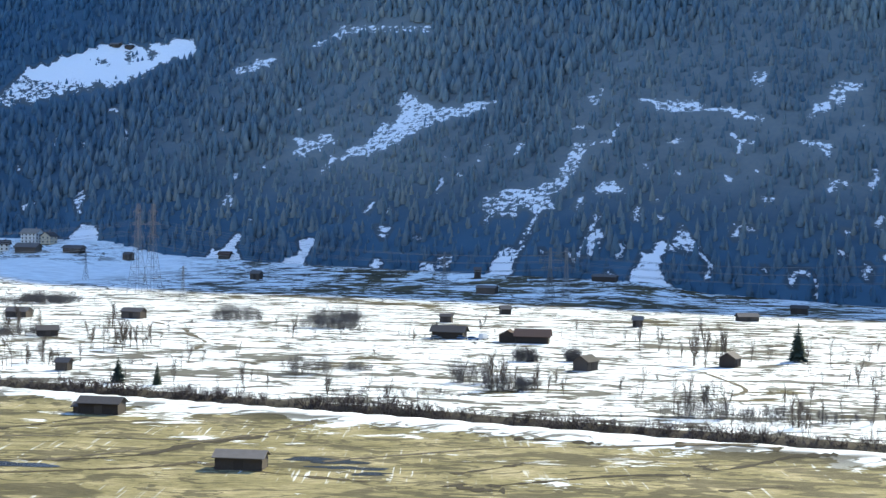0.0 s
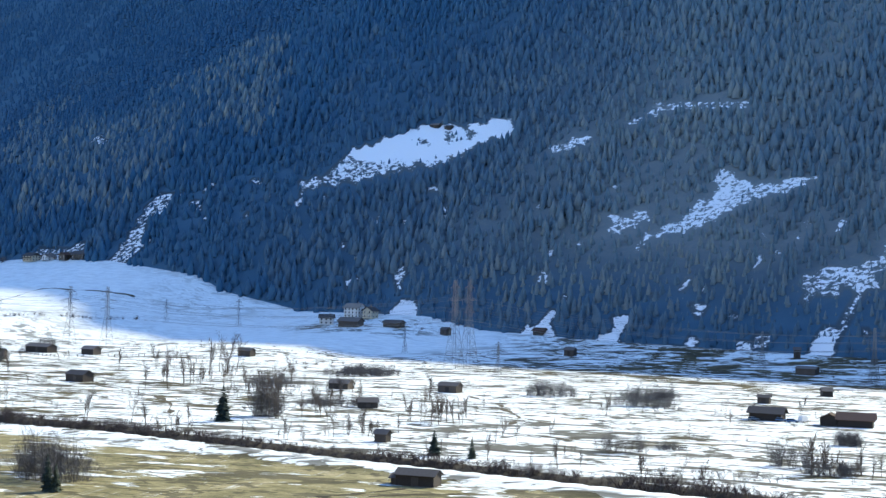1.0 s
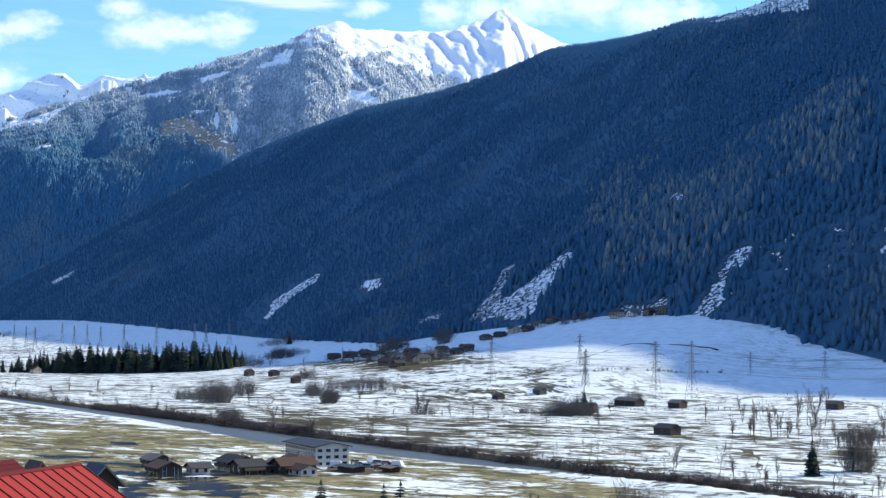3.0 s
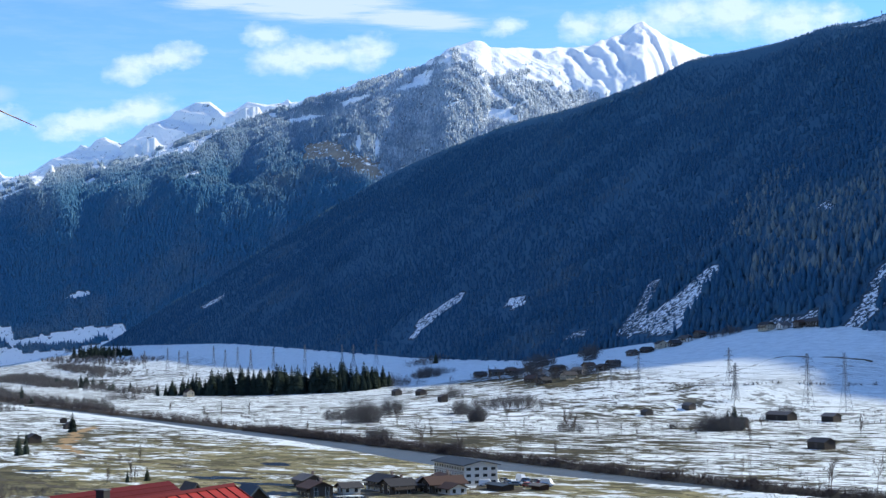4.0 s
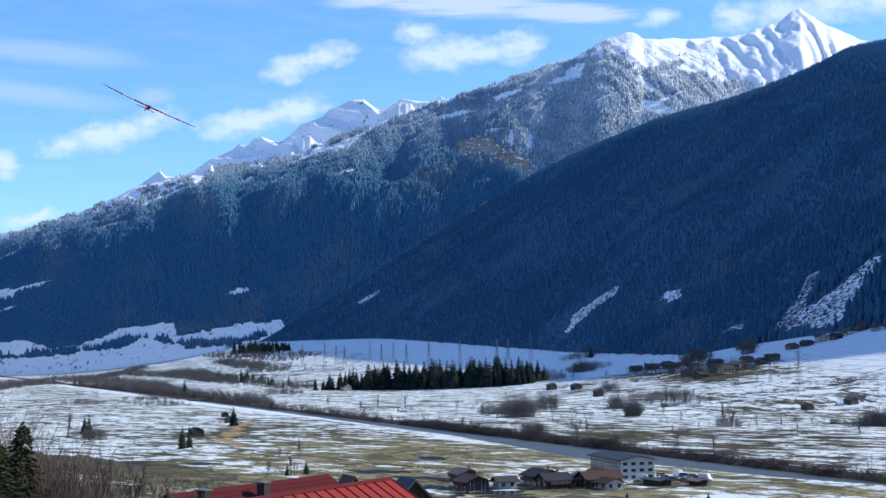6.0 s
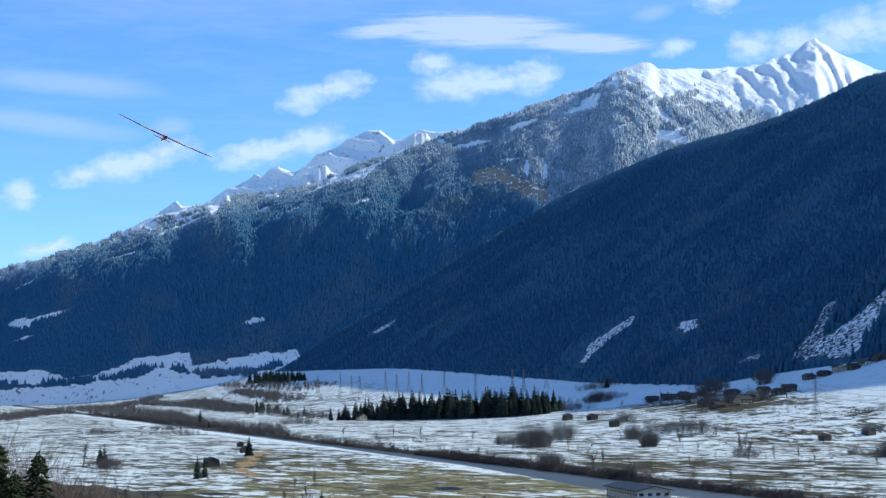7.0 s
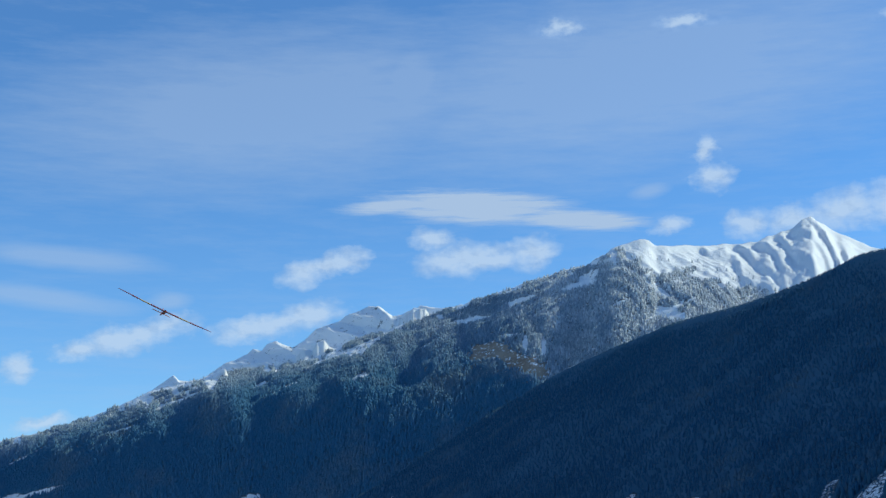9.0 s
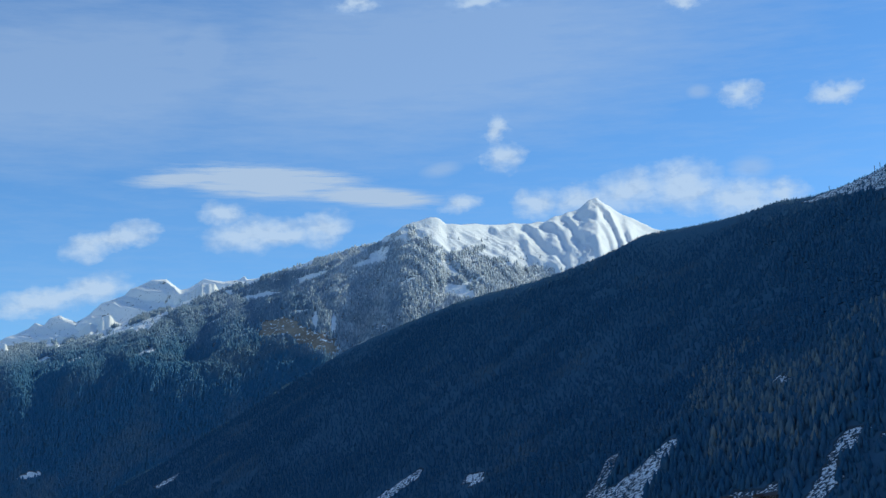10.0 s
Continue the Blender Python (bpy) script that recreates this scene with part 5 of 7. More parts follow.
# the dark hedge along the far bank
_u = np.concatenate([_rs.uniform(-160, 900, 3900), _rs.uniform(900, 2600, 700)])
_v = 306.5 + _rs.rand(len(_u)) * 6.5 + _rs.rand(len(_u)) ** 8 * 14
_x, _y = xy_of(_u, _v)
_h = _rs.uniform(1.2, 3.0, len(_u)) * (0.7 + 0.8 * vnoise(_u / 14, _u * 0)) * np.interp(_u, (600, 900, 1000), (1.0, 1.7, 2.2))
shrubs("riverside_hedge", _x, _y, _h, "dark leafless shrubs lining the river bank", 2, 2.0, 5, 0.75, M_BANK, 3)

CLUMPS_A = ((-90, 663, 10, 8), (-46, 624, 11, 10), (-41, 679, 5, 5), (-38, 433, 7, 7), (-24, 447, 5, 3), (9, 417, 6, 9), (19, 401, 7, 6), (-206, 770, 18, 4), (-37, 609, 7, 2), (59, 349, 7, 7),
            (27, 485, 4, 5), (43, 488, 2, 5), (81, 347, 16, 3), (-11, 383, 17, 2), (-206, 763, 16, 5), (-418, 757, 13, 11), (-451, 763, 5, 7), (-457, 906, 11, 7), (-625, 797, 5, 15))
CLUMPS_B = ((-694, 865, 5, 12), (-698, 924, 26, 9), (-745, 819, 19, 11), (-750, 852, 9, 14), (-543, 608, 8, 6), (-492, 715, 7, 8), (-437, 540, 5, 5), (-158, 560, 15, 4), (-735, 777, 10, 9), (-1275, 1523, 30, 11),
            (-1330, 1067, 26, 10), (-1550, 1381, 47, 9), (-1312, 891, 42, 6), (-1269, 774, 22, 7), (-1151, 1323, 33, 8), (-1174, 1412, 28, 10), (-1026, 1440, 33, 11), (-905, 1351, 12, 13), (-155, 313, 8, 11), (-161, 326, 8, 9))
CLUMPS_C = ((-686, 750, 14, 15), (-536, 598, 5, 6.3), (-620, 792, 6, 13.8), (-685, 855, 6, 9.6), (-669, 904, 24, 11), (-812, 1006, 8, 11), (-1165, 1391, 16, 14), (-938, 1306, 16, 14), (-859, 1283, 7, 16), (-1194, 1336, 35, 13),
            (-167, 499, 5, 13.6), (-215, 652, 11, 8), (-204, 787, 15, 5.7), (-422, 749, 10, 9), (-474, 948, 5, 7), (-715, 443, 8, 8), (-1155, 783, 33, 6.8), (-780, 1125, 14, 9), (-890, 1215, 14, 10), (-745, 1110, 8, 9), (-835, 1165, 10, 10),
            (-700, 1275, 16, 9))
for i, (cx, cy, rad, hh) in enumerate(CLUMPS_A + CLUMPS_B + CLUMPS_C):
    n = int(np.clip(rad * rad * 0.8 / max(1.0, hh * 0.12), 36, 95))
    a, q = _rs.uniform(0, 6.28, n), rad * np.sqrt(_rs.rand(n))
    shrubs("thicket", cx + q * np.cos(a) * 1.15, cy + q * np.sin(a) * 0.8, hh * _rs.uniform(0.5, 1.5, n) * (1 - 0.4 * (q / rad) ** 2), "leafless grey-brown thicket in the snow", 30 + i % 5, 0.72 if hh > 6 else 0.9, 9, 0.28 if hh > 6 else 0.5, None, 7)

# the wooded strips up the valley, and low growth along ditches
n = 1920
_u = np.concatenate([_rs.uniform(1700, 3300, 700), _rs.uniform(1900, 3300, 500), _rs.uniform(1300, 2300, 300), _rs.uniform(0, 1, 420)])
_v = np.concatenate([330 + 100 * _rs.rand(700) * smooth(1650, 2500, _u[:700]), 500 + 45 * _rs.rand(500), 318 + 14 * _rs.rand(300), _rs.uniform(100, 300, 420)])
# woods on the near side, below the bend
_u[1500:] = np.interp(_v[1500:], (100, 150, 250, 300), (2130, 2150, 2580, 2640)) + 260 * _u[1500:]
_x, _y = xy_of(_u, _v)
shrubs("bare_woods", _x, _y, _rs.uniform(7, 15, n), "long strip of leafless woods along the river", 4, 1.1, 6, 1.0, None, 3)
# strips of woods on the far valley floor
for _a, _b, _n, _lo, _hi in (((2380, 520), (3000, 560), 420, 9, 16), ((2500, 640), (3200, 690), 300, 8, 15), ((2700, 745), (3650, 765), 260, 8, 14), ((3100, 420), (3650, 600), 220, 9, 15)):
    _t = _rs.rand(_n)
    _x, _y = xy_of(_a[0] + (_b[0] - _a[0]) * _t + _rs.uniform(-20, 20, _n), _a[1] + (_b[1] - _a[1]) * _t + _rs.uniform(-1, 1, _n) * (10 + 26 * vnoise(_t * 7, _t * 0 + _n)))
    shrubs("far_woods", _x, _y, _rs.uniform(_lo, _hi, _n), "strip of leafless woods across the far valley floor", 8, 1.1, 7, 1.1)
# hedgerow along the foot of the fan
for _a, _b, _n in (((-607, 1021), (-554, 1020), 34), ((-554, 1020), (-508, 1044), 40), ((-505, 1046), (-460, 1068), 44)):
    _t = _rs.rand(_n) ** 1.3
    shrubs("field_hedge", _a[0] + (_b[0] - _a[0]) * _t, _a[1] + (_b[1] - _a[1]) * _t + _rs.uniform(-2, 2, _n), _rs.uniform(1.2, 3.6, _n), "broken dark hedgerow between snowy fields", 9, 1.0, 10, 1.0)
n = 2200
_u, _v = _rs.uniform(0, 1300, n), _rs.uniform(322, 760, n)
_k = np.abs(vnoise(_u / 55, _v / 16) - 0.5) < 0.05
_x, _y = xy_of(_u[_k], _v[_k])
shrubs("meadow_scrub", _x, _y, _rs.uniform(0.6, 2.4, len(_x)), "low dry scrub along the meadow ditches", 6, 1.2)

TREES_A = ((70, 532, 9), (77, 534, 8), (82, 486, 11), (83, 473, 13), (89, 481, 11), (125, 483, 9), (79, 495, 6), (103, 500, 6), (-111, 495, 8), (-105, 496, 8), (-101, 501, 7), (-98, 501, 8), (-110, 459, 5), (-78, 464, 6),
           (-71, 448, 5), (-63, 466, 5), (-51, 391, 6), (-58, 389, 4), (-55, 559, 7), (-30, 394, 4), (-21, 475, 5), (-10, 544, 5), (14, 400, 9), (18, 401, 8), (26, 402, 7), (32, 390, 5), (55, 354, 8), (58, 354, 8), (63, 355, 7))
TREES_B = ((65, 350, 7), (83, 363, 6), (92, 374, 6), (93, 348, 5), (120, 432, 6), (99, 344, 7), (59, 585, 6), (31, 403, 5), (-121, 457, 7), (-125, 438, 7), (-45, 391, 4), (47, 392, 4), (109, 500, 4), (-249, 611, 11), (-258, 653, 13),
           (-277, 750, 17), (-265, 729, 17), (-273, 724, 15), (-269, 755, 16), (-257, 606, 10), (-220, 630, 10), (-187, 576, 9), (-315, 756, 11), (-209, 447, 9), (-189, 436, 11), (-174, 445, 7), (-215, 679, 12), (-167, 554, 9))
TREES_C = ((-331, 745, 9), (-355, 670, 9), (-491, 580, 11), (-494, 713, 8), (-388, 676, 7), (-136, 469, 7), (-117, 502, 8), (-133, 608, 9), (-501, 728, 13), (-505, 727, 13), (-468, 707, 8), (-519, 706, 8), (-608, 809, 9), (-869, 821, 9),
           (-745, 752, 10), (-853, 777, 11), (-953, 812, 10), (-831, 740, 9), (-640, 734, 11), (-748, 447, 13), (-1246, 777, 12), (-504, 413, 7), (-514, 410, 5), (-164, 494, 15), (-168, 497, 13), (-160, 492, 14), (-700, 860, 14))


STANDS = ((-490, 581, 4, 8.9), (-487, 705, 5, 10), (-252, 657, 17, 9.9), (-314, 777, 8, 9.8), (-150, 502, 7, 8.6), (-113, 507, 7, 7.3), (-138, 426, 13, 5.3), (-172, 429, 7, 5.4), (-120, 450, 9, 6.6), (-161, 586, 6, 8.8), (-107, 503, 9, 7.5),
          (-102, 525, 6, 6.5), (-119, 444, 8, 4.5), (15, 398, 4, 7.7), (24, 399, 8, 5.8), (60, 355, 8, 6.6), (88, 336, 11, 5.9), (84, 482, 7, 10.7), (118, 424, 6, 5.3), (-436, 352, 8, 6))


def more_trees():
    """Young growth scattered between the huts and along the river bank."""
    rs = np.random.RandomState(8)
    rows = []
    for cx, cy, rad, h in STANDS:
        for _ in range(int(2 + rad * 0.55)):
            rows.append((cx + rad * rs.uniform(-1, 1), cy + 0.8 * rad * rs.uniform(-1, 1), h * rs.uniform(0.6, 1.1)))
    while len(rows) < 180:
        u, v = rs.uniform(-60, 480 if rs.rand() < 0.6 else 900), rs.uniform(322, 600)
        if vnoise(np.array(u / 60), np.array(v / 45)) > 0.55:
            rows.append((*xy_of(u, v), rs.uniform(3, 8)))
    while len(rows) < 195:
        u, v = rs.uniform(-100, 1000), rs.uniform(312, 330)
        if vnoise(np.array(u / 35), np.array(0.5)) > 0.42:
            rows.append((*xy_of(u, v), rs.uniform(3, 8)))
    while len(rows) < 216:
        t = rs.rand()
        rows.append((-1010 + 275 * t + rs.normal() * 22, 1300 - 225 * t + rs.normal() * 22, rs.uniform(6, 13)))
    return rows


bare = [make_bare_tree(40 + i, 10.0, sp, kd, 0.88) for i, (sp, kd) in enumerate(((0.7, 3), (0.85, 3), (0.95, 4), (0.65, 4), (0.8, 3), (1.0, 3)))]
_u = np.concatenate([_rs.uniform(-90, 520, 420), _rs.uniform(400, 1000, 130), _rs.uniform(-100, 900, 150)])
_v = np.concatenate([_rs.uniform(324, 560, 420), _rs.uniform(322, 520, 130), _rs.uniform(311, 322, 150)])
_k = vnoise(_u / 60, _v / 45) + 0.25 * (_v < 322) > 0.50
_x, _y = xy_of(_u[_k], _v[_k])
shrubs("young_trees", _x, _y, _rs.uniform(2.5, 8.5, len(_x)), "slender leafless young trees scattered over the snowy meadow", 15, 0.42, 4, 0.55, M_TWIG, 6)
# leafless trees between the village houses
_t = _rs.rand(90)
shrubs("village_trees", -1015 + 285 * _t + 22 * _rs.normal(size=90), 1304 - 232 * _t + 22 * _rs.normal(size=90), _rs.uniform(5, 12, 90), "leafless grey trees between the village houses", 16, 0.6, 6, 0.6, None, 5)
set_out(bare, [(x, y, 1.3 * h) for x, y, h in TREES_A + TREES_B + TREES_C + tuple(more_trees())], 10.0, 0.72)

SPRUCES = ((119, 502, 13), (-86, 401, 7), (-75, 398, 6), (-173, 473, 12), (-436, 804, 14), (-439, 801, 10), (-419, 781, 10), (-767, 576, 12), (-604, 423, 11), (-763, 467, 11), (-742, 457, 13), (-1390, 977, 18), (-1256, 894, 12),
           (-1252, 1513, 15), (-147, 296, 8), (-145, 296, 6), (-189, 321, 6), (-205, 259, 13), (-194, 267, 12.2), (-191, 269, 12.7), (-171, 294, 9), (-183, 275, 9.3), (-434, 350, 5), (-434, 359, 5), (-690, 488, 6), (-686, 494, 5), (-608, 430, 9))


def grove():
    """The dark stand of spruces beside the long meadow."""
    rs = np.random.RandomState(17)
    rows = []
    for i in range(175):
        t = rs.rand()
        x, y = -1420 + 262 * t, 1188 + 88 * t + rs.uniform(-3, 45)
        rows.append((x, y, rs.uniform(19, 36) * (0.6 + 0.4 * min(1.0, 3 * t, 4 * (1.06 - t)))))
    for i in range(60):
        t = rs.rand()
        x, y = xy_of(3450 - 420 * t, 800 + rs.uniform(-25, 20))
        rows.append((x, y, rs.uniform(16, 30) * (1.1 - 0.4 * t)))
    for i in range(14):
        x, y = xy_of(rs.uniform(2050, 2500), rs.uniform(520, 560))
        rows.append((x, y, rs.uniform(12, 18)))
    return rows


set_out([make_spruce(60 + i, 14.0, w) for i, w in enumerate((6.0, 6.8, 5.4, 6.4))], SPRUCES + tuple(grove()), 14.0, 1.25)

# ---- huts, houses and other buildings ----
def gable_wall(bm, x, depth, h, rise, th):
    """A wall across the end of a house, up into the gable; x is its outer face, th goes inwards."""
    ring = [(-depth / 2, 0), (depth / 2, 0), (depth / 2, h), (0, h + rise), (-depth / 2, h)]
    solid(bm, [(x, p, q) for p, q in ring], [(x + th, p, q) for p, q in ring])


def roof_panel(side, length, depth, h, rise, over, th):
    """One slope of a gable roof: side -1 or 1."""
    bm = bmesh.new()
    k = rise / (depth / 2)
    y1 = depth / 2 + over
    a = [(-length / 2 - over, 0, h + rise), (length / 2 + over, 0, h + rise), (length / 2 + over, side * y1, h - over * k), (-length / 2 - over, side * y1, h - over * k)]
    solid(bm, a, [(x, y, z + th) for x, y, z in a])
    return bm


def walls(ob, length, depth, h, rise, mat, th=0.25):
    for s in (-1, 1):
        bm = bmesh.new()
        box(bm, -length / 2, s * depth / 2 - (th if s > 0 else 0), -0.4, length / 2, s * depth / 2 + (0 if s > 0 else th), h)
        part("side_wall", bm, mat, ob)
        bm = bmesh.new()
        gable_wall(bm, s * length / 2 + (0.002 if s > 0 else -0.002), depth - 0.004, h, rise - 0.02, -s * th)
        part("gable_wall", bm, mat, ob)


def make_hut(x, y, turn, length, depth, h, rise=1.2, roof=None, label="dark weathered wooden hay hut standing in the snow", z=None):
    ob = thing("hay_hut", pose(x, y, float(ground_z(x, y)) if z is None else z, 0, 0, turn), label, "hut", "hay huts of the meadow")
    walls(ob, length, depth, h, rise, M_OLDWOOD, 0.2)
    for s in (-1, 1):
        part("roof_slope", roof_panel(s, length, depth, h + 0.02, rise, 0.55, 0.14), roof or M_SHINGLE, ob)
    bm = bmesh.new()
    box(bm, -0.9, -depth / 2 - 0.06, 0, 0.9, -depth / 2 - 0.002, h * 0.8)
    part("door", bm, M_OLDWOOD, ob, "plank door")
    # log ends and sill beams
    for s in (-1, 1):
        bm = bmesh.new()
        box(bm, -length / 2 - 0.15, s * depth / 2 - 0.12, -0.4, length / 2 + 0.15, s * depth / 2 + 0.12, 0.12)
        part("sill_beam", bm, M_OLDWOOD, ob)
    for sx in (-1, 1):
        for sy in (-1, 1):
            for k in range(max(2, int(h / 0.6))):
                bm = bmesh.new()
                box(bm, sx * (length / 2 + 0.02) - 0.07, sy * (depth / 2 + 0.02) - 0.07, 0.25 + 0.6 * k, sx * (length / 2 + 0.02) + 0.07, sy * (depth / 2 + 0.02) + 0.07, 0.55 + 0.6 * k)
                part("log_end", bm, M_OLDWOOD, ob)
    return ob


HUTS = ((-35, 266, -6, 8.4, 4.6, 2.3, 0.9), (-76, 338, -8, 9.2, 5, 2.6, 1.1), (-135, 660, -15, 9.0, 6, 3.2, 1.4), (-145, 554, 20, 7.2, 5, 2.4, 1.4), (-108, 431, -12, 3.6, 3.4, 2.6, 1.0), (-118, 955, -20, 6.5, 5, 3.8, 1.6),
        (26, 873, -22, 11.5, 6, 3.6, 1.2), (31, 737, 12, 4.8, 4.5, 2.8, 1.4), (2, 668, -10, 5, 4, 2.8, 1.0), (86, 661, -5, 4.2, 4, 3.2, 1.4), (145, 715, 5, 9.5, 6, 2.3, 1.4), (185, 779, -20, 8.5, 5, 3.2, 1.3))
HUTS_2 = ((92, 479, 62, 6.4, 5, 3.0, 1.6), (44, 458, 55, 6.4, 5, 3.0, 1.6), (-184, 655, -10, 9.5, 6, 2.8, 1.5), (22, 949, 0, 4, 4, 5.2, 1.4), (-217, 1040, -30, 6, 5, 4, 1.4), (100, 927, -24, 15, 6, 2.8, 1.2),
          (-302, 637, -22, 11, 6.5, 3.4, 1.7), (-544, 937, -20, 8, 6, 3, 1.6), (-554, 897, -25, 7, 5.5, 2.8, 1.5), (-449, 890, -22, 20, 8, 3.8, 1.8), (-314, 898, -15, 9, 6, 3.5, 1.5), (-789, 962, -25, 7, 6, 4.5, 1.6))
HUTS_3 = ((-964, 1105, -25, 9, 7, 4.5, 2), (-912, 1080, -25, 10, 7, 3.8, 2), (-884, 656, -30, 5, 4.5, 2.6, 1.2), (-807, 603, -25, 8, 5.5, 2.8, 1.5), (-688, 491, -20, 8, 6, 3.2, 1.8), (-730, 449, -30, 7, 5.5, 2.8, 1.5), (-425, 790, 10, 8, 6, 4, 2), (-410, 880, -20, 10, 7, 3.6, 1.8))
for i, (x, y, turn, L, D, h, rise) in enumerate(HUTS + HUTS_2 + HUTS_3):
    if i == 0:
        make_hut(x, y, turn, L, D, h, rise, M_PALEROOF, "brown wooden hay hut with a pale roof on green meadow")
    else:
        make_hut(x, y, turn, L, D, h, rise)
# the lean-to of the hut nearest the river
make_hut(-80.8, 339.2, -8, 2.6, 3.6, 1.6, 0.7, M_SHINGLE, "small lean-to shed beside a wooden hay hut")


def make_house(x, y, turn, length, depth, h, rise, wall, roof, rows=2, label="white plastered house with a dark pitched roof", wood=True, detail=True, chimney=True, over=1.0, z=None, group="houses of the valley"):
    ob = thing("house", pose(x, y, float(ground_z(x, y)) if z is None else z, 0, 0, turn), label, "house", group)
    walls(ob, length, depth, h, rise, wall, 0.35)
    for s in (-1, 1):
        part("roof_slope", roof_panel(s, length, depth, h + 0.03, rise, over, 0.22), roof, ob)
    if chimney:
        bm = bmesh.new()
        box(bm, length * 0.18, 0.5, h + rise * 0.4, length * 0.18 + 0.7, 1.2, h + rise + 1.1)
        box(bm, length * 0.18 - 0.1, 0.4, h + rise + 1.1, length * 0.18 + 0.8, 1.3, h + rise + 1.22)
        part("chimney", bm, M_BRICK, ob)
    floor_h = h / rows

    def window(cx, cz, face, w=1.1, hh=1.25):
        """face: s for the long front, n for the long back, e and w for the ends."""
        bm, pane = bmesh.new(), bmesh.new()
        out = {"s": -depth / 2, "n": depth / 2, "w": -length / 2, "e": length / 2}[face]
        sg = 1 if out > 0 else -1
        for b, (dx, dz, o) in ((bm, (w / 2 + 0.1, hh / 2 + 0.1, 0.05)), (pane, (w / 2, hh / 2, 0.07))):
            lo, hi = sorted((out + sg * 0.004, out + sg * o))
            if face in "sn":
                box(b, cx - dx, lo, cz - dz, cx + dx, hi, cz + dz)
            else:
                box(b, lo, cx - dx, cz - dz, hi, cx + dx, cz + dz)
        wob = part("window", bm, M_PLASTER, ob, "framed window")
        part("pane", pane, M_GLASS, wob)

    if detail:
        n = max(2, int(length / 3.2))
        for r in range(rows):
            for k in range(n):
                for face in "sn":
                    window(-length / 2 + length * (k + 0.5) / n, floor_h * (r + 0.55), face)
            m = max(2, int(depth / 3.2))
            for k in range(m):
                for face in "ew":
                    window(-depth / 2 + depth * (k + 0.5) / m, floor_h * (r + 0.55), face)
    if wood:
        for face in (-1, 1):
            bm = bmesh.new()
            gx = face * (length / 2 + 0.006)
            ring = [(-depth / 2 + 0.1, h + 0.05), (depth / 2 - 0.1, h + 0.05), (0, h + rise - 0.15)]
            solid(bm, [(gx, p, q) for p, q in ring], [(gx + face * 0.08, p, q) for p, q in ring])
            part("gable_cladding", bm, M_OLDWOOD, ob, "dark boarded gable")
        if detail:
            bm = bmesh.new()
            zb = floor_h
            box(bm, -length / 2 + 0.6, -depth / 2 - 1.1, zb - 0.12, length / 2 - 0.6, -depth / 2 - 0.08, zb)
            part("balcony_floor", bm, M_OLDWOOD, ob)
            bm = bmesh.new()
            box(bm, -length / 2 + 0.6, -depth / 2 - 1.1, zb + 0.1, length / 2 - 0.6, -depth / 2 - 1.02, zb + 0.95)
            part("balcony_rail", bm, M_OLDWOOD, ob)
    return ob


# the huts on the high clearing
for u, v, L in ((832, 1122, 10), (818, 1124, 7)):
    make_hut(*xy_of(u, v), -24, L, 6, 3.0, 1.6, M_SHINGLE, "dark alpine hut on a snowy clearing in the forest", float(mountain_z(np.array(float(u)), np.array(v - 3.0))))

# farms on the meadow and at the foot of the slope
make_house(34, 560, -8, 12, 7, 3.0, 2.0, M_OLDWOOD, M_BROWNROOF, 1, "low brown wooden farm building with a tiled roof", False, False, False)
make_house(25, 563, 80, 7, 6, 2.8, 1.6, M_OLDWOOD, M_BROWNROOF, 1, "dark wooden barn beside a farm", False, False, False)
make_house(3, 576, -14, 12, 7, 3.0, 1.8, M_OLDWOOD, M_DARKROOF, 1, "dark farm shed among parked machines", False, False, False)
for row in ((-298, 1093, -20, 13, 10, 7.5, 3, M_PLASTER, M_PALEROOF, 3, "white farmhouse with a pale roof below the forest"), (-290, 1054, -15, 16, 9, 4, 2.4, M_OLDWOOD, M_SHINGLE, 1, "long dark barn of a hillside farm"),
            (-256, 1046, -20, 14, 7, 3, 1.6, M_OLDWOOD, M_SHINGLE, 1, "low dark shed of a hillside farm"), (-312, 1067, 10, 10, 8, 5, 2.4, M_PLASTER, M_DARKROOF, 2, "small white farmhouse with a dark roof"),
            (-151, 1047, -20, 8, 6, 3, 1.8, M_OLDWOOD, M_BROWNROOF, 1, "small reddish-brown barn at the forest edge"), (-284, 1086, 70, 9, 8, 6, 2.6, M_CREAM, M_DARKROOF, 2, "cream house beside a hillside farm")):
    make_house(*row, wood=False, detail=row[9] > 1, chimney=row[9] > 1)

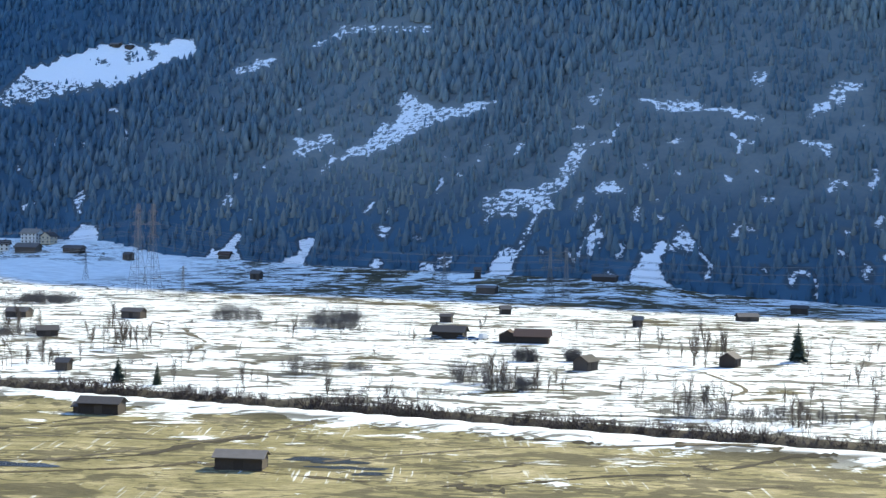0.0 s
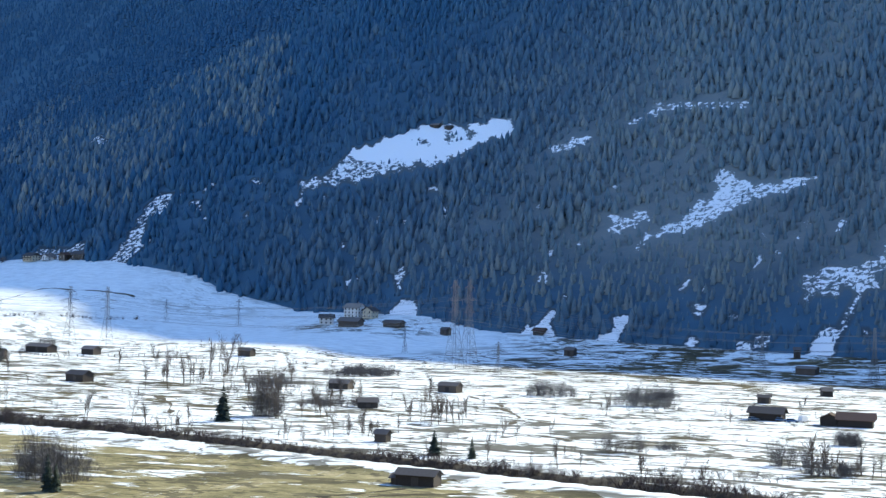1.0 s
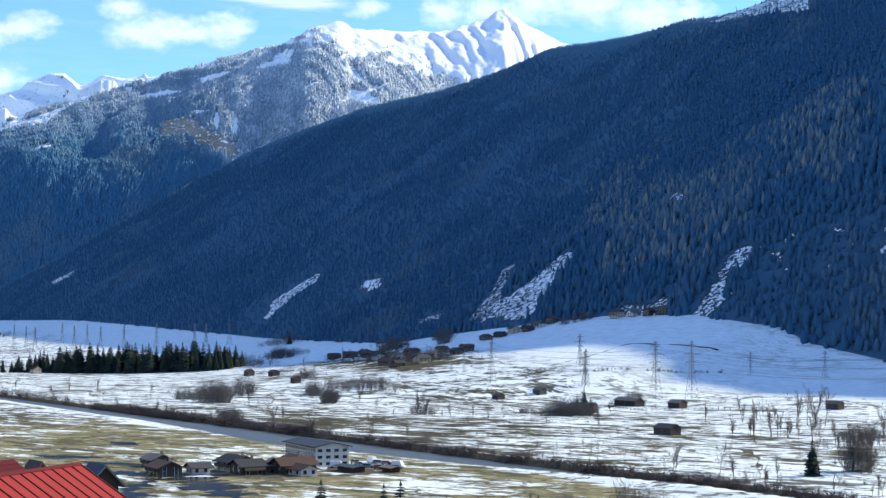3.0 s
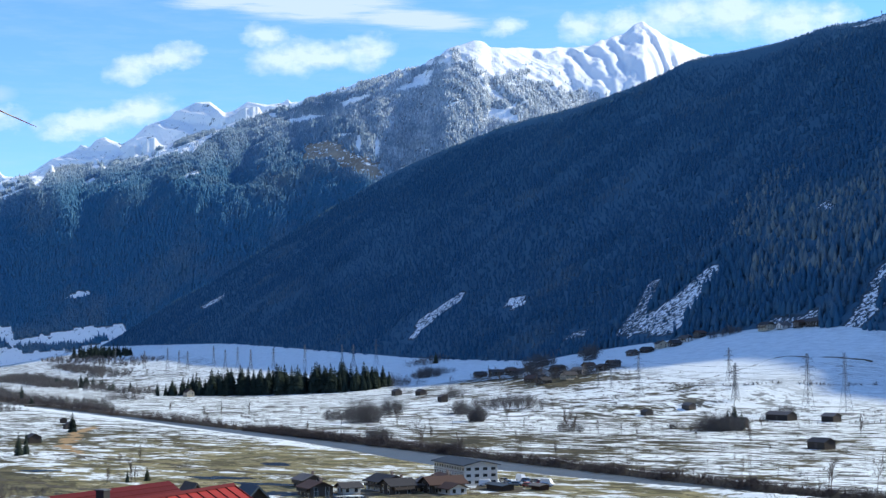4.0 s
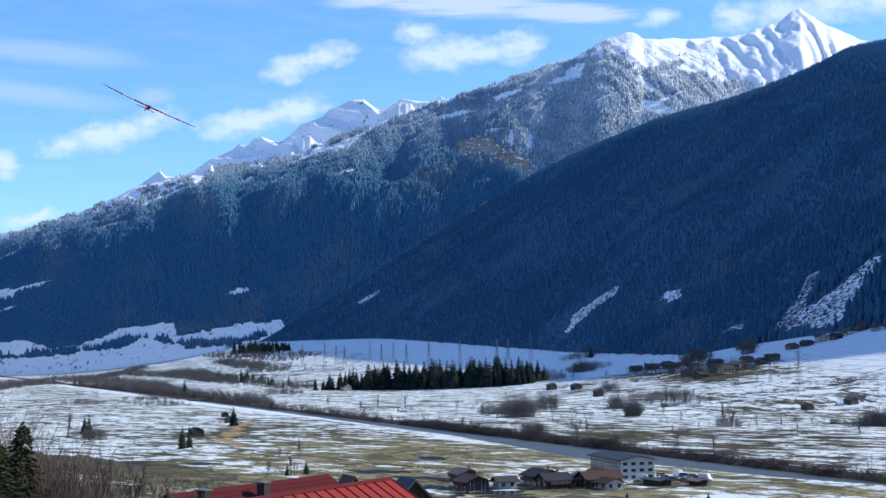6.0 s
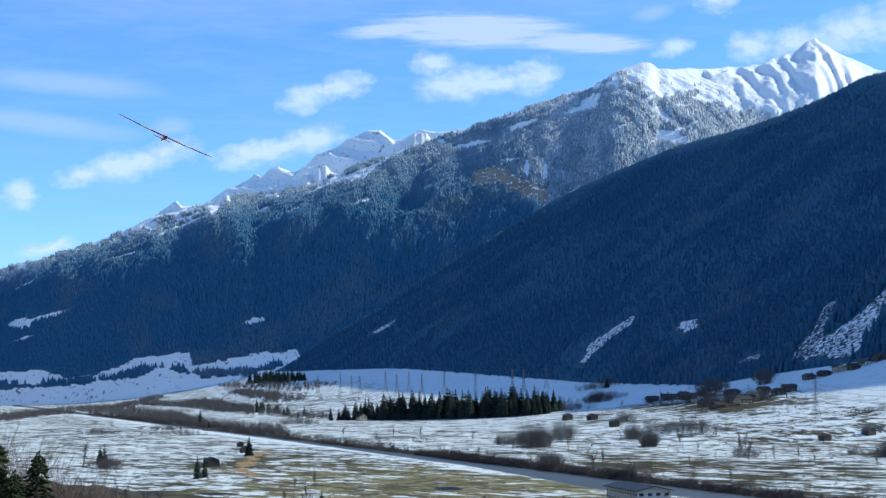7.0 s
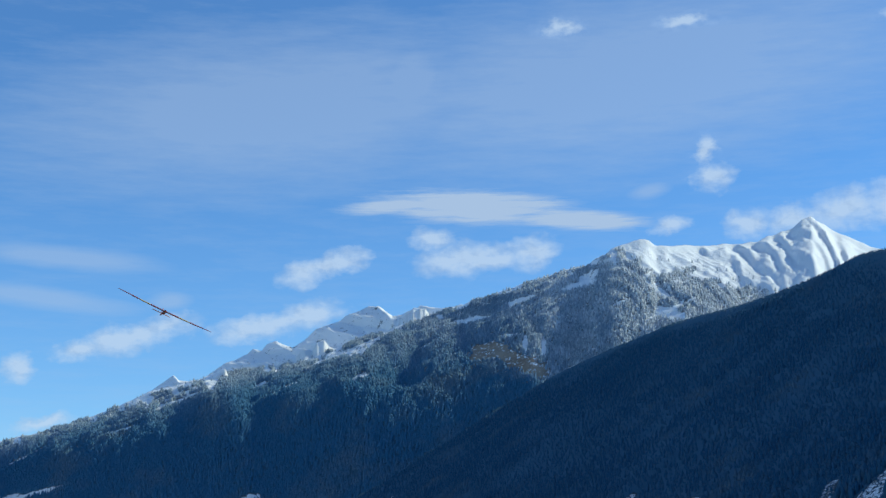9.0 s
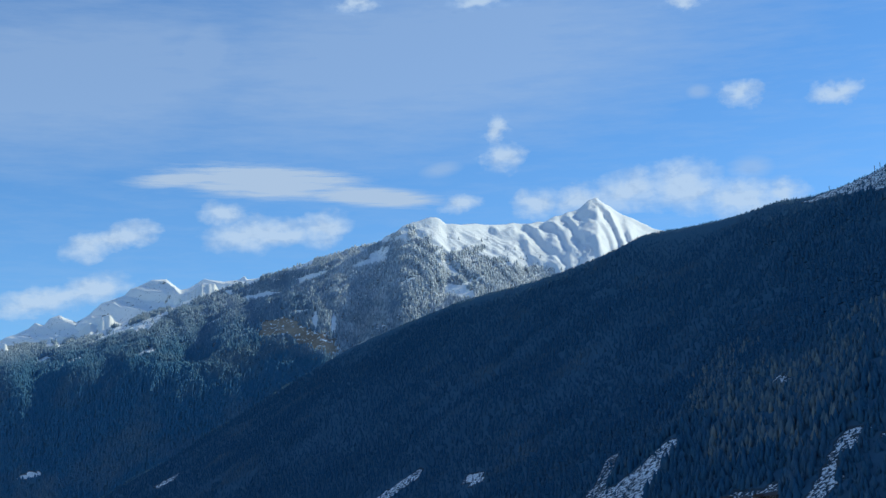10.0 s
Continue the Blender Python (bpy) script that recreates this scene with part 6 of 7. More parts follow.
# the village at the foot of the fan, and the hamlet above it
VILLAGE = ((-1009, 1295), (-971, 1274), (-967, 1294), (-872, 1189), (-806, 1112), (-765, 1072), (-846, 1209), (-753, 1092), (-771, 1136), (-791, 1180), (-745, 1134), (-745, 1152), (-900, 1230), (-820, 1150), (-930, 1250), (-785, 1095),
           (-773, 1255), (-767, 1271), (-748, 1286), (-740, 1299), (-748, 1265), (-785, 1248), (-649, 1262), (-630, 1258), (-610, 1252), (-595, 1250))
VILLAGE_R = random.Random(12)
for i, (x, y) in enumerate(VILLAGE):
    wall = (M_OLDWOOD, M_OLDWOOD, M_CREAM, M_PLASTER, M_OLDWOOD)[i % 5]
    roof = (M_DARKROOF, M_DARKROOF, M_BROWNROOF, M_DARKROOF, M_SHINGLE)[(i * 3) % 5]
    lab = {M_PLASTER: "white", M_OLDWOOD: "dark wooden", M_CREAM: "cream"}[wall] + " village house with a " + {M_DARKROOF: "dark", M_BROWNROOF: "brown", M_SHINGLE: "grey"}[roof] + " roof"
    make_house(x, y, VILLAGE_R.choice((-25, 65)) + VILLAGE_R.uniform(-12, 12), VILLAGE_R.uniform(9, 15), VILLAGE_R.uniform(7, 10), VILLAGE_R.uniform(3.0, 5.2), VILLAGE_R.uniform(1.8, 2.8), wall, roof, 2, lab, i % 2 == 0, True, i % 3 != 1)
make_house(-1347, 1176, -20, 12, 9, 5.5, 3, M_CREAM, M_BROWNROOF, 2, "cream house with a reddish roof beside the spruces", False)


# the three-storey block by the river: long side with small windows, lit end with wide ones
def make_block():
    L, D, h = 30.0, 12.0, 6.9
    ob = thing("office_block", pose(-340.5, 428.5, 0, 0, 0, 0), "three-storey grey and white block with a flat-pitched blue-grey roof", "building")
    ax = math.degrees(math.atan2(429 - 409, -357 + 323))
    ob.matrix_world = pose(-329.5, 413.5, 0.0, 0, 0, ax + 180)
    for s in (-1, 1):
        bm = bmesh.new()
        box(bm, -L / 2, s * D / 2 - (0.4 if s > 0 else 0), -0.4, L / 2, s * D / 2 + (0 if s > 0 else 0.4), h)
        part("side_wall", bm, M_PLASTER, ob)
        bm = bmesh.new()
        gable_wall(bm, s * (L / 2 + 0.002), D - 0.004, h, 1.3, -s * 0.4)
        part("gable_wall", bm, M_PLASTER, ob)
        part("roof_slope", roof_panel(s, L, D, h + 0.03, 1.3, 1.0, 0.3), M_BLUEROOF, ob)
    for r in range(3):
        for k in range(12):
            for s in (-1, 1):
                bm = bmesh.new()
                cx, cz = -L / 2 + L * (k + 0.5) / 12, 1.25 + 2.2 * r
                lo, hi = sorted((s * (D / 2 + 0.004), s * (D / 2 + 0.07)))
                box(bm, cx - 0.6, lo, cz - 0.5, cx + 0.6, hi, cz + 0.5)
                part("window", bm, M_GLASS, ob)
        for k in range(4):
            for s in (-1, 1):
                bm = bmesh.new()
                cy, cz = -D / 2 + D * (k + 0.5) / 4, 1.25 + 2.2 * r
                lo, hi = sorted((s * (L / 2 + 0.006), s * (L / 2 + 0.08)))
                box(bm, lo, cy - 0.8, cz - 0.5, hi, cy + 0.8, cz + 0.5)
                part("window", bm, M_GLASS, ob)
    for k in range(2):
        bm = bmesh.new()
        box(bm, -L / 2 + 0.2, -D / 2 - 0.14, 2.2 + 2.2 * k, L / 2 - 0.2, -D / 2 - 0.004, 2.32 + 2.2 * k)
        part("sill_course", bm, M_PALEROOF, ob)
    return ob


make_block()
for row in ((-342, 352, -25, 12, 9, 3.5, 2.0, M_OLDWOOD, M_BROWNROOF, 2, "brown wooden house with a tiled roof by the stream"), (-335, 360, 65, 7, 6, 3.1, 1.4, M_PLASTER, M_DARKROOF, 1, "small white annexe with a dark roof"),
            (-333, 376, -20, 14, 10, 4.3, 2.2, M_PLASTER, M_DARKROOF, 2, "white house with a dark tiled roof by the river"), (-322, 369, 70, 10, 9, 3.9, 2.1, M_OLDWOOD, M_DARKROOF, 2, "dark wooden house with a dark roof"),
            (-319, 381, -20, 9, 8, 3.5, 2.0, M_CREAM, M_SHINGLE, 2, "cream house with a grey roof"), (-313, 381, 65, 14, 10, 3.9, 2.4, M_OLDWOOD, M_BROWNROOF, 2, "brown-roofed wooden house beside the office block"),
            (-306, 377, -22, 10, 7, 2.8, 1.5, M_PLASTER, M_BROWNROOF, 1, "low white house with a brown roof"), (-325, 396, -30, 10, 8, 3.9, 1.8, M_PLASTER, M_BROWNROOF, 2, "white house with a reddish roof behind the yard"),
            (-290, 403, -20, 6, 4, 2.0, 0.5, M_BROWNROOF, M_PALEROOF, 1, "small orange-red shed with a pale roof"), (-301, 396, -22, 12, 5, 2.2, 0.4, M_OLDWOOD, M_BLUEROOF, 1, "long low dark shed of the yard"),
            (-224, 293, -30, 10, 8, 3.0, 1.8, M_PLASTER, M_DARKROOF, 2, "white house with a dark roof below the hillside"), (-189, 322, -20, 10, 8, 2.8, 2.0, M_OLDWOOD, M_DARKROOF, 1, "dark wooden house with a snow-free roof in the meadow"),
            (-365, 372, -25, 11, 8, 3.6, 1.8, M_OLDWOOD, M_SHINGLE, 2, "grey-roofed wooden house by the meltwater")):
    row = row[:3] + (row[3] * 0.86, row[4] * 0.86, row[5] * 0.76, row[6] * 0.82) + row[7:]
    make_house(*row, wood=row[9] > 1, detail=row[9] > 1 or row[7] is M_PLASTER, chimney=row[9] > 1)


# ---- parked vehicles in the yard ----
def make_car(x, y, turn, paint, van=False, label="parked car in the yard by the river"):
    ob = thing("van" if van else "car", pose(x, y, float(ground_z(x, y)), 0, 0, turn), label, "van" if van else "car", "vehicles in the yard")
    L, W, H = (5.2, 2.0, 2.3) if van else (4.4, 1.8, 1.45)
    bm = bmesh.new()
    solid(bm, [(-L / 2, -W / 2, 0.35), (L / 2, -W / 2, 0.35), (L / 2, W / 2, 0.35), (-L / 2, W / 2, 0.35)], [(-L / 2 + 0.05, -W / 2 + 0.04, 0.9), (L / 2 - 0.1, -W / 2 + 0.04, 0.85), (L / 2 - 0.1, W / 2 - 0.04, 0.85), (-L / 2 + 0.05, W / 2 - 0.04, 0.9)])
    bmesh.ops.bevel(bm, geom=bm.edges[:], offset=0.07, segments=2, affect="EDGES")
    part("body", bm, paint, ob)
    bm = bmesh.new()
    f = 1.9 if van else 0.95
    solid(bm, [(-L / 2 + 0.1, -W / 2 + 0.06, 0.88), (f, -W / 2 + 0.06, 0.88), (f, W / 2 - 0.06, 0.88), (-L / 2 + 0.1, W / 2 - 0.06, 0.88)], [(-L / 2 + 0.35, -W / 2 + 0.2, H), (f - 0.75, -W / 2 + 0.2, H), (f - 0.75, W / 2 - 0.2, H), (-L / 2 + 0.35, W / 2 - 0.2, H)])
    bmesh.ops.bevel(bm, geom=bm.edges[:], offset=0.06, segments=2, affect="EDGES")
    part("cabin", bm, paint if van else M_GLASS, ob)
    if not van:
        bm = bmesh.new()
        box(bm, -L / 2 + 0.4, -W / 2 + 0.2, H - 0.02, f - 0.8, W / 2 - 0.2, H + 0.03)
        part("roof", bm, paint, ob)
    for sx in (-1, 1):
        for sy in (-1, 1):
            bm = bmesh.new()
            ring = [(sx * L * 0.31 + 0.32 * math.cos(a), sy * (W / 2 - 0.1) - 0.1, 0.32 + 0.32 * math.sin(a)) for a in np.linspace(0, 2 * math.pi, 12, endpoint=False)]
            solid(bm, ring, [(p, q + 0.2, r) for p, q, r in ring])
            part("wheel", bm, M_TYRE, ob)
    return ob


for i, (x, y) in enumerate(((-316, 428), (-311, 425), (-306, 423), (-301, 420), (-297, 417), (-311, 414), (-305, 411), (-299, 409), (-313, 404), (-294, 412), (-318, 421))):
    names = ("white", "blue", "grey", "red")
    make_car(x, y, -25 + (i * 37) % 60, CAR_PAINTS[i % 4], i % 4 == 0, names[i % 4] + (" van" if i % 4 == 0 else " car") + " parked in the yard by the river")
for i, (x, y) in enumerate(((8, 571), (12, 568), (-2, 571), (16, 572))):
    make_car(x, y, 20 * i, CAR_PAINTS[(1, 1, 2, 0)[i]], i == 3, ("blue", "blue", "grey", "white")[i] + " vehicle parked at the meadow farm")


# ---- pylons and cables ----
def make_pylon(height, label, top_mat=None, name="pylon", reach=1.0):
    ob = thing(name, Matrix(), label, "pylon", "pylons of the power lines")
    b0, b1 = height * 0.085, height * 0.016

    def half(z):
        t = z / height
        return b0 + (height * 0.026 - b0) * min(1, t / 0.55) if t < 0.55 else height * 0.026 + (b1 - height * 0.026) * (t - 0.55) / 0.45

    zs = [0]
    while zs[-1] < height * 0.96:
        zs.append(min(height, zs[-1] + max(1.8, half(zs[-1]) * 1.9)))
    lower, upper = [], []
    for z0, z1 in zip(zs, zs[1:]):
        a, b = half(z0), half(z1)
        out = lower if z0 < height * 0.55 else upper
        ca, cb = [(a, a), (-a, a), (-a, -a), (a, -a)], [(b, b), (-b, b), (-b, -b), (b, -b)]
        for i in range(4):
            p, q = (*ca[i], z0 - (0.3 if z0 == 0 else 0)), (*cb[i], z1)
            out.append((p, q, 0.13, 0.11))
            out.append(((*ca[i], z0), (*cb[(i + 1) % 4], z1), 0.055, 0.055))
            out.append(((*ca[(i + 1) % 4], z0), (*cb[i], z1), 0.055, 0.055))
            out.append(((*cb[i], z1), (*cb[(i + 1) % 4], z1), 0.055, 0.055))
    part("lower_tower", bars_mesh("lower_tower", lower, M_STEEL), None, ob)
    part("upper_tower", bars_mesh("upper_tower", upper, top_mat or M_STEEL), None, ob)
    for k, (f, w) in enumerate(((0.62, 0.17), (0.76, 0.22), (0.90, 0.14))):
        z, a, arm = height * f, half(height * f), height * w * reach
        bars = []
        for s in (-1, 1):
            tip = (s * arm, 0, z + 0.3)
            for e in (-a, a):
                bars.append(((s * a, e, z), tip, 0.11, 0.07))
                bars.append(((s * a, e, z + height * 0.035), tip, 0.09, 0.06))
            for q in (0.35, 0.65):
                bars.append(((s * (a + (arm - a) * q), 0, z - 0.1), (s * (a + (arm - a) * q), 0, z + height * 0.03 * (1 - q) + 0.2), 0.06, 0.06))
            bars.append((tip, (s * arm, 0, z - height * 0.045), 0.10, 0.10))
        part("crossarm", bars_mesh("crossarm", bars, top_mat or M_STEEL), None, ob)
    return ob


TALL = make_pylon(40.0, "tall grey lattice pylon of a power line")
REDTOP = make_pylon(52.0, "tall slender lattice pylon with a reddish painted top", M_RUST, "pylon", 0.45)
SLIM = make_pylon(26.0, "slim grey lattice pylon of a smaller line")
PYLONS = {"tall": [(-460, 952), (-437, 961), (-604, 968)], "red": [(-175, 864), (-168, 872)], "slim": [(1, 896), (59, 827), (68, 828), (-141, 819), (-226, 954), (-436, 1063), (-381, 1069), (-529, 977), (-567, 1039), (-668, 1010), (-654, 1007), (-532, 984)]}
FAR_PYLONS = ((-1821, 1642), (-1760, 1611), (-1877, 1636), (-1970, 1673), (-1675, 1585), (-1624, 1583), (-1531, 1555), (-1454, 1551), (-1425, 1543), (-1388, 1549), (-2065, 1702), (-2328, 1848), (-1720, 1600), (-1920, 1655))


def pylon_pose(x, y, k=1.0):
    return pose(x, y, float(ground_z(x, y)), 0, 0, -114 + 90) @ Matrix.Diagonal((k, k, k, 1))


for src, key in ((TALL, "tall"), (REDTOP, "red"), (SLIM, "slim")):
    for i, (x, y) in enumerate(PYLONS[key]):
        k = {(1, 896): 0.85, (59, 827): 1.15, (68, 828): 1.15, (-141, 819): 0.7, (-226, 954): 0.65, (-436, 1063): 0.7, (-381, 1069): 0.8, (-668, 1010): 0.6, (-654, 1007): 0.6, (-604, 968): 0.8}.get((x, y), 1.0)
        if i == 0:
            src.matrix_world = pylon_pose(x, y, k)
        else:
            clone(src, pylon_pose(x, y, k))
for i, (x, y) in enumerate(FAR_PYLONS):
    clone(SLIM if i % 3 else TALL, pylon_pose(x, y, 1.25 if i % 3 else 0.9))


def cables(spans, label):
    """Sagging cables between the arms of pylons: rows of two plan points and their heights."""
    for (x0, y0, h0), (x1, y1, h1) in spans:
        ob = thing("power_line", Matrix(), label, "power line", "cables of the power lines")
        g0, g1 = float(ground_z(x0, y0)), float(ground_z(x1, y1))
        for f, w in ((0.60, 0.17), (0.74, 0.22), (0.86, 0.14)):
            for s in (-1, 1):
                d = np.array((0.914, -0.407))
                a = np.array((x0 + s * d[0] * h0 * w, y0 + s * d[1] * h0 * w, g0 + h0 * f))
                b = np.array((x1 + s * d[0] * h1 * w, y1 + s * d[1] * h1 * w, g1 + h1 * f))
                L = np.linalg.norm(b - a)
                t = np.linspace(0, 1, 13)
                P = a + (b - a) * t[:, None]
                P[:, 2] -= 4 * t * (1 - t) * L * 0.028
                part("cable", tube_mesh("cable", P, 0.05, M_STEEL), None, ob)


cables((((-460, 952, 40), (-175, 864, 48)), ((-437, 961, 40), (-168, 872, 48)), ((-175, 864, 48), (59, 827, 30)), ((-168, 872, 48), (68, 828, 30)), ((59, 827, 30), (330, 800, 40)), ((68, 828, 30), (340, 810, 40)),
        ((-460, 952, 40), (-604, 968, 32)), ((-437, 961, 40), (-532, 984, 26))), "thin sagging power cables across the valley")
clone(TALL, pylon_pose(330, 800))
clone(TALL, pylon_pose(340, 810))


# ---- the masts on the ridge ----
def make_mast(az, height):
    """A slim lattice mast with short cross arms, standing on the skyline of the shaded mountain."""
    dx, dy = math.sin(radians(az)), math.cos(radians(az))
    rows = [(r, float(mountain_z(*[np.array(q) for q in uv_of(dx * r, dy * r)]))) for r in np.arange(1500.0, 3600.0, 10.0)]
    r, z = max(rows, key=lambda q: (q[1] - EYE[2]) / q[0])
    ob = thing("mast", pose(dx * r, dy * r, z - 0.3, 0, 0, az), "slim grey lattice mast on the bare mountain ridge", "mast", "masts on the ridge")
    legs = [((0.55 * math.cos(a), 0.55 * math.sin(a)), (0.22 * math.cos(a), 0.22 * math.sin(a))) for a in (0.3, 2.4, 4.5)]
    for p, q in legs:
        part("leg", bars_mesh("leg", [((*p, 0), (*q, height), 0.16, 0.12)], M_STEEL, 5), None, ob)
    braces = []
    for k in range(int(height / 2)):
        for i in range(3):
            t0, t1 = 2 * k / height, min(1.0, (2 * k + 2) / height)
            (a, b), (c, d) = legs[i], legs[(i + 1) % 3]
            braces.append(((a[0] + (b[0] - a[0]) * t0, a[1] + (b[1] - a[1]) * t0, height * t0), (c[0] + (d[0] - c[0]) * t1, c[1] + (d[1] - c[1]) * t1, height * t1), 0.05, 0.05))
    part("bracing", bars_mesh("bracing", braces, M_STEEL, 3), None, ob)
    for k, w in ((0.72, 2.0), (0.92, 1.5)):
        part("cross_arm", bars_mesh("cross_arm", [((-w, 0, height * k), (w, 0, height * k), 0.16, 0.16)], M_STEEL, 5), None, ob)


for _az, _hh in ((-22.74, 9.0), (-21.05, 11.0), (-20.85, 12.0)):
    make_mast(_az, _hh)

# ---- the field fence, the footbridge and the house beside the spruces ----
def make_fence(a, b, posts):
    ob = thing("field_fence", Matrix(), "weathered wooden field fence with slim posts in the snow", "fence")
    P = [(a[0] + (b[0] - a[0]) * i / (posts - 1), a[1] + (b[1] - a[1]) * i / (posts - 1)) for i in range(posts)]
    P = [(x, y, float(ground_z(x, y))) for x, y in P]
    for x, y, z in P:
        part("post", bars_mesh("post", [((x, y, z - 0.3), (x, y, z + 1.7), 0.16, 0.13)], M_OLDWOOD, 6), None, ob)
    for (x0, y0, z0), (x1, y1, z1) in zip(P, P[1:]):
        part("rail", bars_mesh("rail", [((x0, y0, z0 + 1.1), (x1, y1, z1 + 1.1), 0.05, 0.05)], M_OLDWOOD, 5), None, ob)


make_fence((-412, 839), (-373, 877), 15)
make_fence((-455, 862), (-414, 838), 12)


def make_footbridge():
    u, v0, v1 = 1492.0, 290.0, 316.0
    ob = thing("footbridge", Matrix(), "narrow pale bridge over the river", "bridge")
    for k, (du, z0, z1, w) in enumerate(((0, 1.0, 1.3, 1.6), (-1.5, 1.3, 2.3, 0.08), (1.5, 1.3, 2.3, 0.08))):
        bm = bmesh.new()
        ring = [(*xy_of(u + du - w, v0), z0), (*xy_of(u + du + w, v0), z0), (*xy_of(u + du + w, v1), z0), (*xy_of(u + du - w, v1), z0)]
        solid(bm, ring, [(x, y, z1) for x, y, _ in ring])
        part(("deck", "parapet", "parapet")[k], bm, M_PALEROOF, ob)
    for v in (v0 + 1.5, v1 - 1.5):
        bm = bmesh.new()
        x, y = xy_of(u, v)
        box(bm, x - 1.2, y - 1.2, -2.4, x + 1.2, y + 1.2, 1.0)
        part("abutment", bm, M_SHINGLE, ob)


make_footbridge()

# ---- the houses and trees just below the camera ----
def at(az, el, r):
    """A place by heading, height angle and distance from the eye."""
    return (r * math.sin(radians(az)), r * math.cos(radians(az)), EYE[2] + r * math.tan(radians(el)))


def make_red_house():
    """House with a standing-seam red metal roof."""
    a, b = Vector(at(-54.6, -5.45, 66.0)), Vector(at(-47.25, -4.72, 79.0))
    length = (b.xy - a.xy).length
    turn = math.degrees(math.atan2(b.y - a.y, b.x - a.x))
    ridge = (a.z + b.z) / 2
    depth, rise, over = 9.0, 2.7, 0.7
    mid = (a + b) / 2
    base = float(ground_z(mid.x, mid.y))
    h = ridge - 0.22 - rise - base
    ob = thing("house", pose(mid.x, mid.y, base, 0, 0, turn), "house with a bright red standing-seam metal roof on the hillside", "house", "houses on the hillside")
    L = length - 2 * over
    walls(ob, L, depth, h, rise, M_PLASTER, 0.35)
    k = rise / (depth / 2)
    for s in (-1, 1):
        sl = part("roof_slope", roof_panel(s, L, depth, h + 0.02, rise, over, 0.12), M_REDMETAL, ob, "red sheet-metal roof slope")
        n = int(length / 0.85)
        for i in range(n + 1):
            x = -L / 2 - over + 0.03 + (L + 2 * over - 0.06) * i / n
            y1 = s * (depth / 2 + over)
            bm = bmesh.new()
            p = [(x - 0.028, 0, h + rise + 0.145), (x + 0.028, 0, h + rise + 0.145), (x + 0.028, y1, h - over * k + 0.145), (x - 0.028, y1, h - over * k + 0.145)]
            solid(bm, p, [(q[0], q[1], q[2] + 0.05) for q in p])
            part("seam", bm, M_REDTILE, sl)
    bm = bmesh.new()
    solid(bm, [(-L / 2 - over, -0.16, h + rise + 0.10), (L / 2 + over, -0.16, h + rise + 0.10), (L / 2 + over, 0.16, h + rise + 0.10), (-L / 2 - over, 0.16, h + rise + 0.10)],
          [(-L / 2 - over, -0.03, h + rise + 0.24), (L / 2 + over, -0.03, h + rise + 0.24), (L / 2 + over, 0.03, h + rise + 0.24), (-L / 2 - over, 0.03, h + rise + 0.24)])
    part("ridge_cap", bm, M_REDTILE, ob)
    for s in (-1, 1):
        for e in (-1, 1):
            bm = bmesh.new()
            x0 = e * (L / 2 + over)
            p = [(x0 - 0.03, 0, h + rise - 0.12), (x0 + 0.03, 0, h + rise - 0.12), (x0 + 0.03, s * (depth / 2 + over), h - over * k - 0.12), (x0 - 0.03, s * (depth / 2 + over), h - over * k - 0.12)]
            solid(bm, p, [(q[0], q[1], q[2] + 0.32) for q in p])
            part("verge_board", bm, M_REDTILE, ob, "dark red verge board")
    return ob


make_red_house()


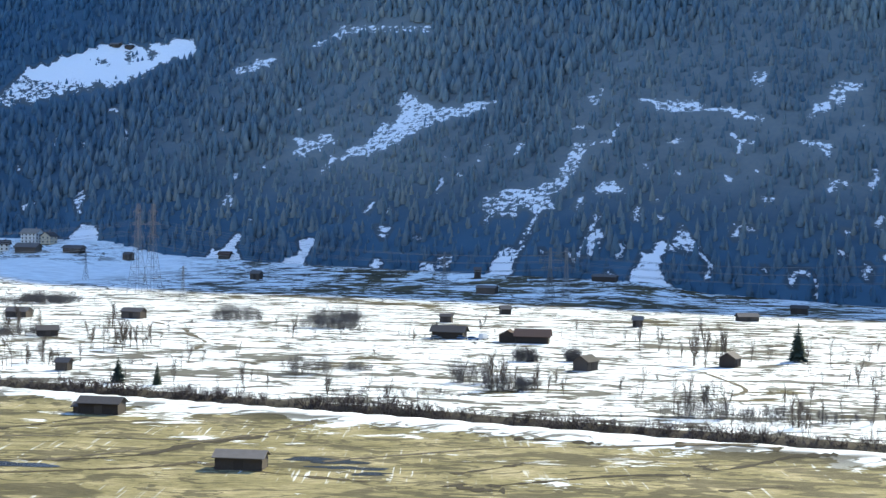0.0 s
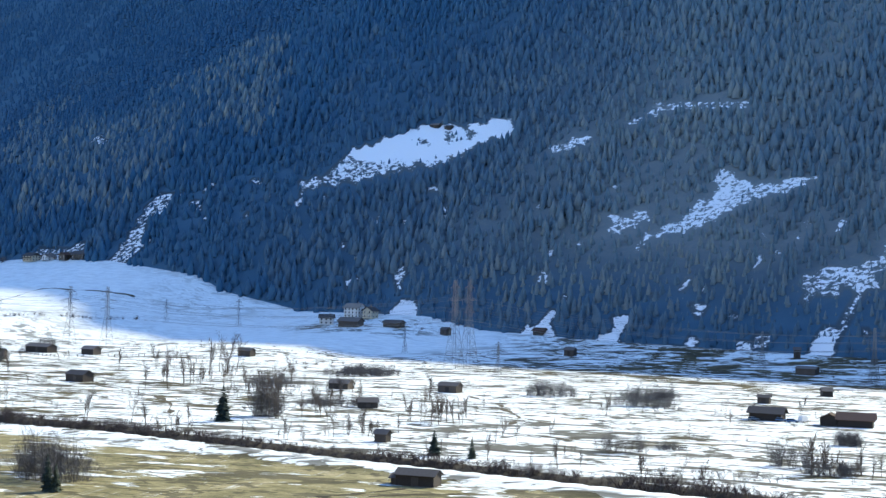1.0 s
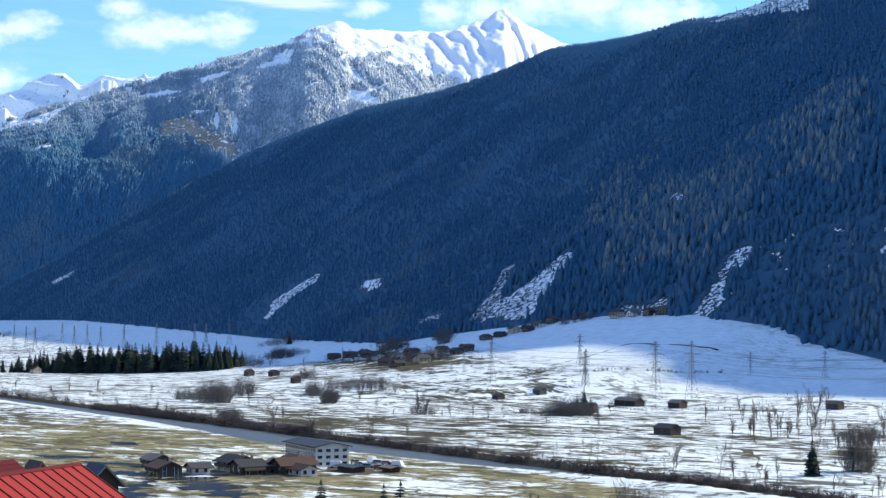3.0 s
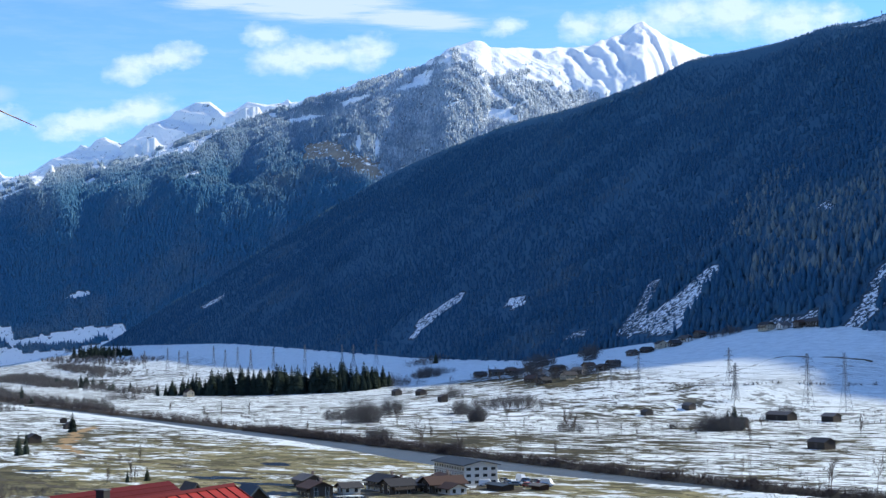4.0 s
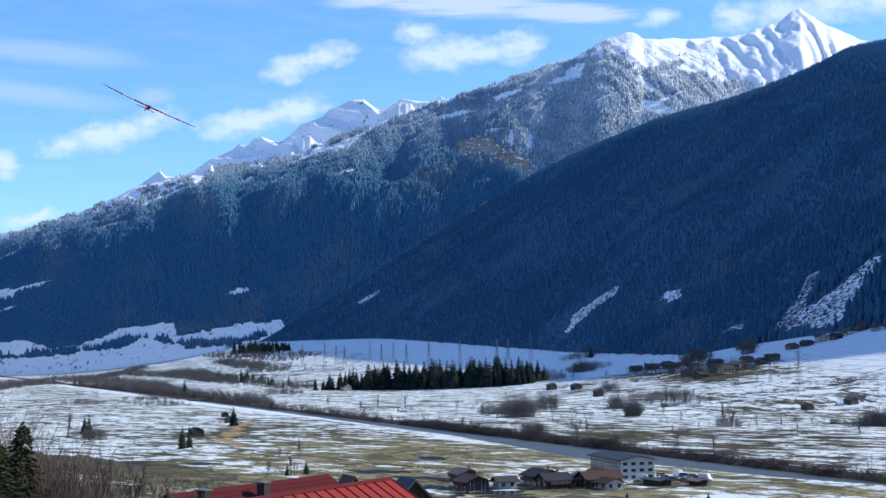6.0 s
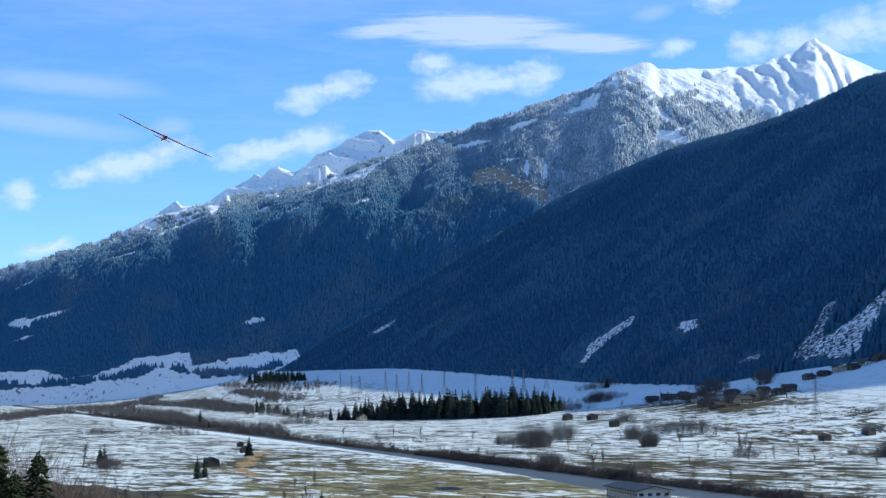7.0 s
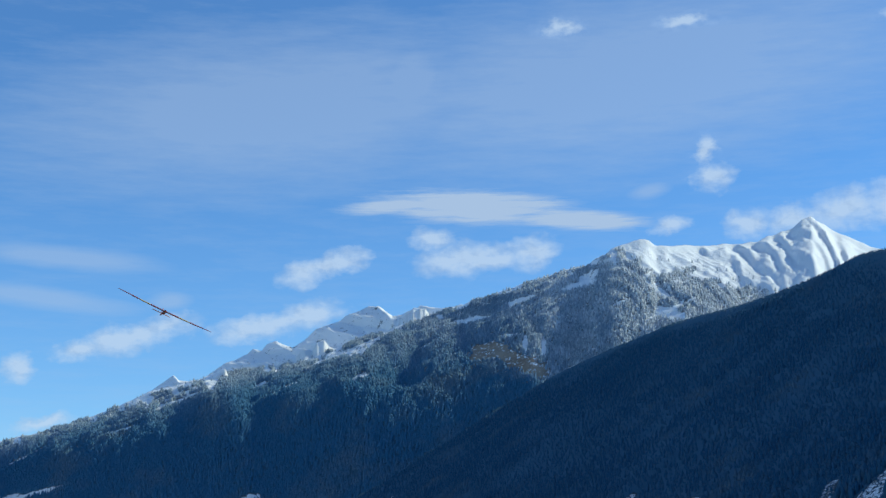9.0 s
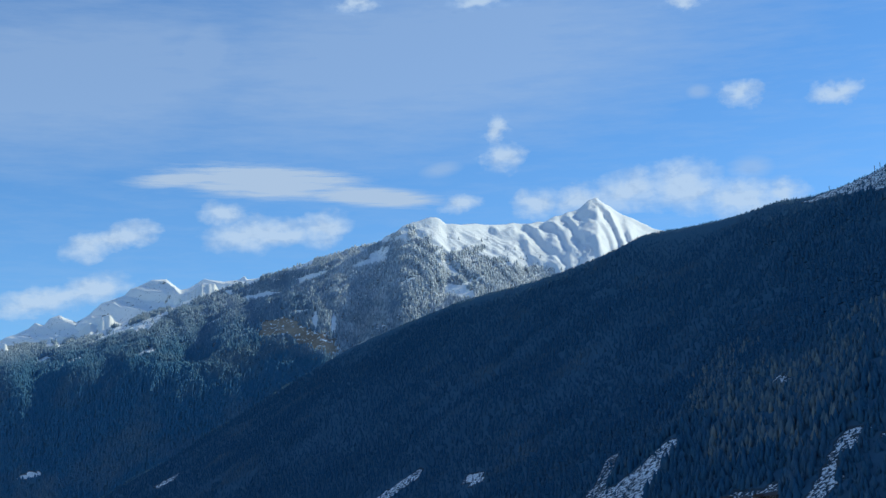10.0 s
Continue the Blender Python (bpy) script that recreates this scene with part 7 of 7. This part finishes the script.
def make_tile_house():
    """House with a dark red tiled roof, two chimneys and roof windows."""
    a, b = Vector(at(-55.6, -5.05, 92.0)), Vector(at(-49.6, -4.42, 104.0))
    turn = math.degrees(math.atan2(b.y - a.y, b.x - a.x))
    mid = (a + b) / 2
    base = float(ground_z(mid.x, mid.y))
    depth, rise, over = 9.5, 3.0, 0.7
    L = (b.xy - a.xy).length - 2 * over
    h = (a.z + b.z) / 2 - 0.25 - rise - base
    ob = thing("house", pose(mid.x, mid.y, base, 0, 0, turn), "house with a dark red tiled roof and two chimneys", "house", "houses on the hillside")
    walls(ob, L, depth, h, rise, M_PLASTER, 0.35)
    k = rise / (depth / 2)
    for s in (-1, 1):
        sl = part("roof_slope", roof_panel(s, L, depth, h + 0.02, rise, over, 0.12), M_REDTILE, ob)
        for i in range(13):
            y0 = s * (depth / 2 + over) * i / 13
            y1 = s * ((depth / 2 + over) * (i + 1) / 13 + 0.03)
            bm = bmesh.new()
            x0, x1 = -L / 2 - over, L / 2 + over
            p = [(x0, y0, h + rise + 0.143 - abs(y0) * k), (x1, y0, h + rise + 0.143 - abs(y0) * k), (x1, y1, h + rise + 0.19 - abs(y1) * k), (x0, y1, h + rise + 0.19 - abs(y1) * k)]
            solid(bm, p, [(q[0], q[1], q[2] + 0.03) for q in p])
            part("tile_course", bm, M_REDTILE, sl)
    for cx, cy in ((-6.3, -1.6), (-0.8, -1.6)):
        bm = bmesh.new()
        box(bm, cx - 0.30, cy - 0.3, h + rise - 1.6, cx + 0.30, cy + 0.3, h + rise + 0.30)
        ch = part("chimney", bm, M_DARKROOF, ob, "dark clad chimney")
        bm = bmesh.new()
        box(bm, cx - 0.36, cy - 0.36, h + rise + 0.302, cx + 0.36, cy + 0.36, h + rise + 0.38)
        part("chimney_cap", bm, M_STEEL, ch)
    bm = bmesh.new()
    y0, y1 = -2.4, -3.4
    solid(bm, [(-0.4, y0, h + rise + 0.22 + y0 * k), (0.5, y0, h + rise + 0.22 + y0 * k), (0.5, y1, h + rise + 0.22 + y1 * k), (-0.4, y1, h + rise + 0.22 + y1 * k)],
          [(-0.4, y0, h + rise + 0.32 + y0 * k), (0.5, y0, h + rise + 0.32 + y0 * k), (0.5, y1, h + rise + 0.32 + y1 * k), (-0.4, y1, h + rise + 0.32 + y1 * k)])
    part("roof_window", bm, M_GLASS, ob)
    return ob


make_tile_house()


def make_blue_roof_house():
    p = at(-57.0, -5.6, 84.0)
    base = float(ground_z(p[0], p[1]))
    return make_house(p[0], p[1], 12, 9, 7, p[2] - 2.2 - base, 2.0, M_PLASTER, M_BLUEROOF, 2, "house with a blue-grey ribbed roof on the hillside", False, True, False, 0.6, None, "houses on the hillside")


make_blue_roof_house()
for az, el, r, L, D in ((-46.6, -4.75, 150, 3.0, 3.0), (-48.8, -4.6, 150, 2.4, 2.2)):
    p = at(az, el, r)
    base = float(ground_z(p[0], p[1]))
    make_house(p[0], p[1], -20, L, D, max(2.2, p[2] - 1.6 - base), 1.5, M_OLDWOOD, M_BLUEROOF if L > 2.8 else M_SHINGLE, 1, "small shed with a grey roof below the hillside houses", False, False, False, 0.5, None, "houses on the hillside")

# big spruces and a birch thicket at the edge of the hillside
def make_near_spruce(height=16.0, width=8.2):
    """A tall spruce: limbs in whorls up to the tip, each with narrow drooping side sprays."""
    rs = np.random.RandomState(91)
    vs, fs, limbs = [], [], []

    def spray(base, d, ln, w):
        sd = np.cross(d, (0, 0, 1.0))
        sd /= np.linalg.norm(sd)
        up = np.cross(sd, d)
        q0 = len(vs)
        vs.extend([tuple(base), tuple(base + 0.55 * ln * d + w * sd - 0.02 * up), tuple(base + 0.55 * ln * d - w * sd - 0.02 * up), tuple(base + ln * d - np.array((0, 0, 0.12 * ln))), tuple(base + 0.45 * ln * d + 0.05 * up), tuple(base + 0.5 * ln * d - 0.14 * up)])
        fs.extend([(q0, q0 + 4, q0 + 1), (q0, q0 + 2, q0 + 4), (q0 + 1, q0 + 4, q0 + 3), (q0 + 4, q0 + 2, q0 + 3), (q0, q0 + 1, q0 + 5), (q0, q0 + 5, q0 + 2), (q0 + 1, q0 + 3, q0 + 5), (q0 + 5, q0 + 3, q0 + 2)])

    for k in range(76):
        for i in range(7):
            t = np.clip((k + rs.uniform(-0.9, 0.9)) / 76, 0, 1)
            z = height * (0.05 + 0.94 * t)
            a = 2 * math.pi * (i + rs.uniform(-0.5, 0.5)) / 7 + k * 1.3
            L = (0.5 * width * (1 - t) ** 0.9 + 0.10) * rs.uniform(0.6, 1.12)
            c, s = math.cos(a), math.sin(a)
            sag = rs.uniform(0.15, 0.38) * (1 - 0.9 * t) - 0.25 * t
            limbs.append(((0, 0, z), np.array((c * L * 0.95, s * L * 0.95, z - sag * L)), 0.03, 0.010))
            n = max(2, int(L / 0.26))
            for j in range(n):
                f = (j + 0.7) / n
                base = np.array((c * L * f, s * L * f, z - sag * L * f))
                turn = (0.75 if j % 2 else -0.75) * (1.1 - 0.7 * f) + rs.uniform(-0.2, 0.2)
                d = np.array((math.cos(a + turn), math.sin(a + turn), -0.35 + 0.3 * t + 0.15 * rs.normal()))
                spray(base, d / np.linalg.norm(d), min(rs.uniform(0.35, 0.65), 0.25 + 0.5 * L), rs.uniform(0.06, 0.11))
            spray(np.array((c * L * 0.85, s * L * 0.85, z - sag * L * 0.85)), np.array((c, s, -sag)) / math.hypot(1, sag), 0.14 + 0.2 * L, 0.05 + 0.02 * L)
    for k in range(10):
        spray(np.array((0, 0, height * (0.95 + 0.005 * k))), unit(np.array((math.cos(k * 2.4) * 0.4, math.sin(k * 2.4) * 0.4, 1.0))), 0.35, 0.05)
    ob = thing("spruce", Matrix(), "tall dark spruce on the hillside", "tree", "spruces on the hillside")
    part("trunk", bars_mesh("trunk", [((0, 0, -0.5), (0, 0, height * 0.5), 0.20, 0.11), ((0, 0, height * 0.5), (0, 0, height), 0.11, 0.012)] + limbs, M_BARK, 5), None, ob)
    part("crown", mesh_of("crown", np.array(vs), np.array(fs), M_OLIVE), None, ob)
    return ob


NEAR_SPRUCE = make_near_spruce()


def near_spruce(src, az, el, r, first=False):
    p = at(az, el, r)
    base = float(ground_z(p[0], p[1]))
    k = (p[2] - base) / 16.0
    m = pose(p[0], p[1], base, 0, 0, az * 7) @ Matrix.Diagonal((max(k, 0.7), max(k, 0.7), k, 1))
    if first:
        src.matrix_world = m
    else:
        clone(src, m)


near_spruce(NEAR_SPRUCE, -62.9, -0.1, 62, True)
near_spruce(NEAR_SPRUCE, -60.75, -2.35, 62)
near_spruce(NEAR_SPRUCE, -62.2, -1.9, 70)
near_spruce(NEAR_SPRUCE, -61.6, -3.0, 58)


def near_birches():
    rs0 = np.random.RandomState(78)
    out = []
    for k in range(3):
        branching(rs0, (0.5 * k, 0.3 * k * k, -0.4), np.array((0.2 * (k - 1), 0.15 * rs0.normal(), 1.0)), 11.0 - k, 0.11, 3, out, 0.62, 6, 4 - (k > 0))
    top = max(b[1][2] for _, b in out)
    out = [(d, (np.array(b[0]) * 13 / top, np.array(b[1]) * 13 / top, b[2], b[3])) for d, b in out]
    src = thing("birch", Matrix(), "leafless birch with fine reddish-brown twigs on the hillside", "tree", "birches on the hillside")
    part("trunk", bars_mesh("trunk", [(b[0], b[1], max(b[2], 0.02), max(b[3], 0.015)) for d, b in out if d >= 2], M_BIRCHBARK, 5), None, src)
    part("crown", bars_mesh("crown", [(b[0], b[1], max(0.5 * b[2], 0.007), max(0.5 * b[3], 0.005)) for d, b in out if d < 2], M_BIRCH, 3), None, src)
    rs = random.Random(4)
    rows = [(a, rs.uniform(-3.9, -3.0), rs.uniform(60, 74)) for a in np.linspace(-61.6, -58.2, 15)] + [(a, rs.uniform(-5.1, -4.2), rs.uniform(64, 84)) for a in np.linspace(-59.2, -55.2, 9)]
    for i, (az, el, r) in enumerate(rows):
        p = at(az, el, r)
        base = float(ground_z(p[0], p[1]))
        k = (p[2] - base) / 13.0
        m = pose(p[0], p[1], base, 0, 0, i * 71) @ Matrix.Diagonal((k * 0.85, k * 0.85, k, 1))
        if i:
            clone(src, m)
        else:
            src.matrix_world = m


near_birches()


def hillside_scrub():
    """The close growth of young birch and alder between the hillside trees."""
    rs = np.random.RandomState(31)
    n = 820
    az = rs.uniform(-63.0, -54.2, n)
    r = rs.uniform(62, 96, n)
    el = np.interp(az, (-63.0, -61.5, -60.4, -59.3, -58.5, -58.1, -57.5, -56.7, -55.5, -54.2), (-1.9, -2.5, -3.1, -3.5, -3.8, -4.2, -4.9, -4.5, -5.1, -5.5)) - 0.1 - rs.rand(n) ** 1.6 * 1.9
    x, y = r * np.sin(np.radians(az)), r * np.cos(np.radians(az))
    h = np.maximum(1.0, 1.10 * (EYE[2] + r * np.tan(np.radians(el)) - ground_z(x, y)))
    shrubs("hillside_scrub", x, y, h, "dense reddish-brown leafless scrub on the hillside", 12, 0.40, 22, 0.16, M_BIRCH, 9)
    # low brush on the slope and along the valley road
    n = 900
    t = rs.rand(n)
    x = np.interp(t, (0, 0.45, 1), (-600, -490, -400)) + rs.uniform(-20, 20, n)
    y = np.interp(t, (0, 0.45, 1), (338, 326, 310)) - 6 - 60 * rs.rand(n) ** 1.5
    shrubs("roadside_brush", x, y, rs.uniform(0.8, 2.6, n), "low grey-brown brush below the valley road", 14, 1.3, 6, 0.8, M_HEDGE, 3)


hillside_scrub()


# ---- the model glider in flight ----
def make_glider():
    r = 46.0
    c = Vector(at(-56.2, 9.3, r))
    f = (c - Vector(EYE)).normalized()
    right = f.cross(Vector((0, 0, 1))).normalized()
    up = right.cross(f)
    bank = radians(-24.6)
    wing = right * math.cos(bank) + up * math.sin(bank)
    lift = -right * math.sin(bank) + up * math.cos(bank)
    # local x along the wing, y along the flight away from the eye, z up from the wing; nose a little down
    m = Matrix((wing, f, lift)).transposed().to_4x4()
    m.translation = c
    ob = thing("model_glider", m @ pose(0, 0, 0, -7, 0, 4), "orange-red model glider with cream bands, banking in flight", "glider")
    span = 3.1

    def wing_panel(x0, x1, mat, label):
        bm = bmesh.new()
        rings = []
        for x in np.linspace(x0, x1, 5):
            t = abs(x) / (span / 2)
            ch = 0.24 * (1 - 0.55 * t ** 2.2) if t < 0.98 else 0.07
            zz = 0.035 * t * t + 0.02
            rings.append([(x, -0.30 * ch, zz), (x, -0.1 * ch, zz + 0.055 * ch * 1.6), (x, 0.3 * ch, zz + 0.05 * ch * 1.4), (x, 0.7 * ch, zz), (x, 0.2 * ch, zz - 0.03 * ch)])
        vs = [[bm.verts.new(p) for p in ring] for ring in rings]
        for a, b in zip(vs, vs[1:]):
            for i in range(5):
                bm.faces.new((a[i], a[(i + 1) % 5], b[(i + 1) % 5], b[i]))
        bm.faces.new(vs[0])
        bm.faces.new(vs[-1][::-1])
        part("wing_panel", bm, mat, ob, label)

    h = span / 2
    for s in (-1, 1):
        wing_panel(0.0, s * h * 0.30, M_RED, "red inner wing")
        wing_panel(s * h * 0.302, s * h * 0.54, M_CREAMFILM, "cream wing band")
        wing_panel(s * h * 0.542, s * h, M_RED, "red outer wing")
    bm = bmesh.new()
    rings = []
    for y, rr in ((-0.48, 0.012), (-0.40, 0.035), (-0.2, 0.052), (0.1, 0.045), (0.5, 0.022), (1.0, 0.014)):
        rings.append([bm.verts.new((rr * math.cos(a), y, -0.02 + rr * 1.15 * math.sin(a))) for a in np.linspace(0, 2 * math.pi, 10, endpoint=False)])
    for a, b in zip(rings, rings[1:]):
        for i in range(10):
            bm.faces.new((a[i], a[(i + 1) % 10], b[(i + 1) % 10], b[i]))
    bm.faces.new(rings[0])
    bm.faces.new(rings[-1][::-1])
    part("fuselage", bm, M_RED, ob, "slender red fuselage")
    bm = bmesh.new()
    solid(bm, [(-0.006, 0.80, 0.0), (-0.006, 1.02, 0.0), (-0.006, 1.04, 0.20), (-0.006, 0.92, 0.20)], [(0.006, 0.80, 0.0), (0.006, 1.02, 0.0), (0.006, 1.04, 0.20), (0.006, 0.92, 0.20)])
    part("fin", bm, M_YELLOW, ob, "orange tail fin")
    for s in (-1, 1):
        bm = bmesh.new()
        p = [(s * 0.008, 0.84, 0.035), (s * 0.30, 0.92, 0.035), (s * 0.30, 1.0, 0.035), (s * 0.008, 1.0, 0.035)]
        solid(bm, p, [(x, y, z + 0.010) for x, y, z in p])
        part("tailplane", bm, M_YELLOW, ob, "orange tailplane")
    return ob


make_glider()
